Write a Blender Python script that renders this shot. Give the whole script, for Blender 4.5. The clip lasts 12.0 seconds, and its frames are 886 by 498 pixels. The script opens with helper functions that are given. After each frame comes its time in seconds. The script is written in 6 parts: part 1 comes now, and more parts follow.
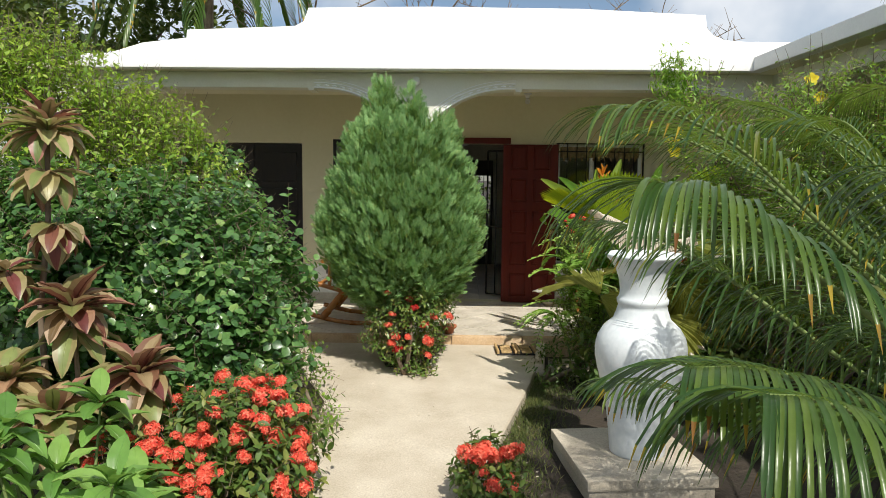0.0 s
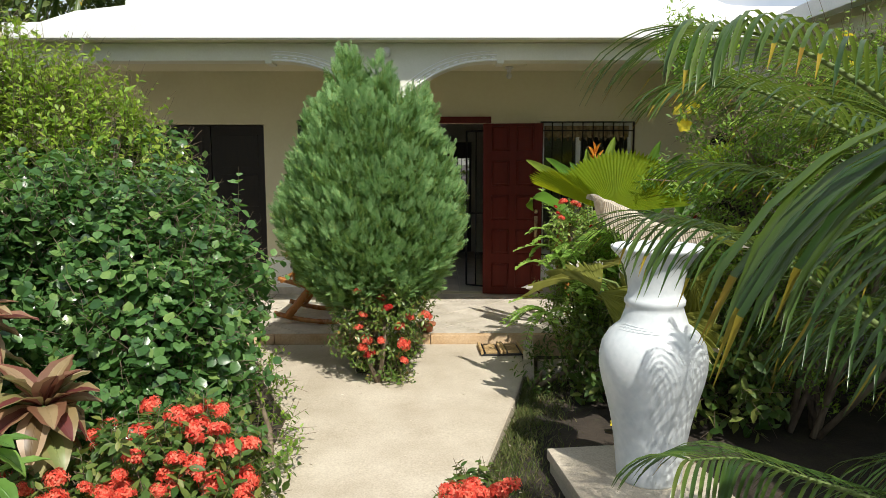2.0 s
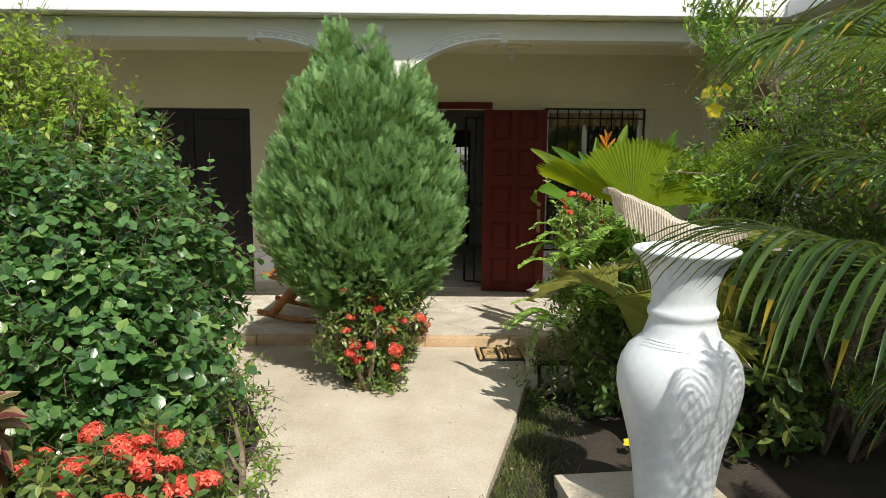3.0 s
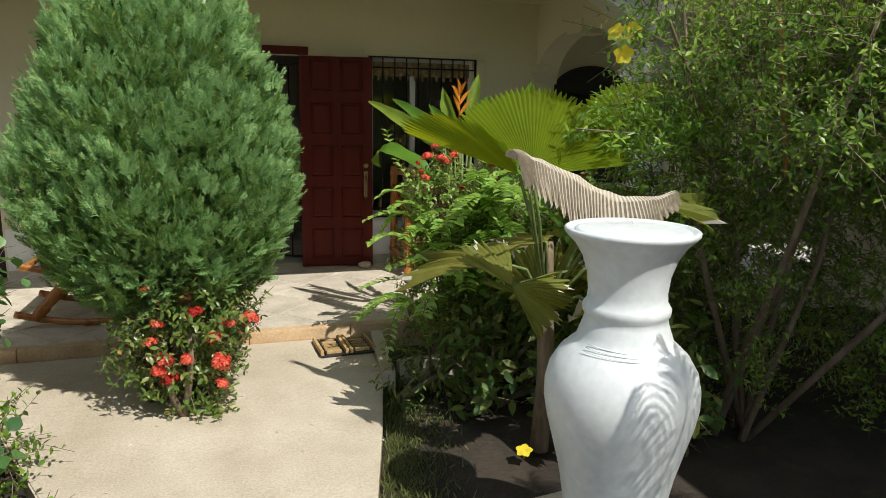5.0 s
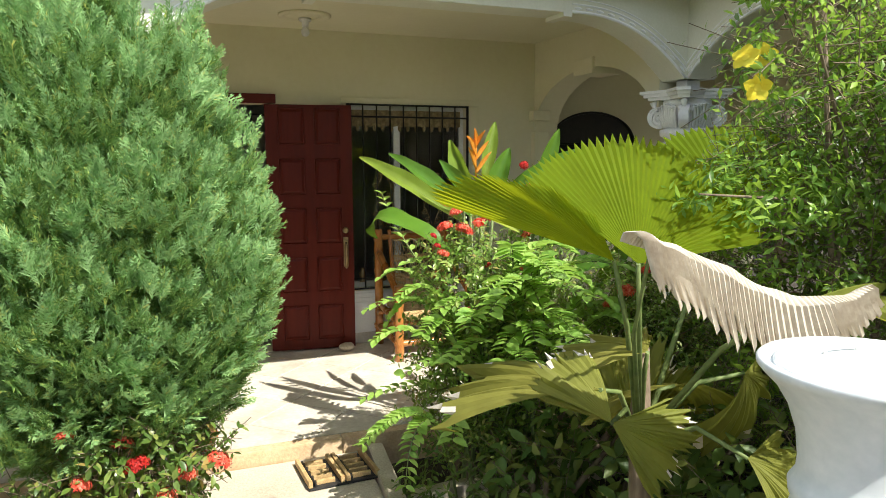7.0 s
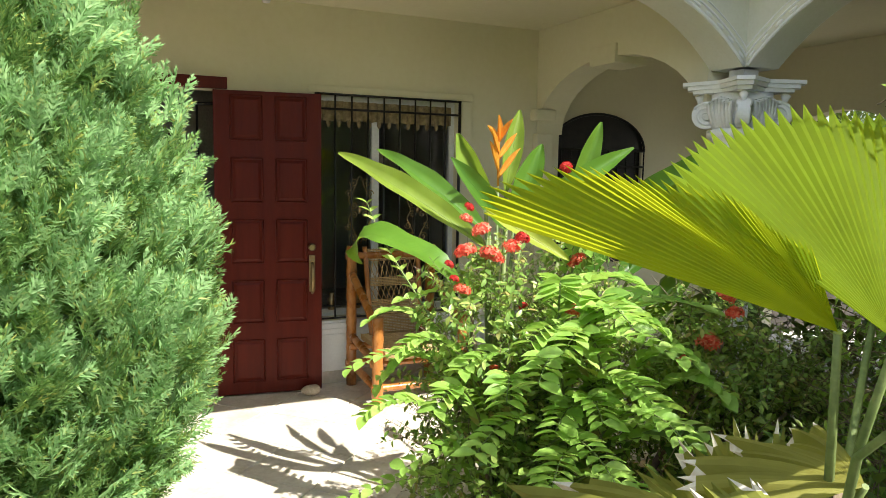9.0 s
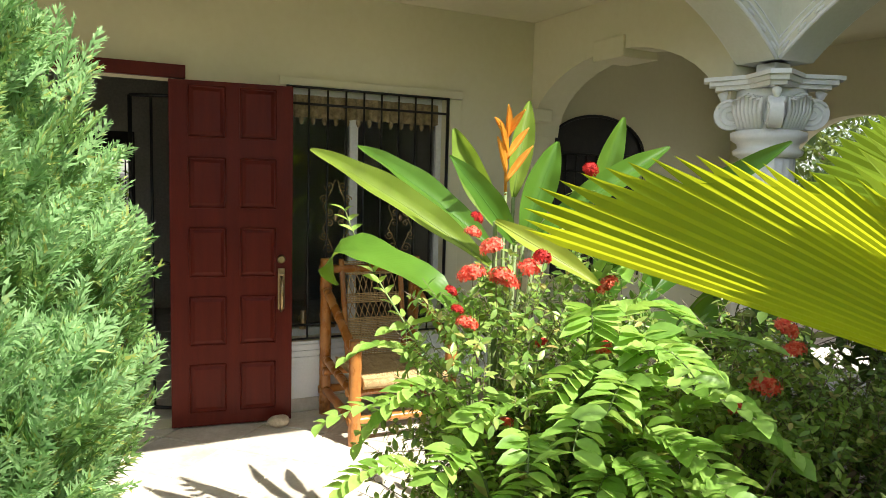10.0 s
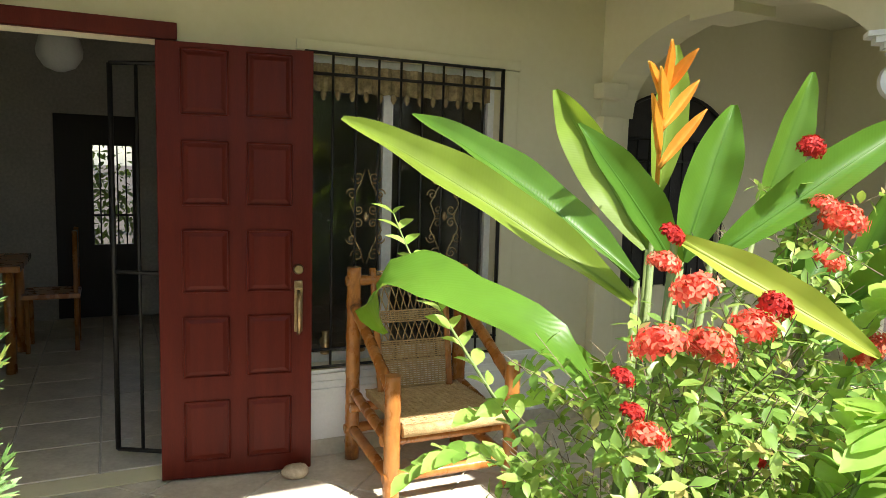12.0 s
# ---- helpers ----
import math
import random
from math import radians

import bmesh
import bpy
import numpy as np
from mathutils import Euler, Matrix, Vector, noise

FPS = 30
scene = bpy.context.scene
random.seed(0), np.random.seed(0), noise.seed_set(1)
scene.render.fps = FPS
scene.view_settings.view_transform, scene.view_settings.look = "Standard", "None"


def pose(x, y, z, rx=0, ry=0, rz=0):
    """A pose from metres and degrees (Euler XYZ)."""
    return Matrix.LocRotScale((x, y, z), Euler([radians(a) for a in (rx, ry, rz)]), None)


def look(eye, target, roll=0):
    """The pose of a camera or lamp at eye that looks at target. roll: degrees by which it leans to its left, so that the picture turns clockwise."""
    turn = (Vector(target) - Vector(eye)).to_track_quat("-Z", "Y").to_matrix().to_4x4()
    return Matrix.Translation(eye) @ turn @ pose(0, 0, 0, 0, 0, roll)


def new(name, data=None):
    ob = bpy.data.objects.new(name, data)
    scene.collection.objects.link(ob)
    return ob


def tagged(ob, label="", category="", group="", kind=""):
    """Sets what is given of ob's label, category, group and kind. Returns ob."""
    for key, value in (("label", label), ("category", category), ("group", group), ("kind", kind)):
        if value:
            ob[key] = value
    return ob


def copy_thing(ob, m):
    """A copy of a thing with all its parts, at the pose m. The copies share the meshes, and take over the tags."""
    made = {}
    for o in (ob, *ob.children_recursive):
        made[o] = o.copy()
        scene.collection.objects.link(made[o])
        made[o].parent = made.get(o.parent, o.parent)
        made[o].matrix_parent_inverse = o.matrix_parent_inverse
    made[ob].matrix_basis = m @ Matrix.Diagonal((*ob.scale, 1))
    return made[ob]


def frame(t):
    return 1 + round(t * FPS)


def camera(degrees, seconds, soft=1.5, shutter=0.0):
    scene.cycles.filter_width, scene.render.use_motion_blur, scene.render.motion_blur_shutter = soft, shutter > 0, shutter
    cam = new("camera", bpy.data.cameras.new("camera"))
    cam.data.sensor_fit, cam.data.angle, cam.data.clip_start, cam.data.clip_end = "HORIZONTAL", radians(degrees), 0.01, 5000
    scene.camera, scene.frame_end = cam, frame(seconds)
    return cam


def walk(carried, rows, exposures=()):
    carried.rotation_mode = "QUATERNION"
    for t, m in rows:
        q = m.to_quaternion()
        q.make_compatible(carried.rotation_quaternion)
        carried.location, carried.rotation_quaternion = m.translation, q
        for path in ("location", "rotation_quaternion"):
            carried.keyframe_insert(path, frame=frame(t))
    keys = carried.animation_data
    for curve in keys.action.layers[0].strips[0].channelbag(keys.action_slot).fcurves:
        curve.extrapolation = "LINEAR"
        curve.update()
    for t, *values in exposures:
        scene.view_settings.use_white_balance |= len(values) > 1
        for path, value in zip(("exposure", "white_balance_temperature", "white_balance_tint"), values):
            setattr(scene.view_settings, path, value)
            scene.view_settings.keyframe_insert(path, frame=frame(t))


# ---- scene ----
cam = camera(64.2, 12.0, soft=0.6)
PATH = [
    (0, (-0.162, -0.1, 1.782), (-0.212, 1.889, 1.577), 0.6),
    (0.5, (-0.12, 0.044, 1.773), (-0.173, 2.032, 1.564), 0.5),
    (1, (-0.086, 0.182, 1.77), (-0.18, 2.168, 1.555), 0.6),
    (1.5, (-0.119, 0.374, 1.76), (-0.2, 2.358, 1.52), 0.4),
    (2, (-0.169, 0.588, 1.761), (-0.155, 2.573, 1.513), -0.1),
    (2.5, (-0.152, 0.842, 1.745), (-0.105, 2.824, 1.483), 0.7),
    (3, (-0.16, 1.08, 1.748), (-0.138, 3.061, 1.471), 0.5),
    (3.5, (-0.275, 1.34, 1.738), (-0.05, 3.301, 1.416), -1.7),
    (3.7, (-0.312, 1.416, 1.736), (0.018, 3.349, 1.342), -1.4),
    (5.3, (-0.419, 2.208, 1.721), (0.203, 4.07, 1.337), 0.9),
    (5.5, (-0.424, 2.314, 1.729), (0.209, 4.174, 1.352), 0.7),
    (6, (-0.365, 2.605, 1.74), (0.242, 4.483, 1.412), 1.2),
    (6.5, (-0.357, 2.851, 1.75), (0.238, 4.739, 1.467), 0.7),
    (7, (-0.412, 3.135, 1.757), (0.316, 4.98, 1.503), -0.2),
    (7.5, (-0.374, 3.378, 1.754), (0.428, 5.191, 1.486), -0.1),
    (7.7, (-0.326, 3.494, 1.756), (0.458, 5.318, 1.516), -0.4),
    (9.3, (-0.16, 4.34, 1.694), (0.699, 6.134, 1.482), 1.4),
    (9.5, (-0.104, 4.448, 1.697), (0.773, 6.235, 1.502), 1.4),
    (10, (-0.056, 4.681, 1.68), (0.843, 6.456, 1.48), 1.6),
    (10.5, (-0.024, 4.909, 1.679), (0.977, 6.629, 1.481), 0.6),
    (11, (0.075, 5.132, 1.678), (1.104, 6.829, 1.434), 0.9),
    (11.5, (0.144, 5.323, 1.68), (1.081, 7.078, 1.472), 2.0),
    (12, (0.168, 5.558, 1.658), (1.021, 7.353, 1.436), 1.6),
]
EXPOSURE = [(0, 0.1), (3.0, 0.1), (5.5, -0.03), (6.5, 0.62), (7.5, 0.9), (9.5, 1.2), (10.5, 1.15), (11, 1.02), (11.5, 1.33), (12, 1.38)]
walk(cam, [(t, look(eye, target, roll)) for t, eye, target, roll in PATH], EXPOSURE)

# ---- world and sun ----
SUN = Vector((0.30, -0.72, 1.0)).normalized()
world = bpy.data.worlds.new("sky")
scene.world = world
world.use_nodes = True
wn = world.node_tree
sky = wn.nodes.new("ShaderNodeTexSky")
sky.sky_type = "NISHITA"
sky.sun_disc = False
sky.sun_elevation = math.asin(SUN.z)
sky.sun_rotation = math.atan2(SUN.x, SUN.y)
wco = wn.nodes.new("ShaderNodeTexCoord")
wnoise = wn.nodes.new("ShaderNodeTexNoise")
wnoise.inputs["Scale"].default_value = 2.2
wnoise.inputs["Detail"].default_value = 6
wramp = wn.nodes.new("ShaderNodeValToRGB")
wramp.color_ramp.elements[0].position, wramp.color_ramp.elements[1].position = 0.45, 0.62
wmix = wn.nodes.new("ShaderNodeMixRGB")
wmix.inputs[2].default_value = (8.5, 8.8, 9.2, 1)
wn.links.new(wco.outputs["Generated"], wnoise.inputs["Vector"])
wn.links.new(wnoise.outputs["Fac"], wramp.inputs["Fac"])
wn.links.new(wramp.outputs["Color"], wmix.inputs[0])
wn.links.new(sky.outputs["Color"], wmix.inputs[1])
wn.links.new(wmix.outputs["Color"], wn.nodes["Background"].inputs["Color"])
wn.nodes["Background"].inputs["Strength"].default_value = 0.1
sun = new("sun", bpy.data.lights.new("sun", "SUN"))
sun.data.energy, sun.data.angle, sun.data.color = 5.0, radians(0.55), (1.0, 0.95, 0.86)
sun.matrix_world = look(SUN * 30, (0, 0, 0))

# ---- materials ----


def node(nt, kind, **inputs):
    n = nt.nodes.new(kind)
    for k, v in inputs.items():
        n.inputs[k.replace("_", " ")].default_value = v
    return n


def ramp(nt, fac, stops):
    r = nt.nodes.new("ShaderNodeValToRGB")
    e = r.color_ramp.elements
    while len(e) < len(stops):
        e.new(0.5)
    for el, (p, c) in zip(e, stops):
        el.position, el.color = p, (*c, 1)
    nt.links.new(fac, r.inputs["Fac"])
    return r.outputs["Color"]


def surface(name, a, b, scale=6.0, rough=0.7, bump=0.2, fine=60.0, metal=0.0, spots=None, stretch=(1, 1, 1), vary=0.0, spec=0.5, grain=0.35):
    """Two colours mixed by broad noise, with fine grain in colour and relief."""
    m = bpy.data.materials.new(name)
    m.use_nodes = True
    nt = m.node_tree
    bs = nt.nodes["Principled BSDF"]
    co = nt.nodes.new("ShaderNodeTexCoord")
    mp = node(nt, "ShaderNodeMapping", Scale=stretch)
    nt.links.new(co.outputs["Object"], mp.inputs["Vector"])
    n1 = node(nt, "ShaderNodeTexNoise", Scale=scale, Detail=6.0, Roughness=0.6)
    n2 = node(nt, "ShaderNodeTexNoise", Scale=fine, Detail=4.0)
    for n in (n1, n2):
        nt.links.new(mp.outputs["Vector"], n.inputs["Vector"])
    col = ramp(nt, n1.outputs["Fac"], [(0.33, a), (0.67, b)])
    mix = nt.nodes.new("ShaderNodeMixRGB")
    mix.blend_type = "OVERLAY"
    mix.inputs[0].default_value = grain
    nt.links.new(col, mix.inputs[1])
    nt.links.new(n2.outputs["Fac"], mix.inputs[2])
    out = mix.outputs["Color"]
    if spots:
        n3 = node(nt, "ShaderNodeTexNoise", Scale=spots[1], Detail=8.0, Roughness=0.7)
        nt.links.new(mp.outputs["Vector"], n3.inputs["Vector"])
        f = ramp(nt, n3.outputs["Fac"], [(spots[2], (0, 0, 0)), (spots[2] + 0.12, (spots[3],) * 3)])
        mx = nt.nodes.new("ShaderNodeMixRGB")
        mx.inputs[2].default_value = (*spots[0], 1)
        nt.links.new(f, mx.inputs[0])
        nt.links.new(out, mx.inputs[1])
        out = mx.outputs["Color"]
    if vary:
        oi = nt.nodes.new("ShaderNodeObjectInfo")
        mr = node(nt, "ShaderNodeMapRange", To_Min=1 - vary, To_Max=1 + vary)
        nt.links.new(oi.outputs["Random"], mr.inputs["Value"])
        hv = nt.nodes.new("ShaderNodeHueSaturation")
        nt.links.new(mr.outputs["Result"], hv.inputs["Value"])
        nt.links.new(out, hv.inputs["Color"])
        out = hv.outputs["Color"]
    nt.links.new(out, bs.inputs["Base Color"])
    rr = node(nt, "ShaderNodeMapRange", To_Min=max(0.03, rough - 0.1), To_Max=min(1, rough + 0.1))
    nt.links.new(n1.outputs["Fac"], rr.inputs["Value"])
    nt.links.new(rr.outputs["Result"], bs.inputs["Roughness"])
    bs.inputs["Metallic"].default_value = metal
    bs.inputs["Specular IOR Level"].default_value = spec
    bp = node(nt, "ShaderNodeBump", Strength=bump, Distance=0.01)
    nt.links.new(n2.outputs["Fac"], bp.inputs["Height"])
    nt.links.new(bp.outputs["Normal"], bs.inputs["Normal"])
    return m


def leafy(name, stops, rough=0.4, through_light=0.35, glow=(0.55, 0.75, 0.1), grain=40.0, gloss=0.5, single=False):
    """Leaf: colour by island, part of the light passes through the blade."""
    m = bpy.data.materials.new(name)
    m.use_nodes = True
    nt = m.node_tree
    bs = nt.nodes["Principled BSDF"]
    ge = nt.nodes.new("ShaderNodeNewGeometry")
    oi = nt.nodes.new("ShaderNodeObjectInfo")
    col = ramp(nt, oi.outputs["Random"] if single else ge.outputs["Random Per Island"], stops)
    co = nt.nodes.new("ShaderNodeTexCoord")
    n1 = node(nt, "ShaderNodeTexNoise", Scale=grain, Detail=3.0)
    nt.links.new(co.outputs["Object"], n1.inputs["Vector"])
    mix = nt.nodes.new("ShaderNodeMixRGB")
    mix.blend_type = "OVERLAY"
    mix.inputs[0].default_value = 0.4
    nt.links.new(col, mix.inputs[1])
    nt.links.new(n1.outputs["Fac"], mix.inputs[2])
    nt.links.new(mix.outputs["Color"], bs.inputs["Base Color"])
    bs.inputs["Roughness"].default_value = rough
    bs.inputs["Specular IOR Level"].default_value = gloss
    bp = node(nt, "ShaderNodeBump", Strength=0.25, Distance=0.004)
    nt.links.new(n1.outputs["Fac"], bp.inputs["Height"])
    nt.links.new(bp.outputs["Normal"], bs.inputs["Normal"])
    tr = nt.nodes.new("ShaderNodeBsdfTranslucent")
    tm = nt.nodes.new("ShaderNodeMixRGB")
    tm.inputs[0].default_value = 0.5
    tm.inputs[2].default_value = (*glow, 1)
    nt.links.new(mix.outputs["Color"], tm.inputs[1])
    nt.links.new(tm.outputs["Color"], tr.inputs["Color"])
    ms = nt.nodes.new("ShaderNodeMixShader")
    ms.inputs[0].default_value = through_light
    nt.links.new(bs.outputs["BSDF"], ms.inputs[1])
    nt.links.new(tr.outputs["BSDF"], ms.inputs[2])
    nt.links.new(ms.outputs["Shader"], nt.nodes["Material Output"].inputs["Surface"])
    return m



def veined(m, pitch, strength, lines):
    """Side veins across a long blade that lies along its own y axis: fine relief and paler lines."""
    nt = m.node_tree
    bs = nt.nodes["Principled BSDF"]
    co = nt.nodes.new("ShaderNodeTexCoord")
    sep = nt.nodes.new("ShaderNodeSeparateXYZ")
    nt.links.new(co.outputs["Object"], sep.inputs[0])
    ab = nt.nodes.new("ShaderNodeMath")
    ab.operation = "ABSOLUTE"
    nt.links.new(sep.outputs["X"], ab.inputs[0])
    ma = nt.nodes.new("ShaderNodeMath")
    ma.operation = "MULTIPLY_ADD"
    ma.inputs[1].default_value = -0.7
    nt.links.new(ab.outputs[0], ma.inputs[0])
    nt.links.new(sep.outputs["Y"], ma.inputs[2])
    sc = nt.nodes.new("ShaderNodeMath")
    sc.operation = "MULTIPLY"
    sc.inputs[1].default_value = 6.283 / pitch
    nt.links.new(ma.outputs[0], sc.inputs[0])
    sn = nt.nodes.new("ShaderNodeMath")
    sn.operation = "SINE"
    nt.links.new(sc.outputs[0], sn.inputs[0])
    bump = node(nt, "ShaderNodeBump", Strength=strength, Distance=0.002)
    nt.links.new(sn.outputs[0], bump.inputs["Height"])
    nt.links.new(bump.outputs["Normal"], bs.inputs["Normal"])
    pale = nt.nodes.new("ShaderNodeMixRGB")
    pale.blend_type = "SCREEN"
    pale.inputs[2].default_value = (*lines, 1)
    mr = node(nt, "ShaderNodeMapRange", From_Min=0.75, From_Max=1.0, To_Max=0.5)
    nt.links.new(sn.outputs[0], mr.inputs["Value"])
    nt.links.new(mr.outputs["Result"], pale.inputs[0])
    nt.links.new(bs.inputs["Base Color"].links[0].from_socket, pale.inputs[1])
    nt.links.new(pale.outputs["Color"], bs.inputs["Base Color"])


M = {}
M["plaster"] = surface("cream_plaster", (0.66, 0.62, 0.43), (0.72, 0.68, 0.49), 0.7, 0.85, 0.06, 25, spots=((0.60, 0.56, 0.40), 1.1, 0.60, 0.25), grain=0.08)
M["white"] = surface("white_masonry_paint", (0.78, 0.79, 0.78), (0.86, 0.86, 0.84), 2.0, 0.7, 0.12, 70, spots=((0.55, 0.55, 0.50), 2.5, 0.64, 0.3))
# White beam paint with its shade and olive bounce put into the colour.
M["shaded_white"] = surface("shaded_white_paint", (0.66, 0.65, 0.54), (0.74, 0.73, 0.63), 1.5, 0.75, 0.10, 60, spots=((0.55, 0.54, 0.44), 2.0, 0.62, 0.3), grain=0.15)
M["vase"] = surface("white_glazed_paint", (0.62, 0.67, 0.69), (0.70, 0.74, 0.75), 3.0, 0.42, 0.06, 30, spots=((0.62, 0.64, 0.62), 9.0, 0.66, 0.3))
M["concrete"] = surface("worn_concrete", (0.43, 0.37, 0.28), (0.56, 0.50, 0.40), 2.2, 0.9, 0.35, 90, spots=((0.66, 0.62, 0.54), 30.0, 0.66, 0.6))
M["edge"] = surface("ochre_step_edge", (0.50, 0.33, 0.18), (0.62, 0.47, 0.30), 5.0, 0.8, 0.25, 60)
M["tile"] = surface("stone_look_tile", (0.52, 0.47, 0.38), (0.70, 0.64, 0.54), 5.0, 0.42, 0.06, 40, spots=((0.74, 0.69, 0.60), 9.0, 0.56, 0.6), vary=0.08, grain=0.2)
M["grout"] = surface("grey_grout", (0.48, 0.45, 0.40), (0.58, 0.55, 0.50), 8, 0.9, 0.2, 90)
M["soil"] = surface("dark_garden_soil", (0.022, 0.017, 0.012), (0.055, 0.042, 0.030), 3.0, 0.95, 0.8, 45, spots=((0.07, 0.08, 0.03), 5.0, 0.58, 0.6))
M["red_door"] = surface("oxblood_painted_wood", (0.076, 0.0085, 0.0042), (0.100, 0.0125, 0.006), 3.0, 0.45, 0.08, 70, stretch=(6, 6, 0.6), spec=0.16, grain=0.2)
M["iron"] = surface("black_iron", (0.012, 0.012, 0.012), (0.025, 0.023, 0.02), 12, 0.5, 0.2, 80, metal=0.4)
M["brass"] = surface("aged_brass", (0.28, 0.20, 0.10), (0.42, 0.32, 0.17), 20, 0.35, 0.1, 80, metal=0.9)
M["bamboo"] = surface("varnished_bamboo", (0.30, 0.105, 0.022), (0.46, 0.20, 0.05), 9, 0.28, 0.15, 40, spots=((0.10, 0.03, 0.008), 7.0, 0.56, 0.8), stretch=(1, 1, 0.5))
M["cane"] = surface("woven_cane", (0.42, 0.27, 0.11), (0.58, 0.41, 0.20), 30, 0.6, 0.6, 160)
M["terracotta"] = surface("terracotta", (0.33, 0.11, 0.05), (0.43, 0.17, 0.08), 10, 0.85, 0.2, 60)
M["stone"] = surface("river_stone", (0.38, 0.31, 0.22), (0.52, 0.44, 0.33), 14, 0.7, 0.3, 60)
M["bark"] = surface("grey_brown_bark", (0.12, 0.085, 0.055), (0.24, 0.19, 0.13), 14, 0.9, 0.6, 60, stretch=(1, 1, 0.3))
M["stem"] = surface("green_stem", (0.10, 0.15, 0.04), (0.17, 0.22, 0.07), 14, 0.6, 0.2, 60)
M["rubber"] = surface("black_rubber", (0.012, 0.012, 0.013), (0.03, 0.028, 0.026), 20, 0.6, 0.4, 120)
M["dark_room"] = surface("dim_room_paint", (0.43, 0.41, 0.36), (0.51, 0.49, 0.43), 2, 0.85, 0.1, 40)
# Nearly black: the gloom of the left opening is put into this wood colour.
M["shaded_dark_wood"] = surface("shaded_dark_wood", (0.006, 0.004, 0.003), (0.015, 0.009, 0.006), 5, 0.5, 0.2, 60, stretch=(8, 8, 1))
M["curtain"] = surface("patterned_valance_cloth", (0.16, 0.12, 0.06), (0.36, 0.28, 0.15), 26, 0.9, 0.4, 120)
M["alu"] = surface("white_window_frame", (0.62, 0.62, 0.60), (0.72, 0.72, 0.70), 4, 0.45, 0.05, 50)
M["cushion"] = surface("printed_cushion_cloth", (0.03, 0.02, 0.03), (0.55, 0.5, 0.52), 26, 0.9, 0.3, 120, spots=((0.18, 0.02, 0.06), 14.0, 0.56, 0.9))
M["petal"] = leafy("coral_red_petals", [(0, (0.70, 0.05, 0.04)), (0.5, (0.86, 0.15, 0.085)), (1, (0.90, 0.35, 0.23))], 0.6, 0.35, (0.95, 0.22, 0.16), gloss=0.3)
M["dark_petal"] = leafy("deep_red_petals", [(0, (0.30, 0.012, 0.012)), (1, (0.55, 0.03, 0.02))], 0.6, 0.2, (0.6, 0.03, 0.02), gloss=0.3)
M["yellow"] = leafy("yellow_petals", [(0, (0.85, 0.66, 0.03)), (1, (0.90, 0.78, 0.08))], 0.5, 0.35, (0.95, 0.8, 0.05), gloss=0.3)
M["orange"] = leafy("orange_bracts", [(0, (0.80, 0.30, 0.03)), (1, (0.85, 0.45, 0.08))], 0.45, 0.3, (0.9, 0.45, 0.05))
M["thuja"] = leafy("feathery_conifer_green", [(0, (0.075, 0.155, 0.042)), (0.45, (0.145, 0.27, 0.075)), (0.8, (0.22, 0.37, 0.115)), (1, (0.40, 0.41, 0.09))], 0.6, 0.38, (0.40, 0.60, 0.16), 25, gloss=0.2)
M["thuja_tip"] = leafy("young_conifer_shoots", [(0, (0.21, 0.38, 0.145)), (0.5, (0.29, 0.48, 0.195)), (0.88, (0.37, 0.56, 0.26)), (1, (0.45, 0.46, 0.12))], 0.6, 0.40, (0.45, 0.70, 0.26), 25, gloss=0.2)
M["glossy"] = leafy("glossy_dark_leaf", [(0, (0.035, 0.095, 0.030)), (0.5, (0.080, 0.18, 0.052)), (0.85, (0.14, 0.27, 0.080)), (1, (0.24, 0.36, 0.10))], 0.27, 0.30, (0.28, 0.55, 0.08), gloss=0.65)
M["light_leaf"] = leafy("yellow_green_leaf", [(0, (0.10, 0.20, 0.025)), (0.5, (0.22, 0.36, 0.04)), (1, (0.38, 0.48, 0.07))], 0.45, 0.40, (0.55, 0.75, 0.07), gloss=0.35)
M["mid_leaf"] = leafy("fresh_green_leaf", [(0, (0.055, 0.13, 0.02)), (0.5, (0.14, 0.27, 0.038)), (1, (0.32, 0.46, 0.07))], 0.36, 0.42, (0.48, 0.72, 0.07), gloss=0.4)
M["broad_leaf"] = leafy("broad_light_green_leaf", [(0, (0.10, 0.22, 0.045)), (0.6, (0.17, 0.33, 0.07)), (1, (0.26, 0.42, 0.10))], 0.3, 0.35, (0.45, 0.72, 0.1), 14, single=True)
M["zig_leaf"] = leafy("bright_green_slipper_leaf", [(0, (0.17, 0.33, 0.055)), (0.5, (0.30, 0.48, 0.10)), (0.93, (0.45, 0.60, 0.18)), (1, (0.46, 0.34, 0.14))], 0.42, 0.42, (0.62, 0.85, 0.15), gloss=0.4)
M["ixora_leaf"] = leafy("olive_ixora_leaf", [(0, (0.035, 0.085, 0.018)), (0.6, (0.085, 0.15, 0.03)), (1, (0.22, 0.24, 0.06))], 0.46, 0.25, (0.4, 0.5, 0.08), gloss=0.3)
# Lighter copies of the ixora leaf: half shade and sun put into the colour.
M["ixora_half_shade"] = leafy("half_shaded_ixora_leaf", [(0, (0.05, 0.11, 0.022)), (0.6, (0.12, 0.20, 0.04)), (0.95, (0.26, 0.30, 0.08)), (1, (0.40, 0.22, 0.08))], 0.32, 0.30, (0.45, 0.6, 0.09))
M["ixora_sunlit"] = leafy("sunlit_ixora_leaf", [(0, (0.09, 0.18, 0.035)), (0.5, (0.20, 0.33, 0.065)), (0.9, (0.36, 0.45, 0.12)), (1, (0.42, 0.30, 0.12))], 0.36, 0.38, (0.55, 0.75, 0.12))
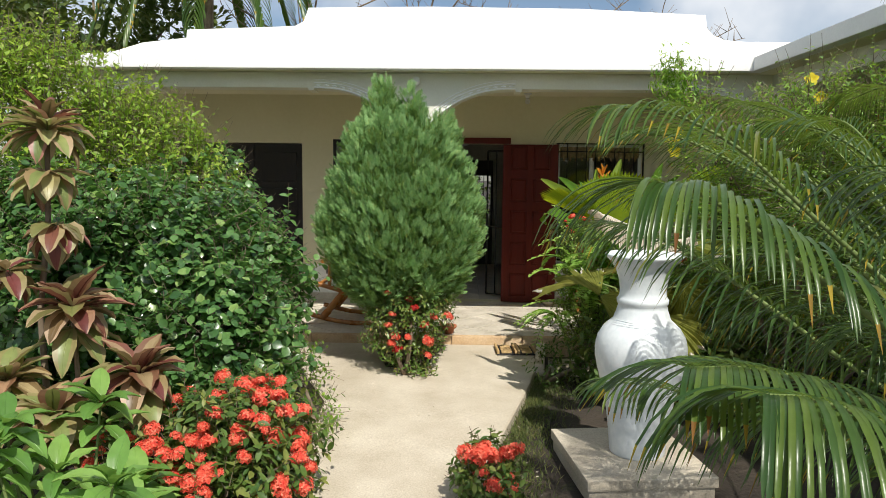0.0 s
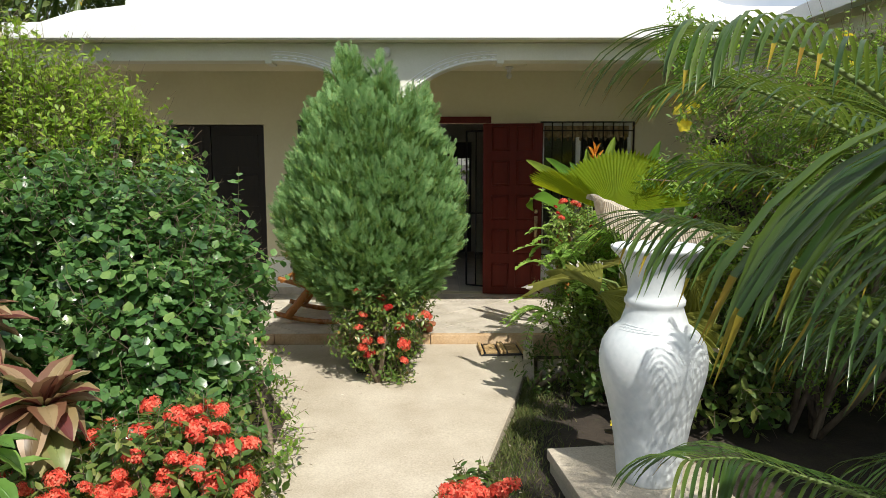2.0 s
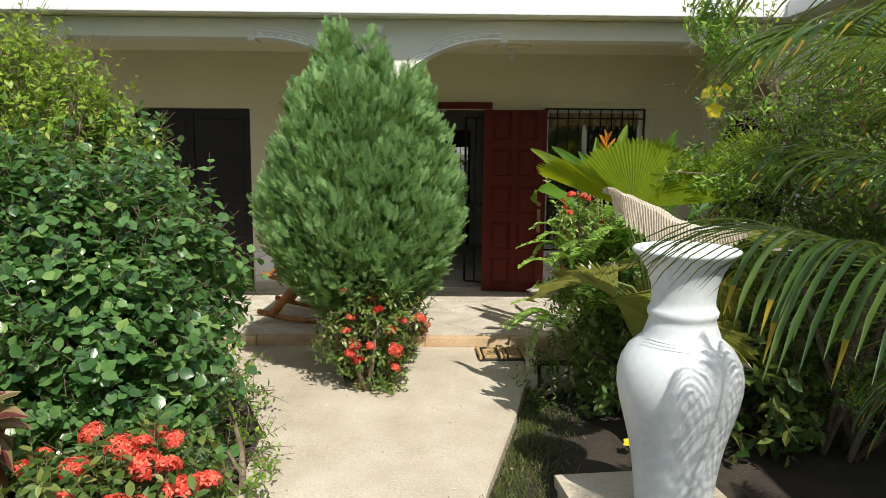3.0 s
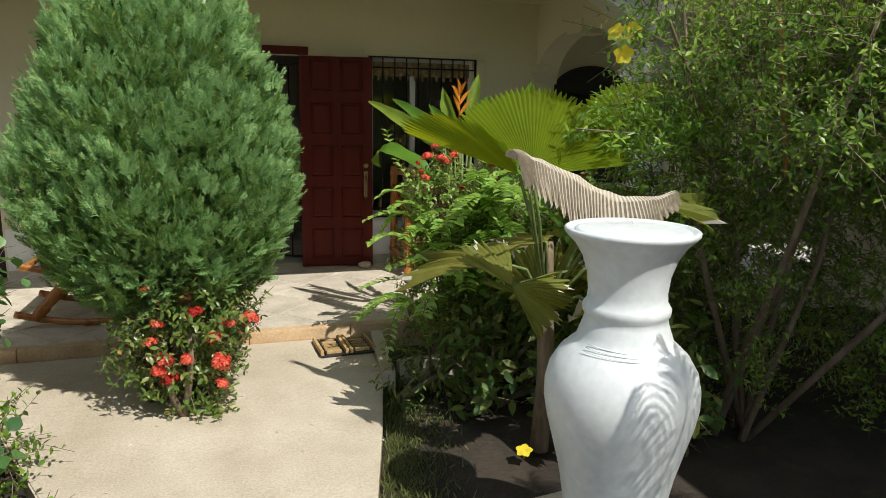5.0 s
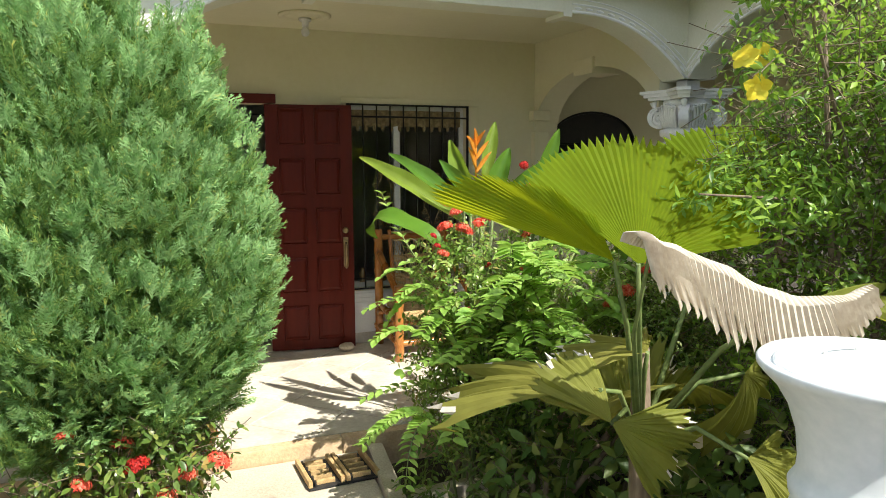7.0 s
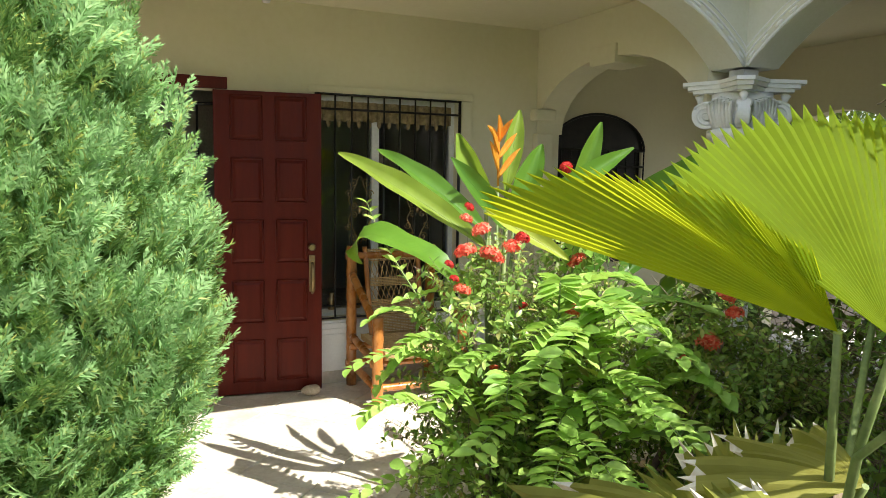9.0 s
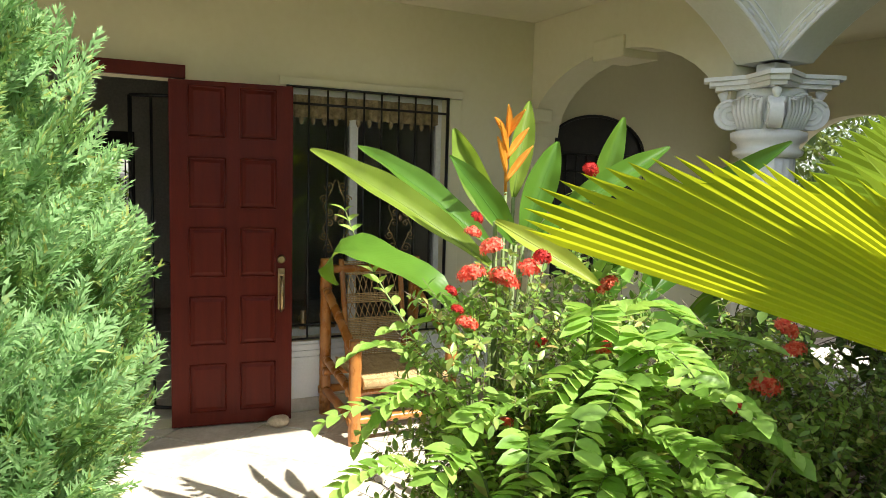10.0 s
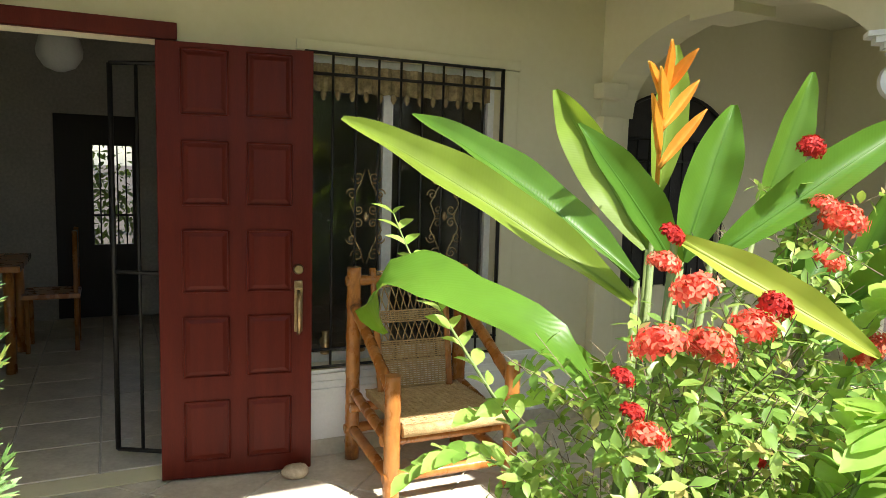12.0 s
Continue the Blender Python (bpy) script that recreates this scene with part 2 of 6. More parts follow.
M["cycad"] = leafy("palm_leaflet_green", [(0, (0.022, 0.060, 0.017)), (0.6, (0.050, 0.100, 0.022)), (0.97, (0.090, 0.145, 0.028)), (1, (0.15, 0.16, 0.035))], 0.30, 0.30, (0.34, 0.48, 0.05), gloss=0.38)
M["leaf_tip"] = leafy("yellowed_leaf_tip", [(0, (0.24, 0.20, 0.025)), (0.6, (0.34, 0.25, 0.03)), (1, (0.14, 0.05, 0.02))], 0.6, 0.3, (0.6, 0.45, 0.05), gloss=0.15)
M["fan"] = leafy("pleated_fan_leaf", [(0, (0.115, 0.19, 0.008)), (1, (0.155, 0.23, 0.010))], 0.6, 0.58, (0.80, 0.80, 0.02), 8, gloss=0.12, single=True)
M["fan_old"] = leafy("yellowing_fan_leaf", [(0, (0.14, 0.18, 0.03)), (1, (0.24, 0.23, 0.05))], 0.6, 0.40, (0.6, 0.6, 0.06), 12, gloss=0.25, single=True)
M["dry"] = leafy("dry_tan_leaf", [(0, (0.54, 0.48, 0.38)), (1, (0.70, 0.65, 0.56))], 0.85, 0.18, (0.6, 0.45, 0.2), 55, gloss=0.1)
M["heli"] = leafy("banana_like_leaf", [(0, (0.055, 0.15, 0.022)), (0.6, (0.09, 0.21, 0.026)), (1, (0.22, 0.29, 0.04))], 0.36, 0.42, (0.55, 0.75, 0.06), 10, gloss=0.3, single=True)
veined(M["heli"], 0.0085, 0.05, (0.02, 0.035, 0.006))
M["heli_yellow"] = leafy("yellowing_banana_like_leaf", [(0, (0.26, 0.33, 0.045)), (1, (0.32, 0.36, 0.05))], 0.42, 0.40, (0.68, 0.75, 0.06), 10, gloss=0.3, single=True)
M["cord_red"] = leafy("pink_edged_cordyline_leaf", [(0, (0.10, 0.028, 0.026)), (0.35, (0.20, 0.055, 0.05)), (0.6, (0.15, 0.13, 0.05)), (0.85, (0.20, 0.22, 0.07)), (1, (0.40, 0.26, 0.16))], 0.4, 0.3, (0.5, 0.25, 0.12), 14, single=True)
M["cord_green"] = leafy("olive_cordyline_leaf", [(0, (0.15, 0.20, 0.06)), (0.55, (0.30, 0.34, 0.12)), (0.85, (0.42, 0.38, 0.18)), (1, (0.36, 0.13, 0.11))], 0.4, 0.3, (0.5, 0.5, 0.12), 14, single=True)
M["cord_edge"] = leafy("pink_cream_leaf_margin", [(0, (0.36, 0.15, 0.12)), (0.3, (0.28, 0.27, 0.10)), (0.55, (0.52, 0.36, 0.24)), (0.8, (0.20, 0.20, 0.07)), (1, (0.20, 0.06, 0.05))], 0.42, 0.3, (0.6, 0.4, 0.2), 14, single=True)
M["far_leaf"] = leafy("far_tree_leaf", [(0, (0.025, 0.055, 0.014)), (0.6, (0.06, 0.105, 0.022)), (1, (0.14, 0.17, 0.04))], 0.5, 0.3, (0.35, 0.45, 0.06))
M["grass"] = leafy("short_grass", [(0, (0.045, 0.075, 0.015)), (0.6, (0.10, 0.13, 0.03)), (1, (0.20, 0.18, 0.08))], 0.6, 0.2, (0.35, 0.4, 0.06))
M["glass"] = bpy.data.materials.new("window_glass")
M["glass"].use_nodes = True
_g = M["glass"].node_tree.nodes["Principled BSDF"]
_g.inputs["Transmission Weight"].default_value, _g.inputs["Roughness"].default_value, _g.inputs["IOR"].default_value = 1.0, 0.02, 1.45
_g.inputs["Base Color"].default_value = (0.55, 0.6, 0.58, 1)

# ---- builders ----


def thing(name, label, category, at=(0, 0, 0), group="", kind="", turn=0.0):
    ob = new(name)
    ob.matrix_basis = pose(*at, 0, 0, turn)
    ob.empty_display_size = 0.1
    return tagged(ob, label, category, group, kind)


def lay(name, mesh, material, parent=None, label="", smooth=False):
    ob = new(name, mesh)
    if material is not None and not mesh.materials:
        mesh.materials.append(material)
    if smooth:
        mesh.polygons.foreach_set("use_smooth", [True] * len(mesh.polygons))
    if parent is not None:
        ob.parent = parent
    if label:
        ob["label"] = label
    return ob


def part(name, bm, material, parent=None, label="", smooth=False):
    me = bpy.data.meshes.new(name)
    bm.normal_update()
    bm.to_mesh(me)
    bm.free()
    return lay(name, me, material, parent, label, smooth)


def box(bm, x0, x1, y0, y1, z0, z1, bevel=0.0, m=None):
    r = bmesh.ops.create_cube(bm, size=1.0)
    t = Matrix.Translation(((x0 + x1) / 2, (y0 + y1) / 2, (z0 + z1) / 2)) @ Matrix.Diagonal((x1 - x0, y1 - y0, z1 - z0, 1))
    bmesh.ops.transform(bm, matrix=(m @ t) if m else t, verts=r["verts"])
    if bevel:
        es = list({e for v in r["verts"] for e in v.link_edges})
        bmesh.ops.bevel(bm, geom=es, offset=bevel, segments=2, affect="EDGES", profile=0.7)
    return bm


def slab(name, x0, x1, y0, y1, z0, z1, material, parent=None, label="", bevel=0.004):
    return part(name, box(bmesh.new(), x0, x1, y0, y1, z0, z1, bevel), material, parent, label)


def tube(bm, pts, radii, n=8, caps=True):
    pts = [Vector(p) for p in pts]
    if not hasattr(radii, "__len__"):
        radii = [radii] * len(pts)
    rings, side = [], None
    for i, p in enumerate(pts):
        d = (pts[min(i + 1, len(pts) - 1)] - pts[max(i - 1, 0)]).normalized()
        if side is None:
            side = d.orthogonal().normalized()
        side = (side - d * side.dot(d)).normalized()
        up = d.cross(side)
        rings.append([bm.verts.new(p + (side * math.cos(a) + up * math.sin(a)) * radii[i]) for a in (2 * math.pi * k / n for k in range(n))])
    for a, b in zip(rings, rings[1:]):
        for k in range(n):
            f = bm.faces.new((a[k], a[(k + 1) % n], b[(k + 1) % n], b[k]))
            f.smooth = True
    if caps:
        bm.faces.new(rings[0][::-1])
        bm.faces.new(rings[-1])
    return bm


def lathe(bm, profile, n=48, flute=None, at=(0, 0, 0)):
    rings = []
    for r, z in profile:
        ring = []
        for k in range(n):
            a = 2 * math.pi * k / n
            rr = r * (flute(a, z) if flute else 1)
            ring.append(bm.verts.new((at[0] + rr * math.cos(a), at[1] + rr * math.sin(a), at[2] + z)))
        rings.append(ring)
    for a, b in zip(rings, rings[1:]):
        for k in range(n):
            bm.faces.new((a[k], a[(k + 1) % n], b[(k + 1) % n], b[k])).smooth = True
    bm.faces.new(rings[0][::-1])
    bm.faces.new(rings[-1])
    return bm


def prism(bm, outline, lift, m=None):
    """A flat outline of (u, v) pushed out by lift along w; m turns u, w, v into place."""
    a = [bm.verts.new((u, 0, v)) for u, v in outline]
    b = [bm.verts.new((u, lift, v)) for u, v in outline]
    n = len(a)
    bm.faces.new(a)
    bm.faces.new(b[::-1])
    for i in range(n):
        bm.faces.new((a[i], b[i], b[(i + 1) % n], a[(i + 1) % n]))
    if m:
        bmesh.ops.transform(bm, matrix=m, verts=a + b)
    bmesh.ops.recalc_face_normals(bm, faces=bm.faces)
    return bm


def soup(name, verts, faces, material, parent=None, label="", smooth=True):
    """One mesh from arrays; all faces have the same number of corners."""
    verts, faces = np.asarray(verts, np.float32), np.asarray(faces, np.int32)
    me = bpy.data.meshes.new(name)
    k = faces.shape[1]
    me.vertices.add(len(verts))
    me.vertices.foreach_set("co", verts.ravel())
    me.loops.add(faces.size)
    me.loops.foreach_set("vertex_index", faces.ravel())
    me.polygons.add(len(faces))
    me.polygons.foreach_set("loop_start", np.arange(0, faces.size, k, dtype=np.int32))
    me.polygons.foreach_set("loop_total", np.full(len(faces), k, np.int32))
    me.update(calc_edges=True)
    return lay(name, me, material, parent, label, smooth)


def unit(a):
    return a / np.maximum(np.linalg.norm(a, axis=-1, keepdims=True), 1e-9)


def strew(template, at, axis, normal, size):
    """Copies of a template (its axis along y, its face along z) at many places."""
    tv, tf = template
    at, axis, normal = np.asarray(at, float), unit(np.asarray(axis, float)), np.asarray(normal, float)
    size = np.asarray(size, float)
    if size.ndim == 1:
        size = np.repeat(size[:, None], 3, 1)
    side = unit(np.cross(axis, normal))
    up = np.cross(side, axis)
    s = tv[None] * size[:, None, :]
    v = at[:, None] + s[..., :1] * side[:, None] + s[..., 1:2] * axis[:, None] + s[..., 2:] * up[:, None]
    f = tf[None] + (np.arange(len(at)) * len(tv))[:, None, None]
    return v.reshape(-1, 3), f.reshape(-1, tf.shape[1])


def leaf_shape(width=0.5, steps=4, fold=0.12, curl=0.15, power=0.8, blunt=0.0):
    """A leaf of length 1 along y: two rows of quads that meet at the midrib."""
    v, f = [], []
    for i in range(steps + 1):
        t = i / steps
        w = width / 2 * (math.sin(math.pi * min(1, t * (1 - blunt) + 0.02)) ** power if 0 < t < 1 else 0.06)
        z = -curl * t * t
        v += [(-w, t, z + fold * w * 2), (0, t, z), (w, t, z + fold * w * 2)]
    for i in range(steps):
        a = 3 * i
        f += [(a, a + 1, a + 4, a + 3), (a + 1, a + 2, a + 5, a + 4)]
    return np.array(v, float), np.array(f, int)


def joined(pieces):
    v, f, n = [], [], 0
    for a, b in pieces:
        v.append(a)
        f.append(b + n)
        n += len(a)
    return np.concatenate(v), np.concatenate(f)


STICK = (np.array([(-0.5, 0, -0.3), (0.5, 0, -0.3), (0, 0, 0.6), (-0.3, 1, -0.2), (0.3, 1, -0.2), (0, 1, 0.35)]), np.array([(0, 1, 4, 3), (1, 2, 5, 4), (2, 0, 3, 5)]))


def in_clumps(rng, clumps, n, shell=0.55):
    """Places near the skins of several ellipsoids, outside the others, with the way out."""
    vol = np.array([(rx * ry * rz) ** (2 / 3) for _, (rx, ry, rz) in clumps])
    out_p, out_d = [], []
    pick = rng.choice(len(clumps), n, p=vol / vol.sum())
    d = unit(rng.normal(size=(n, 3)))
    r = shell + (1 - shell) * rng.random(n) ** 0.5
    r = r * (1 + 0.10 * np.sin(d @ np.array([4.1, 2.3, 3.2]) * 1.6 + pick) + 0.07 * np.sin(d @ np.array([-3.0, 5.2, 4.4]) * 2.7 + 2 * pick))
    r = np.where(rng.random(n) < 0.06, r * (1.05 + 0.13 * rng.random(n)), r)
    c = np.array([c for c, _ in clumps], float)[pick]
    s = np.array([s for _, s in clumps], float)[pick]
    p = c + d * s * r[:, None]
    keep = p[:, 2] > 0.03
    for (cc, ss) in clumps:
        q = np.linalg.norm((p - np.array(cc)) / np.array(ss), axis=1)
        keep &= q > shell * 0.9
    return p[keep], unit(d[keep] / s[keep])


def shrub(name, label, category, clumps, twigs, leaf, leaf_len, per_twig, twig_len, leaf_mat, seed, group="", spread=0.75, up=0.35, shell=0.55, trunks=3, droop=0.0, stick=0.004):
    rng = np.random.default_rng(seed)
    base = Vector((clumps[0][0][0], clumps[0][0][1], 0))
    rel = [((c[0] - base.x, c[1] - base.y, c[2]), s) for c, s in clumps]
    root = thing(name, label, category, base, group)
    p, d = in_clumps(rng, rel, twigs, shell)
    n = len(p)
    way = unit(d + np.array([0, 0, up]) + rng.normal(scale=0.45, size=(n, 3)))
    length = twig_len * (0.6 + 0.8 * rng.random(n))
    v, f = strew(STICK, p - way * length[:, None] * 0.5, way, np.tile([0.3, 0.2, 1.0], (n, 1)) + rng.normal(scale=0.2, size=(n, 3)), np.stack([np.full(n, stick), length * 1.4, np.full(n, stick)], 1))
    if n > 100:
        soup("twig_mass", v, f, M["bark"], root)
    t = (np.arange(per_twig) + 0.5) / per_twig
    t = np.tile(t, (n, 1)) + rng.normal(scale=0.06, size=(n, per_twig))
    at = p[:, None] + way[:, None] * (length[:, None] * (t - 0.3))[..., None]
    a0 = rng.random((n, 1)) * 6.28 + np.arange(per_twig) * 2.4
    s1 = unit(np.cross(way, rng.normal(size=(n, 3))))
    s2 = np.cross(way, s1)
    out = s1[:, None] * np.cos(a0)[..., None] + s2[:, None] * np.sin(a0)[..., None]
    axis = unit(way[:, None] * (1 - spread) + out * spread + rng.normal(scale=0.15, size=(n, per_twig, 3)) + np.array([0, 0, -droop]))
    nor = unit(way[:, None] * 0.5 + np.array([0, 0, 0.8]) + rng.normal(scale=0.35, size=(n, per_twig, 3)))
    size = leaf_len * (0.65 + 0.6 * rng.random(n * per_twig))
    v, f = strew(leaf, at.reshape(-1, 3), axis.reshape(-1, 3), nor.reshape(-1, 3), size)
    fo = soup("foliage", v, f, leaf_mat, root)
    for i in range(trunks):
        c, s = rel[i % len(rel)]
        a = rng.random() * 6.28
        b = Vector((0.10 * math.cos(a), 0.10 * math.sin(a), -0.02))
        e = Vector(c) + Vector((0.3 * s[0] * math.cos(a * 2), 0.3 * s[1] * math.sin(a * 2), 0.45 * s[2]))
        mid = (b + e) / 2 + Vector(rng.normal(scale=0.06, size=3).tolist())
        part("stem", tube(bmesh.new(), [b, mid, e], [0.022, 0.016, 0.007], 7), M["bark"], root)
    return root


def make_cluster(name, radius, count, petal, dome, seed):
    """A head of many four-petalled flowers, as arrays round the origin."""
    rng = np.random.default_rng(seed)
    d = unit(rng.normal(size=(count * 3, 3)))
    d = d[d[:, 2] > dome][:count]
    at = d * radius * (0.55 + 0.6 * rng.random((len(d), 1))) * np.array([1.15, 1.15, 0.8])
    s1 = unit(np.cross(d, rng.normal(size=d.shape)))
    s2 = np.cross(d, s1)
    pet = leaf_shape(0.55, 2, 0.1, 0.25, 0.7)
    pieces = []
    for k in range(4):
        ax = s1 * math.cos(k * 1.571) + s2 * math.sin(k * 1.571) + d * 0.35
        pieces.append(strew(pet, at, ax, d, np.full(len(d), petal)))
    pieces.append(strew(STICK, np.zeros_like(d) - np.array([0, 0, radius * 0.5]), at + np.array([0, 0, radius * 0.5]), s1, np.stack([np.full(len(d), 0.0016), np.linalg.norm(at + np.array([0, 0, radius * 0.5]), axis=1), np.full(len(d), 0.0016)], 1)))
    v, f = joined(pieces)
    me = soup(name, v, f, None)
    mesh = me.data
    bpy.data.objects.remove(me)
    return mesh


CLUSTERS = {}
for _m in ("petal", "dark_petal"):
    CLUSTERS[_m] = [make_cluster("flower_head", 0.042, 58, 0.019, -0.15, s) for s in (1, 2, 3, 4, 5)]
    for _c in CLUSTERS[_m]:
        _c.materials.append(M[_m])
CLUSTERS["spiky"] = [make_cluster("flower_head", 0.034, 70, 0.021, -0.1, 4)]
CLUSTERS["spiky"][0].materials.append(M["dark_petal"])


def flowers(root, spots, size=1.0, kind="petal", seed=0):
    rng = random.Random(seed)
    inv = root.matrix_basis.inverted()
    for p in spots:
        me = rng.choice(CLUSTERS[kind])
        ob = lay("flower_head", me, None, root)
        ob.matrix_basis = Matrix.Translation(inv @ Vector(p)) @ pose(0, 0, 0, rng.uniform(-35, 35), rng.uniform(-35, 35), rng.uniform(0, 360)) @ Matrix.Diagonal((*[size * rng.uniform(0.75, 1.25)] * 3, 1))

# ---- ground, path, porch floor ----
PORCH = 0.16
rng0 = np.random.default_rng(5)


def ground_sheet():
    g = 70
    s = np.sign(np.linspace(-1, 1, g)) * np.abs(np.linspace(-1, 1, g)) ** 3
    xs, ys = 0.5 + s * 300, 4.5 + s * 300
    v = [(x, y, -0.015 + (0.03 * noise.noise(Vector((x * 1.7, y * 1.7, 0))) - 0.02 if abs(x) < 12 and abs(y - 4) < 12 else 0)) for y in ys for x in xs]
    f = [(j * g + i, j * g + i + 1, j * g + g + i + 1, j * g + g + i) for j in range(g - 1) for i in range(g - 1)]
    return soup("ground", v, f, M["soil"])


tagged(ground_sheet(), "dark bare garden soil with thin grass", "ground", kind="structure")


def slope_z(y):
    return 0.02 + max(0.0, y - 4.0) * 0.02


def path_slab():
    outline = [(-1.05, -4), (-0.1, -4), (-0.08, 3.5), (0.12, 4.5), (0.38, 5.5), (0.54, 6.2), (0.58, 6.96), (-2.7, 6.96), (-1.7, 6.3), (-1.2, 5.2), (-1.15, 4.2), (-1.05, 3.4)]
    bm = bmesh.new()
    top = [bm.verts.new((x, y, slope_z(y))) for x, y in outline]
    low = [bm.verts.new((x, y, -0.12)) for x, y in outline]
    bm.faces.new(top)
    n = len(outline)
    for i in range(n):
        bm.faces.new((top[i], low[i], low[(i + 1) % n], top[(i + 1) % n]))
    bmesh.ops.recalc_face_normals(bm, faces=bm.faces)
    bmesh.ops.bevel(bm, geom=[e for e in bm.edges if all(v in top for v in e.verts)], offset=0.008, segments=2, affect="EDGES")
    bmesh.ops.triangulate(bm, faces=[f for f in bm.faces if len(f.verts) > 4])
    return part("pavement", bm, M["concrete"])


tagged(path_slab(), "worn beige concrete garden path", "path", kind="structure")

porch = slab("porch_floor", -6.0, 6.5, 7.05, 9.03, -0.1, PORCH - 0.008, M["grout"])
tagged(porch, "raised porch floor with grey grout", "floor", kind="structure")
step = thing("step", "low porch step with worn ochre edge", "step", (0, 6.97, 0), kind="structure")
for i in range(12):
    x0 = -6.0 + i * 0.72
    if x0 < 2.6:
        slab("edge_block", x0, x0 + 0.716, 0.0, 0.08, -0.05, PORCH + 0.002, M["edge"], step, bevel=0.012)


def clip(poly, axis, value, keep_less):
    out = []
    for a, b in zip(poly, poly[1:] + poly[:1]):
        ina, inb = (a[axis] <= value) == keep_less, (b[axis] <= value) == keep_less
        if ina:
            out.append(a)
        if ina != inb:
            t = (value - a[axis]) / (b[axis] - a[axis])
            out.append((a[0] + (b[0] - a[0]) * t, a[1] + (b[1] - a[1]) * t))
    return out


def tile_mesh(poly, z):
    bm = bmesh.new()
    cx, cy = sum(p[0] for p in poly) / len(poly), sum(p[1] for p in poly) / len(poly)
    shrink = lambda p, s: (p[0] + (cx - p[0]) * s, p[1] + (cy - p[1]) * s)
    lo = [bm.verts.new((*shrink(p, 0.018), z - 0.009)) for p in poly]
    hi = [bm.verts.new((*shrink(p, 0.035), z)) for p in poly]
    bm.faces.new(hi)
    for i in range(len(poly)):
        bm.faces.new((lo[i], lo[(i + 1) % len(poly)], hi[(i + 1) % len(poly)], hi[i]))
    return bm


S = 0.42
for i in range(-12, 24):
    for j in range(-24, 12):
        cx, cy = (i - j) * S / math.sqrt(2) * 1.0, 7.1 + (i + j) * S / math.sqrt(2)
        h = S / math.sqrt(2)
        if not (-2.9 < cx < 3.4 and 6.9 < cy < 9.4):
            continue
        poly = [(cx - h, cy), (cx, cy - h), (cx + h, cy), (cx, cy + h)]
        for ax, val, less in ((1, 7.055, False), (1, 9.02, True)):
            poly = clip(poly, ax, val, less)
            if len(poly) < 3:
                break
        if len(poly) >= 3:
            part("floor_tile", tile_mesh(poly, PORCH), M["tile"], porch)

for a, b, w in (((0.56, 6.12), (0.66, 6.95), 0.09), ((0.66, 6.28), (2.6, 6.42), 0.08)):
    d = Vector((b[0] - a[0], b[1] - a[1], 0))
    c = thing("curb", "low mossy concrete garden curb", "curb", (a[0], a[1], 0.04), kind="structure", turn=math.degrees(math.atan2(d.y, d.x)))
    slab("curb_stone", 0, d.length, -w / 2, w / 2, -0.1, 0.075, M["concrete"], c, bevel=0.012)

# ---- house ----
WALL = 9.03


def wall_with_holes(name, x0, x1, z0, z1, y0, y1, holes, material, label):
    """A wall along x with rectangular openings, in blocks that butt end to end."""
    bm = bmesh.new()
    xs = sorted({x0, x1, *[h[0] for h in holes], *[h[1] for h in holes]})
    for a, b in zip(xs, xs[1:]):
        cuts = sorted((h[2], h[3]) for h in holes if h[0] <= a and h[1] >= b)
        z = z0
        for c0, c1 in cuts:
            if c0 > z:
                box(bm, a, b, y0, y1, z, c0)
            z = c1
        if z1 > z:
            box(bm, a, b, y0, y1, z, z1)
    bmesh.ops.remove_doubles(bm, verts=bm.verts, dist=1e-4)
    return tagged(part(name, bm, material), label, "wall", kind="structure")


HOLES = [(-3.53, -2.22, PORCH, 2.19), (-1.82, -1.15, 0.65, 2.24), (-0.75, 0.42, PORCH, 2.20), (1.06, 2.14, 0.64, 2.21)]
front = wall_with_holes("wall_front", -6.0, 2.95, PORCH - 0.1, 2.80, WALL, WALL + 0.16, HOLES, M["plaster"], "cream plastered porch wall with openings")
wall_with_holes("wall_side_back", 2.951, 5.34, PORCH - 0.1, 2.80, 9.32, 9.46, [(3.15, 4.15, 0.9, 1.9)], M["plaster"], "cream plastered wall with an arched window")
tagged(slab("wall_return", 2.951, 3.05, WALL, 9.46, PORCH - 0.1, 2.8, M["plaster"]), "cream plastered wall return", "wall", kind="structure")

wing = wall_with_holes("wall_wing", 0.5, 7.5, 0.0, 2.80, -0.07, 0.07, [], M["plaster"], "cream plastered wall of the side wing")
wing.matrix_basis = pose(5.27, 0, 0, 0, 0, 90)
bm = bmesh.new()
o = [(7.501, 2.799), (7.501, 1.8)] + [(8.15 + 0.62 * math.cos(a), 1.8 + 0.45 * math.sin(a)) for a in np.linspace(math.pi, 0, 15)] + [(8.80, 1.8), (8.80, 0.15), (9.318, 0.15), (9.318, 2.799)]
prism(bm, o, 0.14, Matrix(((0, -1, 0, 5.34), (1, 0, 0, 0), (0, 0, 1, 0), (0, 0, 0, 1))))
tagged(part("wall_arch_end", bm, M["plaster"]), "plastered end wall with an arched opening", "wall", kind="structure")

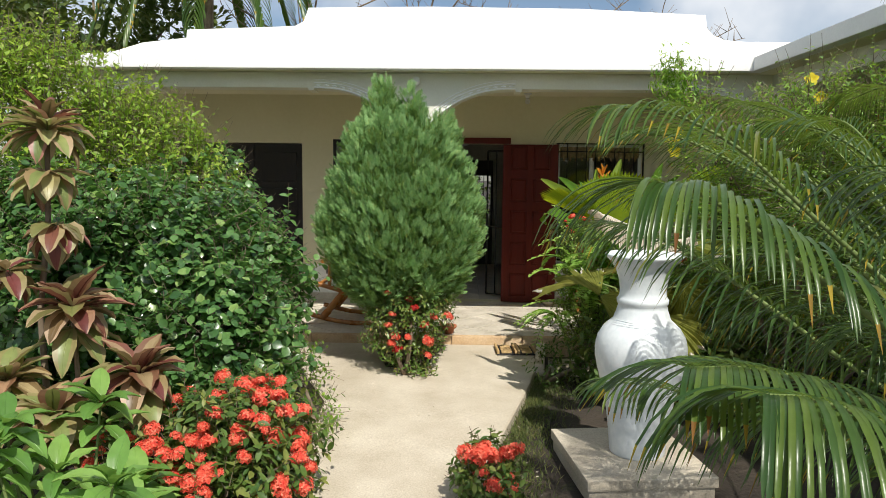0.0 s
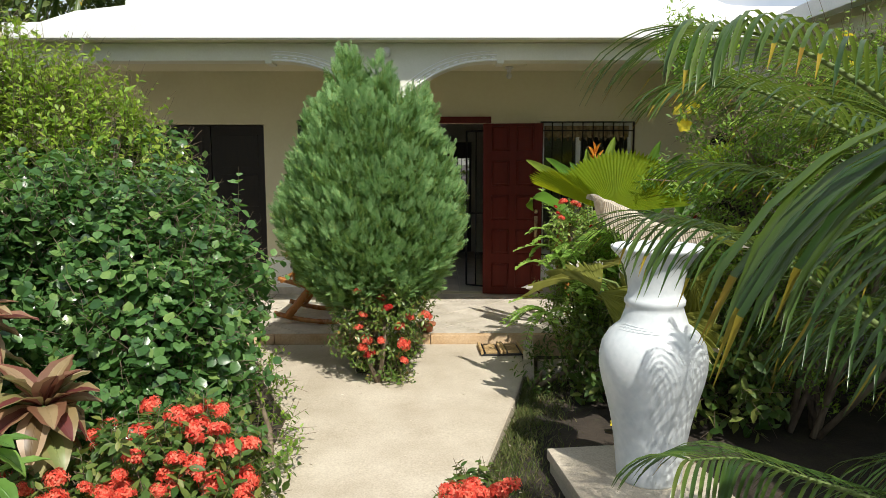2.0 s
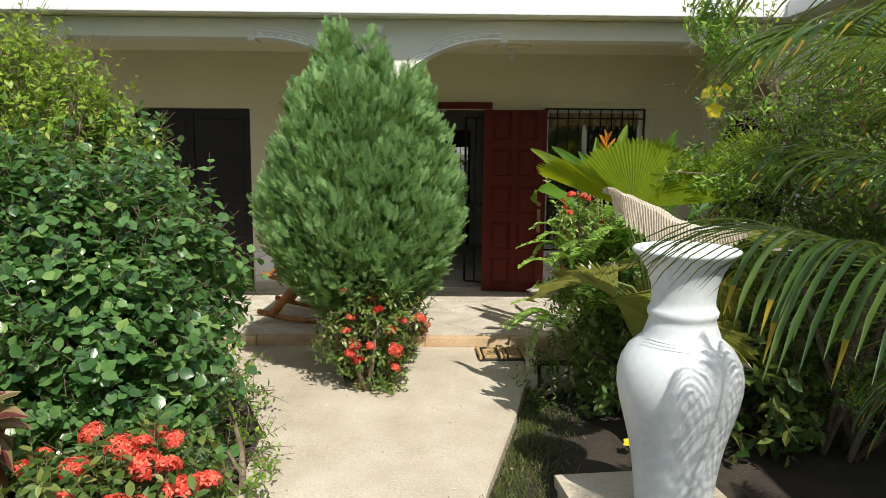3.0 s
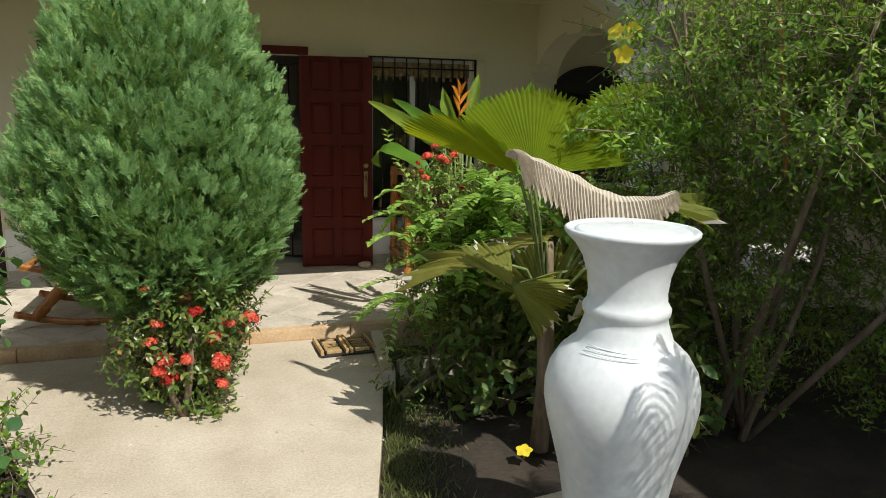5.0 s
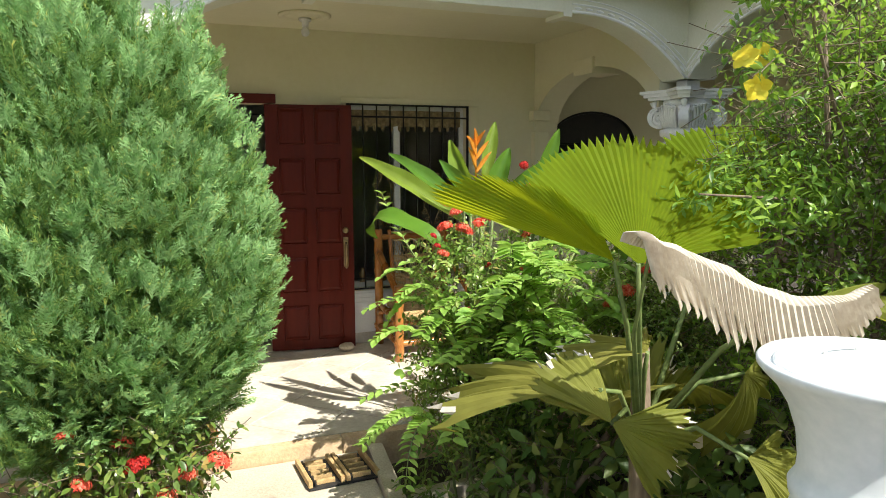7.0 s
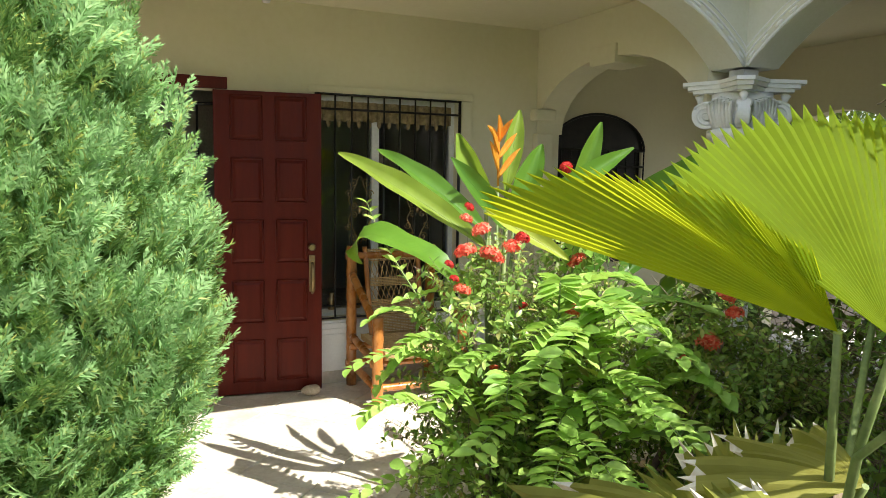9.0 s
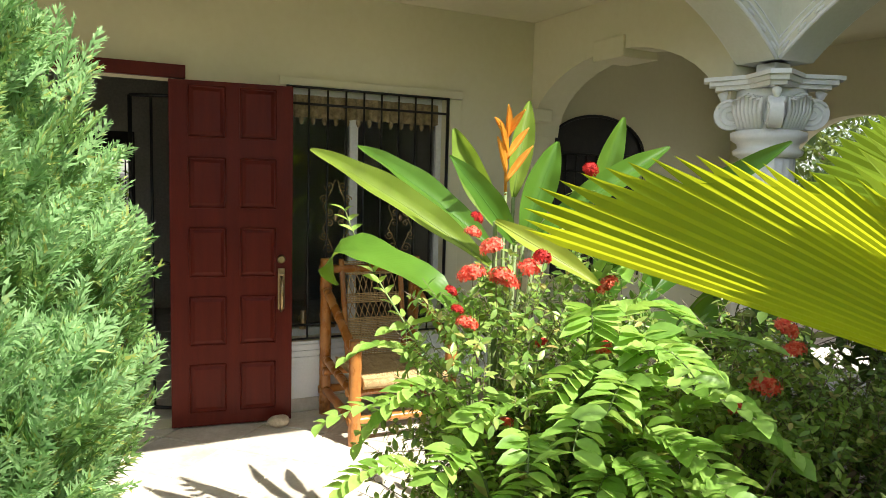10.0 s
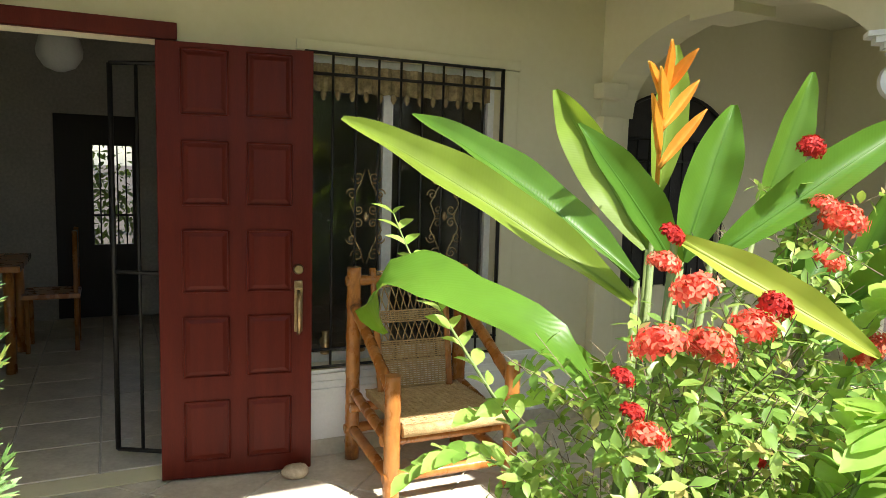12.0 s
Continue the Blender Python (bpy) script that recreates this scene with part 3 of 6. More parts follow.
# low ribbed white panelling under the windows
for x0, x1 in ((0.43, 2.75), (-2.2, -0.76)):
    pn = thing("wainscot", "white ribbed panelling below the window", "wall panel", (x0, WALL, PORCH), kind="structure")
    slab("backing_board", 0, x1 - x0, -0.012, -0.002, 0, 0.46, M["white"], pn)
    for k in range(3):
        slab("rail_strip", 0, x1 - x0, -0.022, -0.0125, 0.34 + k * 0.04, 0.36 + k * 0.04, M["white"], pn)
    slab("plinth_strip", 0, x1 - x0, -0.018, -0.0125, 0.0, 0.09, M["tile"], pn)

# raised plaster band round the window
for nm, x0, x1, z0, z1 in (("trim_top", 1.0, 2.26, 2.215, 2.27), ("trim_side", 2.16, 2.25, 0.66, 2.213)):
    tagged(slab(nm, x0, x1, WALL - 0.02, WALL - 0.002, z0, z1, M["plaster"], bevel=0.008), "raised cream plaster window surround", "trim", kind="structure")

CEIL = 2.80
tagged(slab("ceiling", -6.0, 6.5, 6.90, 9.6, CEIL, CEIL + 0.08, M["plaster"]), "flat cream porch ceiling", "ceiling", kind="structure")
tagged(slab("ceiling_wing", 2.70, 6.5, 0.5, 6.89, CEIL, CEIL + 0.08, M["plaster"]), "flat cream ceiling of the side wing", "ceiling", kind="structure")

rose = thing("ceiling_lamp", "small bare bulb socket on a plaster ceiling rose", "lamp", (0.61, 8.45, CEIL))
part("ceiling_rose", lathe(bmesh.new(), [(0.19, -0.001), (0.19, -0.012), (0.165, -0.022), (0.15, -0.010), (0.10, -0.012), (0.085, -0.024), (0.05, -0.026)], 40), M["plaster"], rose, smooth=True)
part("socket", lathe(bmesh.new(), [(0.045, -0.026), (0.045, -0.045), (0.026, -0.05), (0.024, -0.085)], 20), M["alu"], rose)
part("bulb", lathe(bmesh.new(), [(0.014, -0.085), (0.028, -0.11), (0.03, -0.13), (0.02, -0.15), (0.004, -0.155)], 18), M["alu"], rose, smooth=True)

roof = thing("roof", "white painted concrete roof with stepped parapet", "roof", (0, 6.8, 2.8), kind="structure")
slab("fascia", -3.86, 2.58, -0.02, 0.098, 0.0, 0.13, M["white"], roof, bevel=0.01)
slab("fascia", 2.58, 2.70, -6.3, 0.098, 0.0, 0.13, M["white"], roof, bevel=0.01)
bm = bmesh.new()
out = [(-3.86, 0.0), (-3.86, 0.14), (-3.7, 0.19), (-3.4, 0.28), (-2.95, 0.33), (-2.94, 0.41), (-2.4, 0.43), (-1.85, 0.45), (-1.76, 0.50), (-1.71, 0.63)]
out += [(-0.5, 0.645), (1.0, 0.63), (2.22, 0.575), (2.24, 0.45), (2.30, 0.385), (2.42, 0.335), (2.62, 0.32), (6.4, 0.31), (6.4, 0.0)]
prism(bm, out[::-1], 0.25, Matrix.Translation((0, 0.32, 0.012)))
part("parapet", bm, M["white"], roof)
bm = bmesh.new()
vs = [bm.verts.new(p) for p in ((-3.86, 0.0, 0.131), (2.70, 0.0, 0.131), (2.70, 0.315, 0.30), (-3.86, 0.315, 0.15), (-3.86, 0.0, 0.10), (2.70, 0.0, 0.10), (2.70, 0.315, 0.10), (-3.86, 0.315, 0.10))]
for q in ((0, 1, 2, 3), (4, 7, 6, 5), (0, 4, 5, 1), (1, 5, 6, 2), (2, 6, 7, 3), (3, 7, 4, 0)):
    bm.faces.new([vs[k] for k in q])
part("sloping_eave", bm, M["white"], roof)
slab("roof_deck", -3.86, 6.4, 0.58, 8.6, 0.085, 0.19, M["white"], roof)
slab("wing_deck", 2.705, 6.4, -6.3, 0.315, 0.085, 0.16, M["white"], roof)


def bracket_outline(half=1.0, low=2.28, high=2.64, top=2.797, steps=14):
    o = [(0.0, top), (0.0, low), (0.13, low)]
    for i in range(1, steps + 1):
        u = i / steps
        o.append((0.13 + (half - 0.13) * u, low + (high - low) * (1 - (1 - u) ** 2.4)))
    return o + [(half + 0.001, high - 0.02), (half + 0.06, high - 0.02), (half + 0.06, top)]


def bracket(root, m):
    bm = bmesh.new()
    prism(bm, bracket_outline(), 0.22, m @ Matrix.Translation((0, -0.11, 0)))
    part("arch_bracket", bm, M["shaded_white"], root)
    curve = lambda u: Vector((0.13 + 0.87 * u, 0, 2.28 + 0.36 * (1 - (1 - u) ** 2.4)))
    for off, r in ((0.010, 0.009), (0.055, 0.006), (0.085, 0.004)):
        for side in (-0.112, 0.112):
            pts = []
            for i in range(19):
                u = i / 18
                d = (curve(min(1, u + 0.02)) - curve(max(0, u - 0.02))).normalized()
                pts.append(m @ (curve(u) + Vector((-d.z, 0, d.x)) * off + Vector((0, side, 0))))
            part("moulding", tube(bmesh.new(), pts, r, 6), M["white"], root)
    for side in (-0.112, 0.112):
        for i in range(11):
            u = (i + 0.5) / 11
            d = (curve(min(1, u + 0.02)) - curve(u - 0.02)).normalized()
            p = curve(u) + Vector((-d.z, 0, d.x)) * 0.033 + Vector((0, side, 0))
            part("leaf_relief", tube(bmesh.new(), [m @ (p - d * 0.025), m @ p, m @ (p + d * 0.025)], [0.004, 0.010, 0.003], 6), M["white"], root)


COLS = [-4.25, -0.64, 2.98]
BY = 7.13
beams = thing("porch_beam", "white porch beam with curved moulded arch brackets", "beam", kind="structure")
for a, b in ((-3.19, -1.70), (0.42, 1.92)):
    part("beam_body", box(bmesh.new(), a, b, BY - 0.11, BY + 0.11, 2.645, 2.797, 0.004), M["shaded_white"], beams)
for c in COLS:
    if c > -4:
        bracket(beams, Matrix.Translation((c, BY, 0)) @ pose(0, 0, 0, 0, 0, 180))
    if c < 2:
        bracket(beams, Matrix.Translation((c, BY, 0)))
bracket(beams, Matrix.Translation((2.98, BY, 0)) @ pose(0, 0, 0, 0, 0, -90))
part("beam_body", box(bmesh.new(), 2.87, 3.09, 1.0, BY - 1.065, 2.645, 2.797, 0.004), M["shaded_white"], beams)


def cross_arch():
    """An arch from the column back to the wall, in the plane across the porch."""
    o = [(7.245, 2.797), (7.245, 2.0)]
    for i in range(19):
        a = math.pi * (1 - i / 18)
        o.append((8.155 + 0.868 * math.cos(a), 2.0 + 0.485 * math.sin(a)))
    o += [(9.028, 2.0), (9.028, 2.797)]
    bm = bmesh.new()
    prism(bm, o, 0.24, Matrix(((0, -1, 0, 3.07), (1, 0, 0, 0), (0, 0, 1, 0), (0, 0, 0, 1))))
    return bm


arch = thing("cross_arch", "plastered arch spanning the porch with keystone step", "arch", (0, 0, 0), kind="structure")
part("arch_body", cross_arch(), M["plaster"], arch)
slab("keystone", 2.81, 3.09, 8.05, 8.33, 2.43, 2.56, M["plaster"], arch, bevel=0.01)
slab("pilaster", 2.80, 2.95, 8.955, 9.027, PORCH, 2.0, M["plaster"], arch, bevel=0.01)
slab("pilaster_cap", 2.77, 2.95, 8.93, 9.027, 2.10, 2.19, M["plaster"], arch, bevel=0.012)


def column(x, y):
    root = thing("column", "white fluted column with scrolled capital", "column", (x, y, PORCH), "porch columns")
    fl = lambda a, z: 1 - 0.06 * abs(math.sin(a * 10)) ** 0.6
    part("shaft", lathe(bmesh.new(), [(0.15, 0.16), (0.15, 0.3), (0.142, 1.0), (0.13, 1.66)], 120, fl), M["white"], root, smooth=True)
    part("base", lathe(bmesh.new(), [(0.20, 0.0), (0.20, 0.06), (0.185, 0.075), (0.19, 0.1), (0.18, 0.13), (0.16, 0.16)], 40), M["white"], root)
    cap = part("capital", lathe(bmesh.new(), [(0.128, 1.66), (0.158, 1.675), (0.165, 1.695), (0.14, 1.71), (0.145, 1.73), (0.175, 1.75), (0.178, 1.785), (0.135, 1.80), (0.13, 1.87), (0.16, 1.95), (0.16, 1.99)], 40), M["white"], root)
    Z = Vector((0, 0, 1))
    for k in range(4):
        a = math.radians(45 + 90 * k)
        d, s = Vector((math.cos(a), math.sin(a), 0)), Vector((-math.sin(a), math.cos(a), 0))
        c = d * 0.185 + Z * 1.875
        bm = bmesh.new()
        r = bmesh.ops.create_cone(bm, cap_ends=True, segments=28, radius1=0.076, radius2=0.076, depth=0.06)
        rot = Matrix((d, Z, s)).transposed().to_4x4()
        bmesh.ops.transform(bm, matrix=Matrix.Translation(c) @ rot, verts=r["verts"])
        for side in (-0.031, 0.031):
            pts = [c + s * side + (d * math.cos(t) + Z * math.sin(t)) * (0.073 * (1 - t / 17)) for t in np.linspace(0.5, 14.5, 44)]
            tube(bm, pts, [0.0085 * (1 - 0.4 * i / 43) for i in range(44)], 6)
        part("volute", bm, M["white"], cap)
        part("egg", tube(bmesh.new(), [d * 0.20 + Z * 1.99, d * 0.225 + Z * 1.97, d * 0.215 + Z * 1.93], [0.012, 0.026, 0.008], 8), M["white"], cap)
        b = math.radians(90 * k)
        e, sd = Vector((math.cos(b), math.sin(b), 0)), Vector((-math.sin(b), math.cos(b), 0))
        bm = bmesh.new()
        for w in range(-3, 4):
            q = sd * w * 0.020
            tube(bm, [e * 0.135 + q + Z * 1.80, e * 0.165 + q * 1.15 + Z * 1.88, e * 0.168 + q * 1.3 + Z * (1.965 - abs(w) * 0.008), e * 0.20 + q * 1.2 + Z * (1.955 - abs(w) * 0.01)], [0.011, 0.013, 0.012, 0.007], 6)
        part("acanthus_leaf", bm, M["white"], cap)
    bm = bmesh.new()
    for z0, z1, h in ((1.992, 2.012, 0.215), (2.012, 2.035, 0.24), (2.035, 2.055, 0.262)):
        o = []
        for k in range(4):
            a = math.radians(45 + 90 * k)
            for da in (-0.14, 0.14):
                o.append((h * 1.22 * math.cos(a + da), h * 1.22 * math.sin(a + da)))
            m = math.radians(90 + 90 * k)
            o.append((h * 0.70 * math.cos(m), h * 0.70 * math.sin(m)))
        lo, hi = [bm.verts.new((*p, z0)) for p in o], [bm.verts.new((*p, z1)) for p in o]
        bm.faces.new(lo[::-1])
        bm.faces.new(hi)
        for k in range(12):
            bm.faces.new((lo[k], lo[(k + 1) % 12], hi[(k + 1) % 12], hi[k]))
    part("abacus", bm, M["white"], cap)
    part("pendant_block", box(bmesh.new(), -0.055, 0.055, -0.055, 0.055, 2.056, 2.125, 0.008), M["white"], cap)
    return root


col = column(COLS[2], BY)
for c in COLS[:2]:
    copy_thing(col, pose(c, BY, PORCH))
far_col = copy_thing(col, pose(7.2, 11.6, PORCH))

# ---- room behind the door ----
tagged(slab("room_floor", -4.5, 2.9, WALL + 0.161, 13.0, 0.0, PORCH - 0.006, M["grout"]), "grey tiled room floor", "floor", kind="structure")
room_floor = bpy.data.objects["room_floor"]
tm = None
for i in range(11):
    for j in range(9):
        x, y = -2.0 + 0.42 * i, 9.2 + 0.42 * j
        if tm is None:
            ob = part("floor_tile", tile_mesh([(0, 0), (0.42, 0), (0.42, 0.42), (0, 0.42)], 0), M["tile"], room_floor)
            tm = ob.data
        else:
            ob = lay("floor_tile", tm, None, room_floor)
        ob.location = (x, y, PORCH)
bm_w = wall_with_holes("wall_room_back", -4.5, 2.9, 0.0, 2.85, 13.0, 13.15, [(-0.28, 0.42, PORCH, 2.08)], M["dark_room"], "dim grey back wall of the room")
for nm, x0, x1 in (("wall_room_west", -4.62, -4.501), ("wall_room_east", 2.901, 3.02)):
    tagged(slab(nm, x0, x1, WALL + 0.161 if x0 < 0 else 9.47, 13.15, 0, 2.85, M["dark_room"]), "dim grey room wall", "wall", kind="structure")
tagged(slab("ceiling_room", -4.62, 3.02, WALL + 0.161, 13.15, 2.86, 2.9, M["dark_room"]), "dim room ceiling", "ceiling", kind="structure")
bd = thing("back_door", "dark wooden back door with barred window", "door", (0.07, 13.05, PORCH))
bmd = bmesh.new()
for x0, x1, z0, z1 in ((-0.349, -0.03, 0, 1.92), (-0.03, 0.31, 0, 0.70), (-0.03, 0.31, 1.64, 1.92), (0.31, 0.349, 0, 1.92)):
    box(bmd, x0, x1, -0.03, 0.02, z0, z1)
part("door_leaf", bmd, M["shaded_dark_wood"], bd)
for k in range(4):
    part("bar", tube(bmesh.new(), [(0.03 + k * 0.075, 0, 0.70), (0.03 + k * 0.075, 0, 1.64)], 0.007, 6), M["iron"], bd)
part("bar", tube(bmesh.new(), [(-0.03, 0, 0.98), (0.31, 0, 0.98)], 0.01, 6), M["iron"], bd)
pl = thing("pendant_lamp", "round white paper pendant lamp", "lamp", (-0.12, 11.3, 2.42))
part("shade", lathe(bmesh.new(), [(0.03, -0.15), (0.10, -0.12), (0.145, -0.05), (0.15, 0.0), (0.13, 0.08), (0.08, 0.13), (0.03, 0.15)], 28), M["white"], pl, smooth=True)
part("cord", tube(bmesh.new(), [(0, 0, 0.15), (0, 0, 0.43)], 0.004, 6), M["iron"], pl)
tb = thing("dining_table", "brown wooden dining table in the room", "table", (-0.85, 11.5, PORCH))
slab("tabletop", -0.5, 0.46, -0.4, 0.4, 0.72, 0.765, M["bamboo"], tb, bevel=0.01)
for x in (-0.42, 0.38):
    for y in (-0.32, 0.32):
        part("leg", tube(bmesh.new(), [(x, y, 0), (x, y, 0.72)], 0.035, 8), M["bamboo"], tb)
dc = thing("dining_chair", "dark wooden dining chair beside the table", "chair", (-0.25, 11.9, PORCH))
slab("seat", -0.2, 0.2, -0.2, 0.2, 0.42, 0.46, M["bamboo"], dc, bevel=0.01)
for x in (-0.17, 0.17):
    for y in (-0.17, 0.17):
        part("leg", tube(bmesh.new(), [(x, y, 0), (x, y, 0.42 if x < 0 else 0.95)], 0.018, 7), M["bamboo"], dc)
slab("backrest", 0.155, 0.185, -0.15, 0.15, 0.62, 0.93, M["shaded_dark_wood"], dc)

# ---- front door ----
DX, DY, DW, DH = 0.368, 8.99, 0.69, 2.02
lint = thing("door_frame", "oxblood painted timber door frame", "door frame", (0, WALL, PORCH), kind="structure")
slab("head", -0.75, 0.46, -0.045, 0.10, 2.04, 2.115, M["red_door"], lint, bevel=0.006)
slab("jamb", 0.422, 0.46, 0.0, 0.16, 0.0, 2.038, M["red_door"], lint, bevel=0.004)
door = thing("front_door", "open oxblood ten-panel wooden door held by a stone", "door", (DX, DY, PORCH + 0.012), turn=-8.0)


def panel_door(w, h):
    bm = bmesh.new()
    box(bm, 0, w, -0.02, 0.02, 0, h, 0.004)
    return bm


part("leaf", panel_door(DW, DH), M["red_door"], door)
pw, ph, gx = 0.20, 0.285, 0.085
for c in range(2):
    for r in range(5):
        x0 = 0.105 + c * (pw + gx)
        z0 = 0.085 + r * 0.405
        bm = bmesh.new()
        lo, hi = -0.0205, -0.0265
        for (a, b, z, q) in ((x0, z0, x0 + pw, z0 + ph),):
            x1, z1 = z, q
            for (ax, az, bx, bz) in ((x0, z0, x1, z0), (x1, z0, x1, z1), (x1, z1, x0, z1), (x0, z1, x0, z0)):
                tube(bm, [(ax, lo - 0.002, az), (bx, lo - 0.002, bz)], 0.0055, 6)
            i = 0.028
            v0 = [bm.verts.new(p) for p in ((x0 + 0.012, lo, z0 + 0.012), (x1 - 0.012, lo, z0 + 0.012), (x1 - 0.012, lo, z1 - 0.012), (x0 + 0.012, lo, z1 - 0.012))]
            v1 = [bm.verts.new(p) for p in ((x0 + i, hi, z0 + i), (x1 - i, hi, z0 + i), (x1 - i, hi, z1 - i), (x0 + i, hi, z1 - i))]
            for k in range(4):
                bm.faces.new((v0[k], v0[(k + 1) % 4], v1[(k + 1) % 4], v1[k]))
            bm.faces.new(v1)
        part("raised_panel", bm, M["red_door"], door)
hd = part("handle_plate", box(bmesh.new(), DW - 0.085, DW - 0.045, -0.03, -0.0205, 0.69, 0.94, 0.006), M["brass"], door, "dark aged brass handle plate")
part("grip", tube(bmesh.new(), [(DW - 0.065, -0.03, 0.89), (DW - 0.065, -0.075, 0.87), (DW - 0.065, -0.08, 0.78), (DW - 0.065, -0.06, 0.70), (DW - 0.065, -0.03, 0.68)], [0.009, 0.01, 0.012, 0.01, 0.008], 8), M["brass"], hd)
part("thumb_latch", box(bmesh.new(), DW - 0.08, DW - 0.05, -0.06, -0.03, 0.90, 0.91, 0.003), M["brass"], hd)
bm = bmesh.new()
r = bmesh.ops.create_cone(bm, cap_ends=True, segments=24, radius1=0.026, radius2=0.02, depth=0.02)
bmesh.ops.transform(bm, matrix=pose(DW - 0.065, -0.031, 0.995, 90), verts=r["verts"])
part("lock_cylinder", bm, M["brass"], door, "brass lock cylinder")
st = thing("door_stone", "smooth beige stone holding the door open", "stone", (0.955, 8.80, PORCH))
bm = bmesh.new()
bmesh.ops.create_icosphere(bm, subdivisions=3, radius=1.0)
for v in bm.verts:
    k = 1 + 0.12 * noise.noise(v.co * 1.6)
    v.co = Vector((v.co.x * 0.068 * k, v.co.y * 0.05 * k, 0.036 + v.co.z * 0.037 * k))
part("stone_body", bm, M["stone"], st, smooth=True)
hook = thing("wall_hook", "small brass wall hook beside the door", "hook", (1.06, WALL - 0.03, 2.19))
slab("hook_plate", -0.02, 0.02, 0.012, 0.027, -0.05, 0.03, M["brass"], hook)
part("hook_arm", tube(bmesh.new(), [(0, 0.012, -0.03), (0, -0.02, -0.05), (0, -0.025, -0.02)], 0.006, 6), M["brass"], hook)

# ---- gate of bars standing open in the doorway ----
gate = thing("metal_gate", "black iron bar gate standing ajar", "gate", (0.41, 9.2, PORCH + 0.03), turn=150)
for x in (0.0, 0.13, 0.26):
    part("upright", tube(bmesh.new(), [(x, 0, 0.03), (x, 0, 1.93)], 0.009 if x < 0.2 else 0.013, 6), M["iron"], gate)
for z in (0.03, 0.93, 1.93):
    part("crossbar", tube(bmesh.new(), [(0, 0, z), (0.26, 0, z)], 0.011, 6), M["iron"], gate)


def scroll(c, s, m, r=0.036):
    """One iron volute: a spiral that unrolls into a short tail."""
    pts = []
    for t in np.linspace(0, 1, 22):
        a = 9.0 * (1 - t)
        pts.append((c[0] + s * r * (0.16 + 0.84 * t) * math.cos(a), 0, c[1] + m * r * (0.16 + 0.84 * t) * math.sin(a)))
    return pts


# ---- window with grille ----
win = thing("window_1", "white framed window behind a black iron grille", "window", (1.06, WALL, 0.64), kind="structure")
W_, H_ = 1.08, 1.57
for nm, x0, x1, z0, z1 in (("window_frame", 0.0, 0.04, 0, H_), ("window_frame", W_ - 0.04, W_, 0, H_), ("window_frame", 0.04, W_ - 0.04, H_ - 0.04, H_), ("window_sill", 0.04, W_ - 0.04, 0, 0.05), ("mullion", 0.42, 0.475, 0.051, H_ - 0.041)):
    slab(nm, x0, x1, 0.06, 0.11, z0, z1, M["alu"], win)
for x0, x1 in ((0.041, 0.419), (0.476, W_ - 0.041)):
    pane = slab("pane", x0, x1, 0.084, 0.088, 0.051, H_ - 0.041, M["glass"], win, bevel=0)
    pane.visible_shadow = False
gr = thing("window_grille", "black iron window grille with scrollwork", "grille", (1.06, WALL - 0.03, 0.64))
for z in (0.0, 0.09, 1.47, H_):
    part("rail", tube(bmesh.new(), [(-0.02, 0, z), (W_ + 0.01, 0, z)], 0.008, 6), M["iron"], gr)
for x in np.arange(0.0, W_ + 0.02, 0.12):
    part("bar", tube(bmesh.new(), [(x, 0, 0), (x, 0, H_)], 0.0065 if 0 < x < 1.05 else 0.011, 6), M["iron"], gr)
for cx in (0.30, 0.745):
    for sx in (-1, 1):
        for zc, m, off, r in ((0.57, 1, 0.045, 0.034), (0.655, -1, 0.075, 0.030), (0.735, 1, 0.040, 0.028), (0.805, -1, 0.040, 0.028), (0.885, 1, 0.075, 0.030), (0.97, -1, 0.045, 0.034)):
            part("scroll", tube(bmesh.new(), scroll((cx + sx * off, zc), sx, m, r), 0.0042, 5), M["brass"], gr)
        part("scroll_stem", tube(bmesh.new(), [(cx + sx * 0.008, 0, 0.53), (cx + sx * 0.03, 0, 0.60), (cx + sx * 0.085, 0, 0.70), (cx + sx * 0.055, 0, 0.77), (cx + sx * 0.085, 0, 0.84), (cx + sx * 0.03, 0, 0.94), (cx + sx * 0.008, 0, 1.01)], 0.0042, 5), M["brass"], gr)
    part("scroll_knot", tube(bmesh.new(), [(cx, 0, 0.745), (cx, 0, 0.77), (cx, 0, 0.795)], [0.006, 0.018, 0.006], 8), M["brass"], gr)
val = thing("valance", "brown patterned window valance with scalloped tassels", "curtain", (1.1, WALL + 0.035, 2.06))
bm = bmesh.new()
n = 60
g = [[bm.verts.new((i / n * 1.0, 0.012 * math.sin(i * 1.3), z * (0.7 + 0.3 * abs(math.sin(i * 0.52))) if z < 0 else z)) for i in range(n + 1)] for z in (0.11, 0.05, -0.01, -0.03)]
for a, b in zip(g, g[1:]):
    for i in range(n):
        bm.faces.new((a[i], a[i + 1], b[i + 1], b[i]))
cl = part("cloth", bm, M["curtain"], val)
cl.modifiers.new("thickness", "SOLIDIFY").thickness = 0.004
for k in range(13):
    part("tassel", lathe(bmesh.new(), [(0.005, 0), (0.013, -0.01), (0.016, -0.03), (0.011, -0.045), (0.004, -0.055)], 10, at=(0.05 + k * 0.075, 0.0, -0.015)), M["curtain"], val)
for x in (1.17, 1.36):
    so = thing("sill_ornament", "small brass urn on the window sill", "ornament", (x, WALL + 0.03, 0.692), "sill ornaments")
    part("urn", lathe(bmesh.new(), [(0.025, 0), (0.028, 0.012), (0.012, 0.02), (0.03, 0.05), (0.033, 0.075), (0.015, 0.095), (0.022, 0.12)], 16), M["brass"], so, smooth=True)

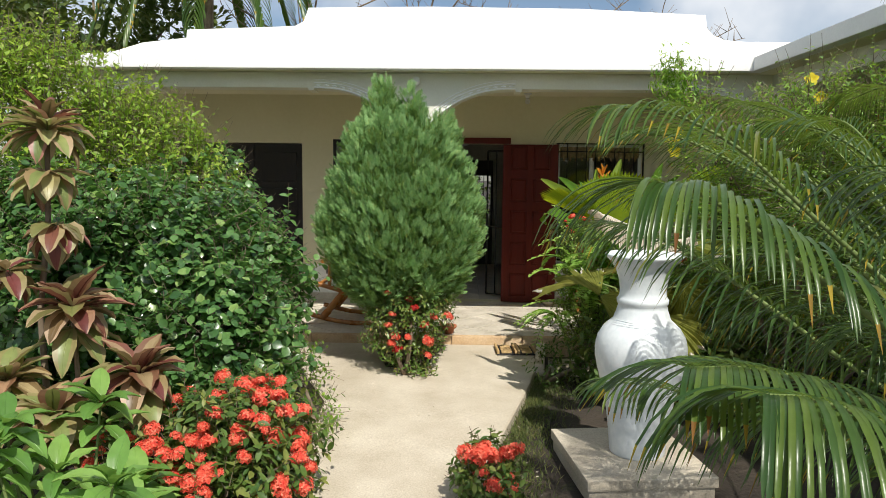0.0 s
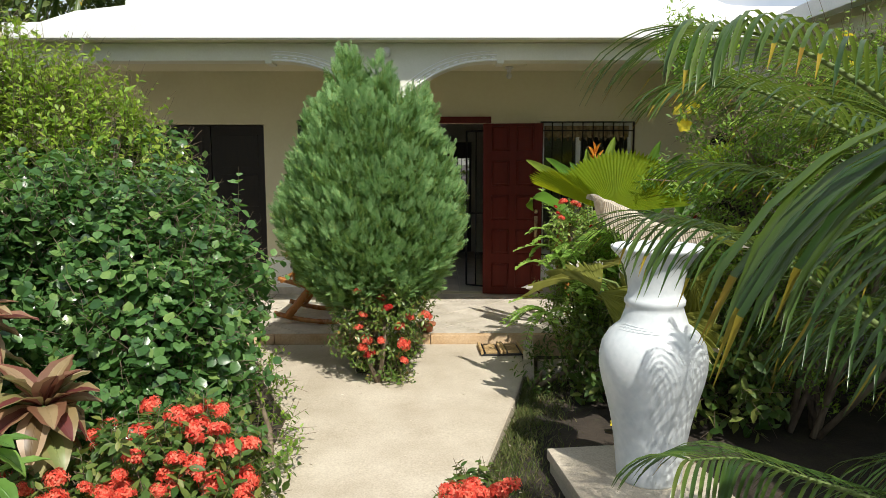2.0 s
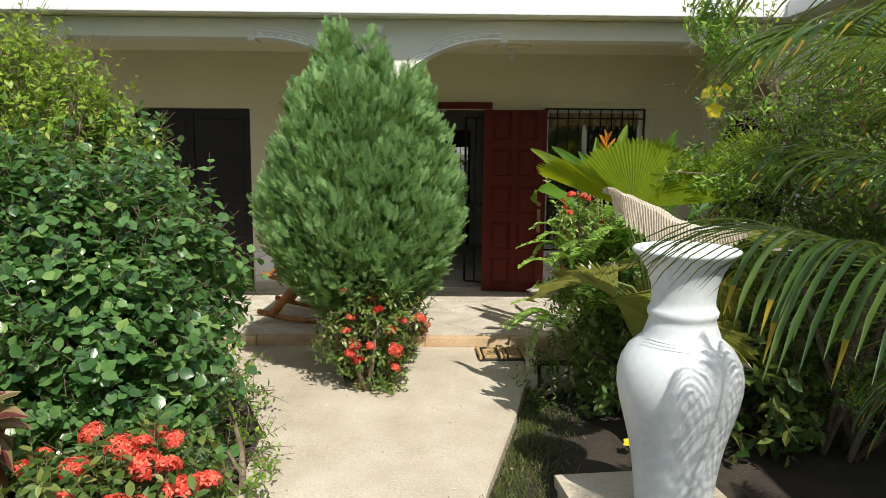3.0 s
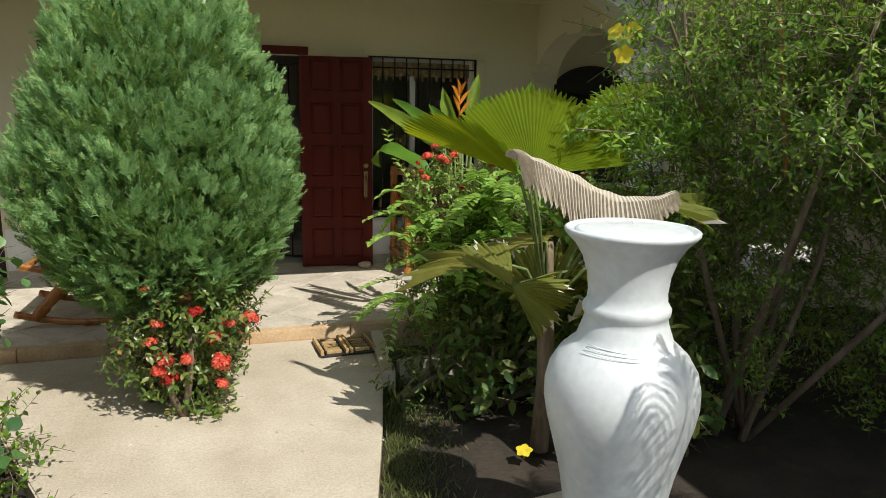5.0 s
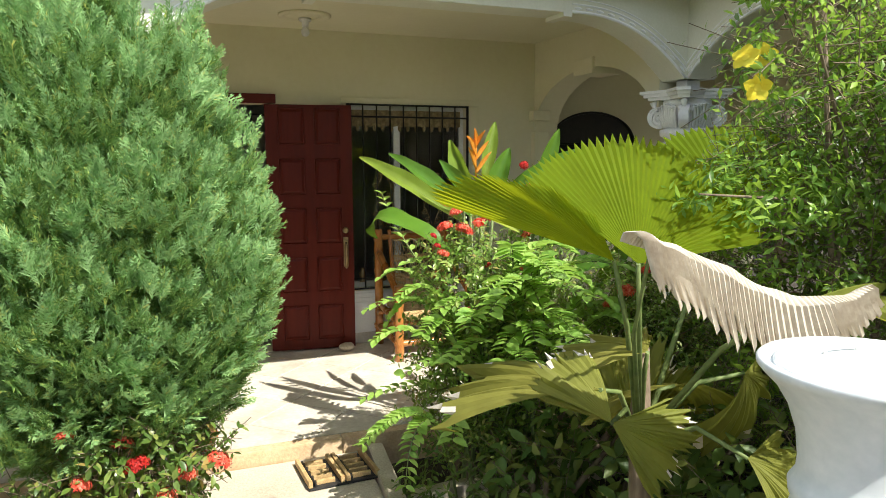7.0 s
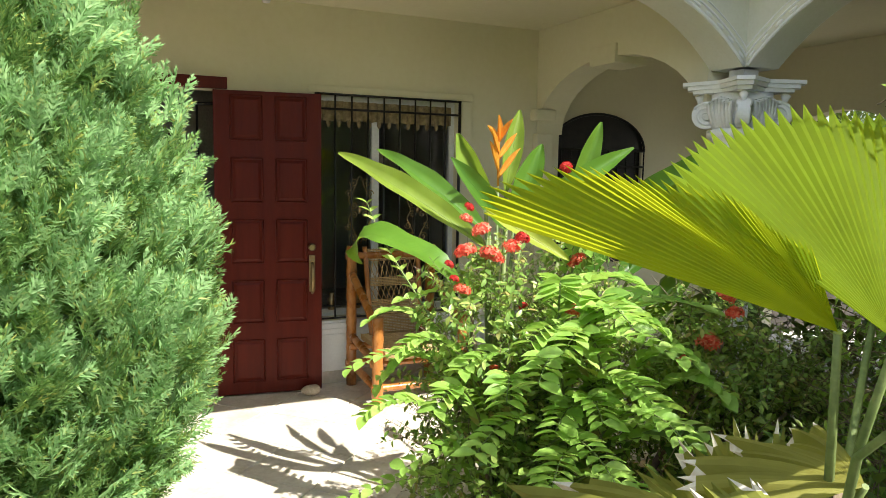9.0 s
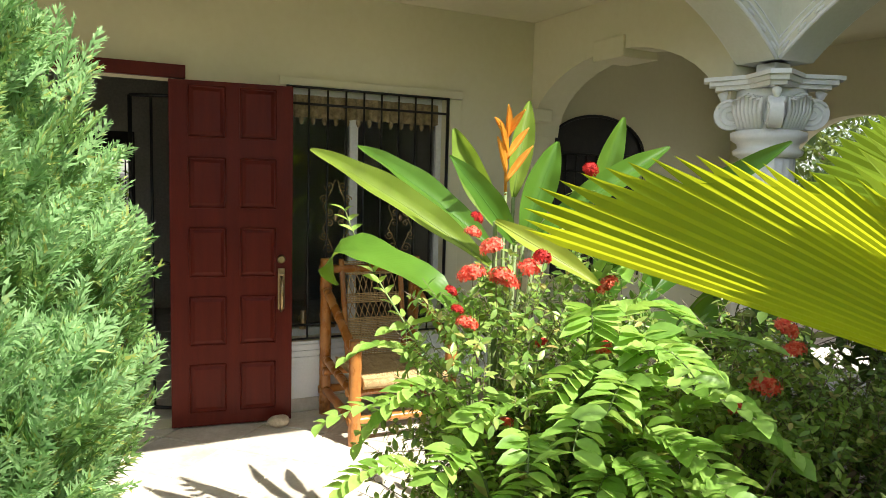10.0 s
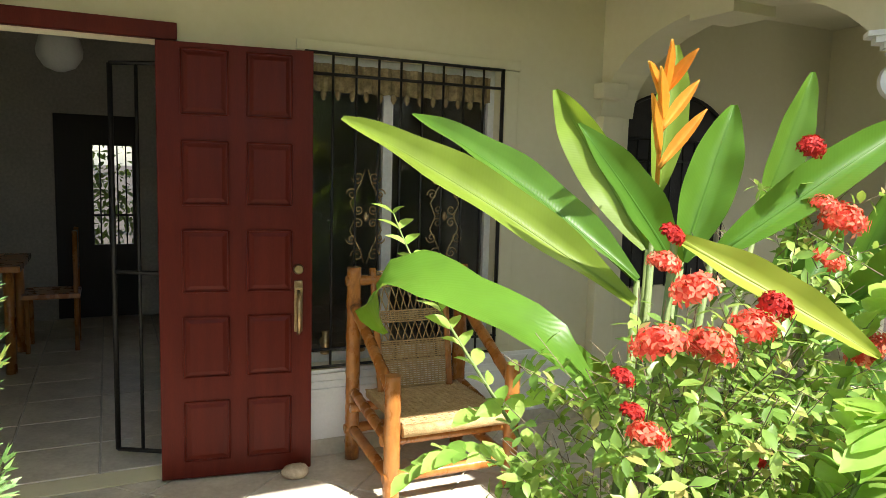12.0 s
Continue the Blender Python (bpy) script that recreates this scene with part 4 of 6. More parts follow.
# the other openings
w2 = thing("window_2", "dark framed window beside the tree", "window", (-1.82, WALL, 0.65), kind="structure")
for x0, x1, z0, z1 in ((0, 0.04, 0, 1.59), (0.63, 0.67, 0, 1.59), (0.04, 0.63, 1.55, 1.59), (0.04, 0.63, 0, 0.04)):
    slab("window_frame", x0, x1, 0.0, 0.05, z0, z1, M["shaded_dark_wood"], w2)
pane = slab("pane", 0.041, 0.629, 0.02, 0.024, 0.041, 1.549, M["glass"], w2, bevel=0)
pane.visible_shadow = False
# Near-black leaves stand in for the unlit opening.
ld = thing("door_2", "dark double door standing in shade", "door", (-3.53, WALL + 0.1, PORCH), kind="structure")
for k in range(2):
    lf = slab("door_leaf", 0.005 + k * 0.655, 0.65 + k * 0.655, 0.0, 0.04, 0.01, 2.02, M["shaded_dark_wood"], ld)
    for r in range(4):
        slab("raised_panel", 0.09 + k * 0.655, 0.56 + k * 0.655, -0.012, -0.001, 0.12 + r * 0.47, 0.5 + r * 0.47, M["shaded_dark_wood"], ld, bevel=0.008)
aw = thing("window_3", "arched window with black iron bars", "window", (3.65, 9.32, 0.9), kind="structure")
# Opaque black sheets stand in for glass with an unlit interior behind.
bm = bmesh.new()
o = [(-0.5, 1.0), (0.5, 1.0)] + [(0.5 * math.cos(a), 1.0 + 0.31 * math.sin(a)) for a in np.linspace(0.05, 3.09, 22)]
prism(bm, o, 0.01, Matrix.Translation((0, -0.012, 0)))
part("arched_pane", bm, M["iron"], aw, "black sheet for the unlit arched glazing")
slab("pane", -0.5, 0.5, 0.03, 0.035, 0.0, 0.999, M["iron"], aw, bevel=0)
pts = [(0.5 * math.cos(a), -0.03, 1.0 + 0.31 * math.sin(a)) for a in np.linspace(0, math.pi, 24)]
part("arched_rail", tube(bmesh.new(), pts, 0.012, 6), M["iron"], aw)
for k in range(11):
    x = -0.5 + k * 0.1
    part("bar", tube(bmesh.new(), [(x, -0.03, 0.0), (x, -0.03, 1.0)], 0.007, 6), M["iron"], aw)
for z in (0.86, 1.0):
    part("rail", tube(bmesh.new(), [(-0.5, -0.03, z), (0.5, -0.03, z)], 0.009, 6), M["iron"], aw)
lamp = thing("wall_lamp", "small round security lamp on the beam", "lamp", (-0.62, 6.995, 2.70))
part("lamp_base", lathe(bmesh.new(), [(0.03, 0), (0.03, 0.02), (0.015, 0.03)], 16), M["alu"], lamp).matrix_basis = pose(0, 0.02, 0, 90)
part("lamp_head", lathe(bmesh.new(), [(0.02, -0.01), (0.035, 0.0), (0.038, 0.03), (0.03, 0.05)], 18), M["alu"], lamp).matrix_basis = pose(0, -0.02, 0, 60)

# ---- bamboo armchair ----


def pole(name, root, pts, r=0.028, label=""):
    """A bamboo pole with its knots."""
    pts = [Vector(p) for p in pts]
    dense, rad = [], []
    total = sum((b - a).length for a, b in zip(pts, pts[1:]))
    s = 0
    for a, b in zip(pts, pts[1:]):
        n = max(2, int((b - a).length / 0.03))
        for i in range(n):
            q = a.lerp(b, i / n)
            dense.append(q)
            d = s + (b - a).length * i / n
            rad.append(r * (1.10 if int(d / 0.03) % 6 == 3 else 1.0) * (1 + 0.03 * math.sin(d * 40)))
        s += (b - a).length
    dense.append(pts[-1])
    rad.append(r)
    return part(name, tube(bmesh.new(), dense, rad, 10), M["bamboo"], root, label)


def weave(bm, a, b, c, d, nu, nv, lattice=False):
    """Crossing strands between four corners a-b (bottom) and d-c (top)."""
    at = lambda u, v: (a.lerp(b, u)).lerp(d.lerp(c, u), v)
    nrm = (b - a).cross(d - a).normalized()
    if lattice:
        for i in range(nu):
            for sgn in (0, 1):
                p = [at((i + 0.2 + (0.9 * t if sgn else 0.9 - 0.9 * t)) / (nu + 0.5), t) + nrm * (0.003 if sgn else -0.003) for t in (0, 0.5, 1)]
                tube(bm, p, 0.003, 5)
    else:
        for i in range(nv):
            p = [at(k / 16, (i + 0.5) / nv) + nrm * 0.003 * (1 if (k + i) % 2 else -1) for k in range(17)]
            tube(bm, p, 0.0045, 5)
        for i in range(nu):
            tube(bm, [at((i + 0.5) / nu, v) for v in (0, 0.5, 1)], 0.003, 5)
    return bm


ac = thing("bamboo_armchair", "varnished bamboo armchair with woven cane seat", "armchair", (1.575, 8.64, PORCH), turn=-1)
for x in (-0.30, 0.30):
    pole("front_post", ac, [(x, -0.30, 0), (x, -0.30, 0.605)], 0.036)
    pole("back_post", ac, [(x, 0.29, 0), (x, 0.29, 1.0)], 0.036)
    pole("arm_rail", ac, [(x, 0.27, 0.80), (x, -0.02, 0.66), (x, -0.27, 0.53)], 0.027)
    pole("side_rail", ac, [(x, 0.29, 0.36), (x, -0.30, 0.29)], 0.026)
    pole("side_rail", ac, [(x, 0.29, 0.16), (x, -0.30, 0.13)], 0.026)
for y, z in ((-0.30, 0.14), (0.29, 0.16), (0.29, 0.93), (-0.27, 0.30), (0.20, 0.30)):
    pole("cross_rail", ac, [(-0.34, y, z), (0.34, y, z)], 0.025)
bm = bmesh.new()
box(bm, -0.255, 0.255, -0.31, 0.22, 0.345, 0.375, 0.012)
seat = part("seat", bm, M["cane"], ac, "woven tan cane seat")
bm = weave(bmesh.new(), Vector((-0.255, -0.31, 0.378)), Vector((0.255, -0.31, 0.378)), Vector((0.255, 0.22, 0.378)), Vector((-0.255, 0.22, 0.378)), 24, 50)
part("seat_weave", bm, M["cane"], seat)
part("seat_roll", tube(bmesh.new(), [(-0.26, -0.318, 0.352), (0.26, -0.318, 0.352)], 0.028, 10), M["cane"], seat)
bk = pole("backrest_frame", ac, [(-0.19, 0.16, 0.36), (-0.20, 0.30, 0.99)], 0.017)
pole("backrest_pole", bk, [(0.19, 0.16, 0.36), (0.20, 0.30, 0.99)], 0.017)
A = lambda x, t: Vector((x, 0.16 + 0.14 * t, 0.36 + 0.63 * t))
for t0, t1, lat in ((0.05, 0.32, False), (0.32, 0.42, False), (0.42, 0.56, True), (0.56, 0.66, False), (0.66, 0.84, True), (0.84, 0.98, False)):
    bm = weave(bmesh.new(), A(-0.18, t0), A(0.18, t0), A(0.19, t1), A(-0.19, t1), 9 if lat else 18, max(6, int((t1 - t0) * 60)), lat)
    part("woven_panel", bm, M["cane"], bk)

# ---- rocking chair ----
rc = thing("rocking_chair", "varnished bamboo rocking chair with printed cushion", "rocking chair", (-1.22, 7.70, PORCH), turn=-3)
for y in (-0.3, 0.3):
    pole("rocker", rc, [(-0.55 + 1.2 * t, y, 0.03 + 0.42 * (t - 0.45) ** 2) for t in np.linspace(0, 1, 9)], 0.024)
    pole("back_post", rc, [(-0.42, y, 0.08), (0.27, y, 0.90)], 0.038)
    pole("front_post", rc, [(-0.34, y, 0.40), (-0.33, y, 0.70)], 0.020)
    pole("arm_rail", rc, [(-0.36, y, 0.69), (0.16, y, 0.60)], 0.022)
    pole("seat_rail", rc, [(-0.50, y, 0.46), (0.30, y, 0.24)], 0.024)
    pole("rear_leg", rc, [(0.42, y, 0.10), (0.02, y, 0.5)], 0.024)
for x, z in ((-0.46, 0.44), (0.28, 0.26), (0.33, 0.84), (-0.40, 0.12), (0.40, 0.12), (-0.41, 0.70)):
    pole("cross_rail", rc, [(x, -0.32, z), (x, 0.32, z)], 0.022)
bm = box(bmesh.new(), -0.42, 0.22, -0.25, 0.25, 0.0, 0.09, 0.035, pose(0, 0, 0.44, 0, 15, 0))
part("cushion", bm, M["cushion"], rc, "black and white printed cushion")

# ---- vase on its plinth ----
pln = thing("plinth", "square pale concrete plinth", "plinth", (0.86, 4.13, 0), turn=7)
slab("base_block", -0.345, 0.385, -0.415, 0.385, -0.03, 0.052, M["concrete"], pln, bevel=0.008)
slab("top_slab", -0.36, 0.40, -0.43, 0.40, 0.053, 0.115, M["concrete"], pln, bevel=0.012)
vz = thing("vase", "tall white painted urn with capped mouth", "vase", (0.935, 4.12, 0.115))
prof = [(0.15, 0.0), (0.155, 0.01), (0.16, 0.08), (0.172, 0.20), (0.185, 0.29), (0.189, 0.31), (0.192, 0.33), (0.213, 0.42), (0.24, 0.53), (0.252, 0.60), (0.252, 0.66), (0.24, 0.72), (0.21, 0.775), (0.175, 0.81), (0.158, 0.825), (0.150, 0.85), (0.137, 0.89)]
prof += [(0.132, 0.915), (0.140, 0.925), (0.142, 0.945), (0.136, 0.955), (0.128, 0.97), (0.126, 1.0), (0.132, 1.06), (0.15, 1.12), (0.175, 1.165), (0.203, 1.195), (0.211, 1.205), (0.212, 1.216), (0.205, 1.222), (0.195, 1.218), (0.185, 1.205)]
prof = [(r * 1.075, z) for r, z in prof]
part("body", lathe(bmesh.new(), prof, 72), M["vase"], vz, smooth=True)
lid = part("cap", lathe(bmesh.new(), [(0.195, 1.2), (0.196, 1.212), (0.18, 1.216), (0.02, 1.218)], 48, at=(0.006, 0.003, 0)), M["vase"], vz, "flat white mouth cap")
part("wire_handle", tube(bmesh.new(), [(0.02 + 0.05 * math.cos(a), 0.10, 1.215 + 0.022 * math.sin(a)) for a in np.linspace(0, math.pi, 12)], 0.003, 6), M["alu"], lid)
bm = bmesh.new()
for k in range(3):
    tube(bm, [((0.197 - k * 0.013) * math.cos(a), (0.197 - k * 0.013) * math.sin(a), 0.815 + k * 0.009 - 0.01 * (a - 3.4)) for a in np.linspace(3.4, 4.6, 12)], 0.0014, 5)
part("incised_line", bm, M["vase"], vz)

# ---- small things by the step ----
mt = thing("boot_scraper_mat", "black rubber mat with cream bristle strips", "door mat", (0.385, 6.74, slope_z(6.74)), turn=3)
bm = box(bmesh.new(), -0.19, 0.19, -0.17, 0.16, 0.0, 0.012, 0.004)
part("base_plate", bm, M["rubber"], mt)
for x in (-0.18, -0.01, 0.02, 0.18):
    slab("side_bar", x - 0.011, x + 0.011, -0.165, 0.155, 0.0125, 0.045, M["cane"], mt, bevel=0.005)
for c in (-0.095, 0.1):
    for k in range(5):
        slab("bristle_strip", c - 0.05, c + 0.05, -0.14 + k * 0.06, -0.12 + k * 0.06, 0.0125, 0.035, M["cane"], mt, bevel=0.004)
    slab("dark_strip", c - 0.062, c - 0.054, -0.16, 0.15, 0.0125, 0.03, M["rubber"], mt)
pot = thing("flower_pot", "small terracotta pot on the step", "flower pot", (-0.28, 7.12, PORCH))
part("pot_body", lathe(bmesh.new(), [(0.05, 0), (0.065, 0.05), (0.07, 0.06), (0.085, 0.06), (0.088, 0.085), (0.078, 0.085), (0.07, 0.07)], 28), M["terracotta"], pot, smooth=True)

# ---- plants ----
ROUND = leaf_shape(0.82, 3, 0.10, 0.12, 0.38)
OVAL = leaf_shape(0.47, 3, 0.12, 0.18, 0.75)
SMALL = leaf_shape(0.50, 2, 0.12, 0.18, 0.75)
NARROW = leaf_shape(0.31, 3, 0.12, 0.2, 0.8)


def spray_template(seed):
    """A flat conifer spray: a stalk with forward-swept twigs on both sides."""
    rng = np.random.default_rng(seed)
    at, ax, sz = [], [], []
    for i in range(7):
        t = 0.08 + 0.86 * i / 6
        for s in (-1, 1):
            ln = (0.36 * (1 - t) + 0.16) * (0.8 + 0.4 * rng.random())
            d = np.array([s * 0.62, 0.90, 0.22 * rng.normal()])
            p = np.array([0, t, -0.06 * t * t])
            at.append(p), ax.append(d), sz.append((0.060, ln, 0.060))
            e = p + unit(d) * ln * 0.4
            for s2 in (-1, 1):
                at.append(e), ax.append(unit(d) + s2 * 0.55 * np.array([-unit(d)[1], unit(d)[0], 0.3 * rng.normal()])), sz.append((0.052, ln * 0.55, 0.052))
    at.append(np.zeros(3)), ax.append(np.array([0, 1.0, -0.06])), sz.append((0.040, 1.0, 0.040))
    quad = (np.array([(-0.6, 0, 0.0), (0.6, 0, 0), (0.0, 1.08, 0)]), np.array([(0, 1, 2)]))
    return strew(quad, at, ax, np.tile([0.2, 0.0, 1.0], (len(at), 1)) + rng.normal(scale=0.35, size=(len(at), 3)), np.array(sz))


def conifer():
    """A conifer of many rounded plumes, each a dome of small flat sprays."""
    rng = np.random.default_rng(11)
    cx, cy = -0.68, 6.18
    root = thing("conifer_tree", "dense blue-green feathery conifer with three tips", "tree", (cx, cy, 0.05))
    spires = [(-0.19, 0.0, 2.62, 1.0), (0.10, -0.05, 2.47, 0.8), (0.41, 0.0, 2.27, 0.9), (0.0, 0.25, 2.15, 0.4), (-0.42, -0.12, 1.85, 0.5), (0.42, -0.22, 1.85, 0.5), (0.02, -0.30, 1.95, 0.5)]
    outer = lambda z: np.interp(z, [0.5, 0.62, 0.82, 1.05, 1.3, 1.65, 2.0, 2.3, 2.7], [0.20, 0.42, 0.64, 0.745, 0.76, 0.67, 0.52, 0.42, 0.16])
    P, D = [], []
    for sx, sy, top, share in spires:
        n = int(900 * share)
        z = 0.75 + (top - 0.75) * rng.random(n) ** 0.8
        f = (top - z) / (top - 0.75)
        a = rng.random(n) * 6.283
        r = np.minimum(0.015 + 0.42 * f ** 0.8, 0.40) * (0.86 + 0.14 * rng.random(n))
        P.append(np.stack([sx * (0.35 + 0.65 * np.clip((z - 0.5) / 1.2, 0, 1)) + r * np.cos(a), sy + r * np.sin(a), z], 1))
        D.append(np.stack([np.cos(a), np.sin(a), 1.5 + 1.8 * (1 - f)], 1))
    n = 3200
    z = 0.52 + 1.62 * rng.random(n)
    a = rng.random(n) * 6.283
    r = outer(z) * (0.86 + 0.12 * rng.random(n)) * (1 + 0.05 * np.sin(a * 6 + z * 5) + 0.04 * np.sin(a * 11 - z * 9))
    P.append(np.stack([r * np.cos(a), r * np.sin(a), z], 1))
    D.append(np.stack([np.cos(a), np.sin(a), 1.7 + 0.8 * np.clip(z - 1.5, 0, 1) - 2.0 * np.clip((1.25 - z) / 0.75, 0, 1)], 1))
    P, D = np.concatenate(P), unit(np.concatenate(D))
    ok = np.hypot(P[:, 0], P[:, 1]) < outer(P[:, 2]) * 1.03
    P, D = P[ok], D[ok]
    order = rng.permutation(len(P))
    chosen = []
    for i in order:
        if not chosen or ((P[chosen] - P[i]) ** 2).sum(1).min() > 0.0092:
            chosen.append(i)
    P, D = P[chosen], unit(D[chosen] + rng.normal(scale=0.16, size=(len(chosen), 3)))
    P = P * np.array([0.915, 0.70, 1.0]) + np.array([-0.01, 0.06, 0])
    per = 27
    m = len(P)
    S1 = unit(np.cross(D, rng.normal(size=(m, 3))))
    S2 = np.cross(D, S1)
    u = rng.random((m, per)) ** 0.7
    th = rng.random((m, per)) * 6.283
    size = (0.80 + 0.5 * rng.random((m, 1)))
    rho = 0.073 * size * np.sqrt(np.clip(1 - u ** 2.2, 0, 1)) * (0.75 + 0.3 * rng.random((m, per)))
    radial = S1[:, None] * np.cos(th)[..., None] + S2[:, None] * np.sin(th)[..., None]
    at = P[:, None] + D[:, None] * (0.20 * size * u - 0.18)[..., None] + radial * rho[..., None]
    way = D[:, None] * 0.85 + radial * (0.62 * (1 - 0.75 * u))[..., None] + np.array([0, 0, 0.18]) + rng.normal(scale=0.16, size=(m, per, 3))
    face = radial + 0.5 * rng.normal(size=(m, per, 3))
    L = (0.072 + 0.045 * rng.random((m, per)))
    pick = np.where(u > 0.66, 2, rng.integers(0, 2, (m, per)))
    for k in range(3):
        q = pick == k
        v, f = strew(spray_template(k), at[q], unit(way[q]), face[q], L[q])
        soup("crown", v, f, M["thuja_tip" if k == 2 else "thuja"], root, smooth=False)
    for k in range(5):
        a = k * 1.256
        part("trunk", tube(bmesh.new(), [(0.03 * math.cos(a), 0.03 * math.sin(a), 0), (0.07 * math.cos(a), 0.07 * math.sin(a), 0.6), (0.16 * math.cos(a), 0.14 * math.sin(a), 1.2), (0.18 * math.cos(a), 0.10 * math.sin(a), 1.6)], [0.035, 0.03, 0.018, 0.008], 8), M["bark"], root)
    return root


conifer()

bed = thing("planting_bed", "dark soil bed cut into the path", "planting bed", (-0.65, 6.45, slope_z(6.45)), kind="structure")
bm = bmesh.new()
o = [(-0.36, 0.40), (-0.17, -0.36), (0.17, -0.40), (0.33, 0.42)]
vs = [bm.verts.new((x, y, 0.012 + y * 0.02)) for x, y in o] + [bm.verts.new((x * 0.8, y * 0.8, 0.03)) for x, y in o]
for i in range(4):
    bm.faces.new((vs[i], vs[(i + 1) % 4], vs[4 + (i + 1) % 4], vs[4 + i]))
bm.faces.new(vs[4:])
part("bed_soil", bm, M["soil"], bed)

ix = shrub("ixora_shrub", "low ixora shrub with coral red flower heads", "shrub", [((-0.62, 6.02, 0.46), (0.34, 0.22, 0.22)), ((-0.60, 6.0, 0.2), (0.22, 0.2, 0.18)), ((-0.52, 5.97, 0.64), (0.26, 0.18, 0.18)), ((-0.85, 5.95, 0.42), (0.14, 0.12, 0.14))], 400, OVAL, 0.042, 9, 0.13, M["ixora_half_shade"], 3, "ixora shrubs")
flowers(ix, [(-0.74, 5.84, 0.60), (-0.46, 5.80, 0.52), (-0.39, 5.85, 0.58), (-0.60, 5.78, 0.42), (-0.43, 5.78, 0.39), (-0.71, 5.80, 0.42), (-0.74, 5.8, 0.36), (-0.43, 5.80, 0.26), (-0.26, 5.95, 0.57), (-0.60, 5.85, 0.73), (-0.78, 5.85, 0.78), (-0.78, 5.85, 0.50)], 0.85, seed=1)
flowers(ix, [(-0.69, 5.83, 0.30), (-0.55, 5.8, 0.66)], 0.8, "dark_petal", 2)

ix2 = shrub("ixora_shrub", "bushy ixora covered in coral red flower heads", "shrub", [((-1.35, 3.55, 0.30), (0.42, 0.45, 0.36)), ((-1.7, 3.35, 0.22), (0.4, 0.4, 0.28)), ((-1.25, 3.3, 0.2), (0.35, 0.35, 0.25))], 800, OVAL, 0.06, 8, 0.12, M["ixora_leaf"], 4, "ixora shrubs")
rf = random.Random(8)
heads = []
for k in range(66):
    c, s = (((-1.35, 3.55, 0.30), (0.42, 0.45, 0.36)), ((-1.7, 3.35, 0.22), (0.4, 0.4, 0.28)), ((-1.25, 3.3, 0.2), (0.35, 0.35, 0.25)))[k % 3]
    d = Vector((rf.uniform(-0.8, 0.9), rf.uniform(-1.0, 0.2), rf.uniform(0.1, 1.0))).normalized()
    heads.append((c[0] + s[0] * d.x * 1.06, c[1] + s[1] * d.y * 1.06, c[2] + s[2] * d.z * 1.10))
flowers(ix2, heads, 0.78, seed=3)
flowers(ix2, [(-1.14, 3.62, 0.66), (-1.20, 3.5, 0.62), (-1.06, 3.45, 0.55), (-1.0, 3.5, 0.40), (-1.3, 3.55, 0.66), (-1.42, 3.45, 0.62), (-1.02, 3.6, 0.5), (-1.1, 3.35, 0.45), (-1.25, 3.3, 0.5)], 1.05, seed=4)
ix3 = shrub("ixora_shrub", "small ixora with coral red flowers beside the path", "shrub", [((0.0, 3.6, 0.15), (0.17, 0.17, 0.19))], 150, OVAL, 0.05, 8, 0.10, M["ixora_leaf"], 5, "ixora shrubs", trunks=2)
flowers(ix3, [(0.0 + rf.uniform(-0.15, 0.15), 3.47 + rf.uniform(-0.07, 0.12), rf.uniform(0.08, 0.38)) for _ in range(17)], 0.9, seed=5)

BUSH = [((-2.0, 5.15, 0.8), (0.75, 0.8, 0.85)), ((-1.7, 4.6, 0.55), (0.50, 0.6, 0.62)), ((-2.35, 5.0, 1.0), (0.6, 0.7, 0.75)), ((-1.97, 5.6, 1.0), (0.42, 0.5, 0.70)), ((-2.6, 4.5, 0.7), (0.6, 0.6, 0.75)), ((-1.5, 4.4, 0.3), (0.35, 0.45, 0.34)), ((-1.82, 5.6, 0.6), (0.30, 0.4, 0.6)), ((-2.9, 5.2, 0.9), (0.7, 0.8, 0.9))]
BUSH = [((x - 0.13, y, z), (rx * 0.95, ry, rz * 0.95)) for (x, y, z), (rx, ry, rz) in BUSH]
big_bush = shrub("round_leaf_bush", "large dense bush with glossy round dark leaves", "bush", BUSH, 5200, ROUND, 0.064, 8, 0.20, M["glossy"], 6, trunks=7, shell=0.72)
rq = random.Random(61)
SHOOTS = []
for k in range(34):
    (bx, by, bz), (rx, ry, rz) = BUSH[k % len(BUSH)]
    a, e = rq.uniform(3.3, 6.6), rq.uniform(0.35, 1.2)
    SHOOTS.append(((bx + rx * math.cos(a) * math.cos(e) * 1.02, by + ry * math.sin(a) * math.cos(e) * 1.02, bz + rz * math.sin(e) * 1.02), (0.07, 0.07, rq.uniform(0.10, 0.17))))
young = shrub("round_leaf_bush", "upright young shoots of the glossy round-leaf bush", "bush", SHOOTS, 420, ROUND, 0.052, 9, 0.20, M["glossy"], 62, trunks=0, shell=0.1, up=1.2)
for ch in list(young.children):
    ch.parent, ch.location = big_bush, young.location - big_bush.location
    ch.name = "shoot_foliage" if ch.name.startswith("foliage") else "twig_mass"
bpy.data.objects.remove(young)
shrub("trailing_shrub", "sprawling shrub with small fresh leaves at the path edge", "shrub", [((-1.18, 4.5, 0.14), (0.16, 0.45, 0.16)), ((-1.38, 5.2, 0.25), (0.14, 0.4, 0.25))], 150, OVAL, 0.042, 7, 0.15, M["mid_leaf"], 7, trunks=3, up=0.1)
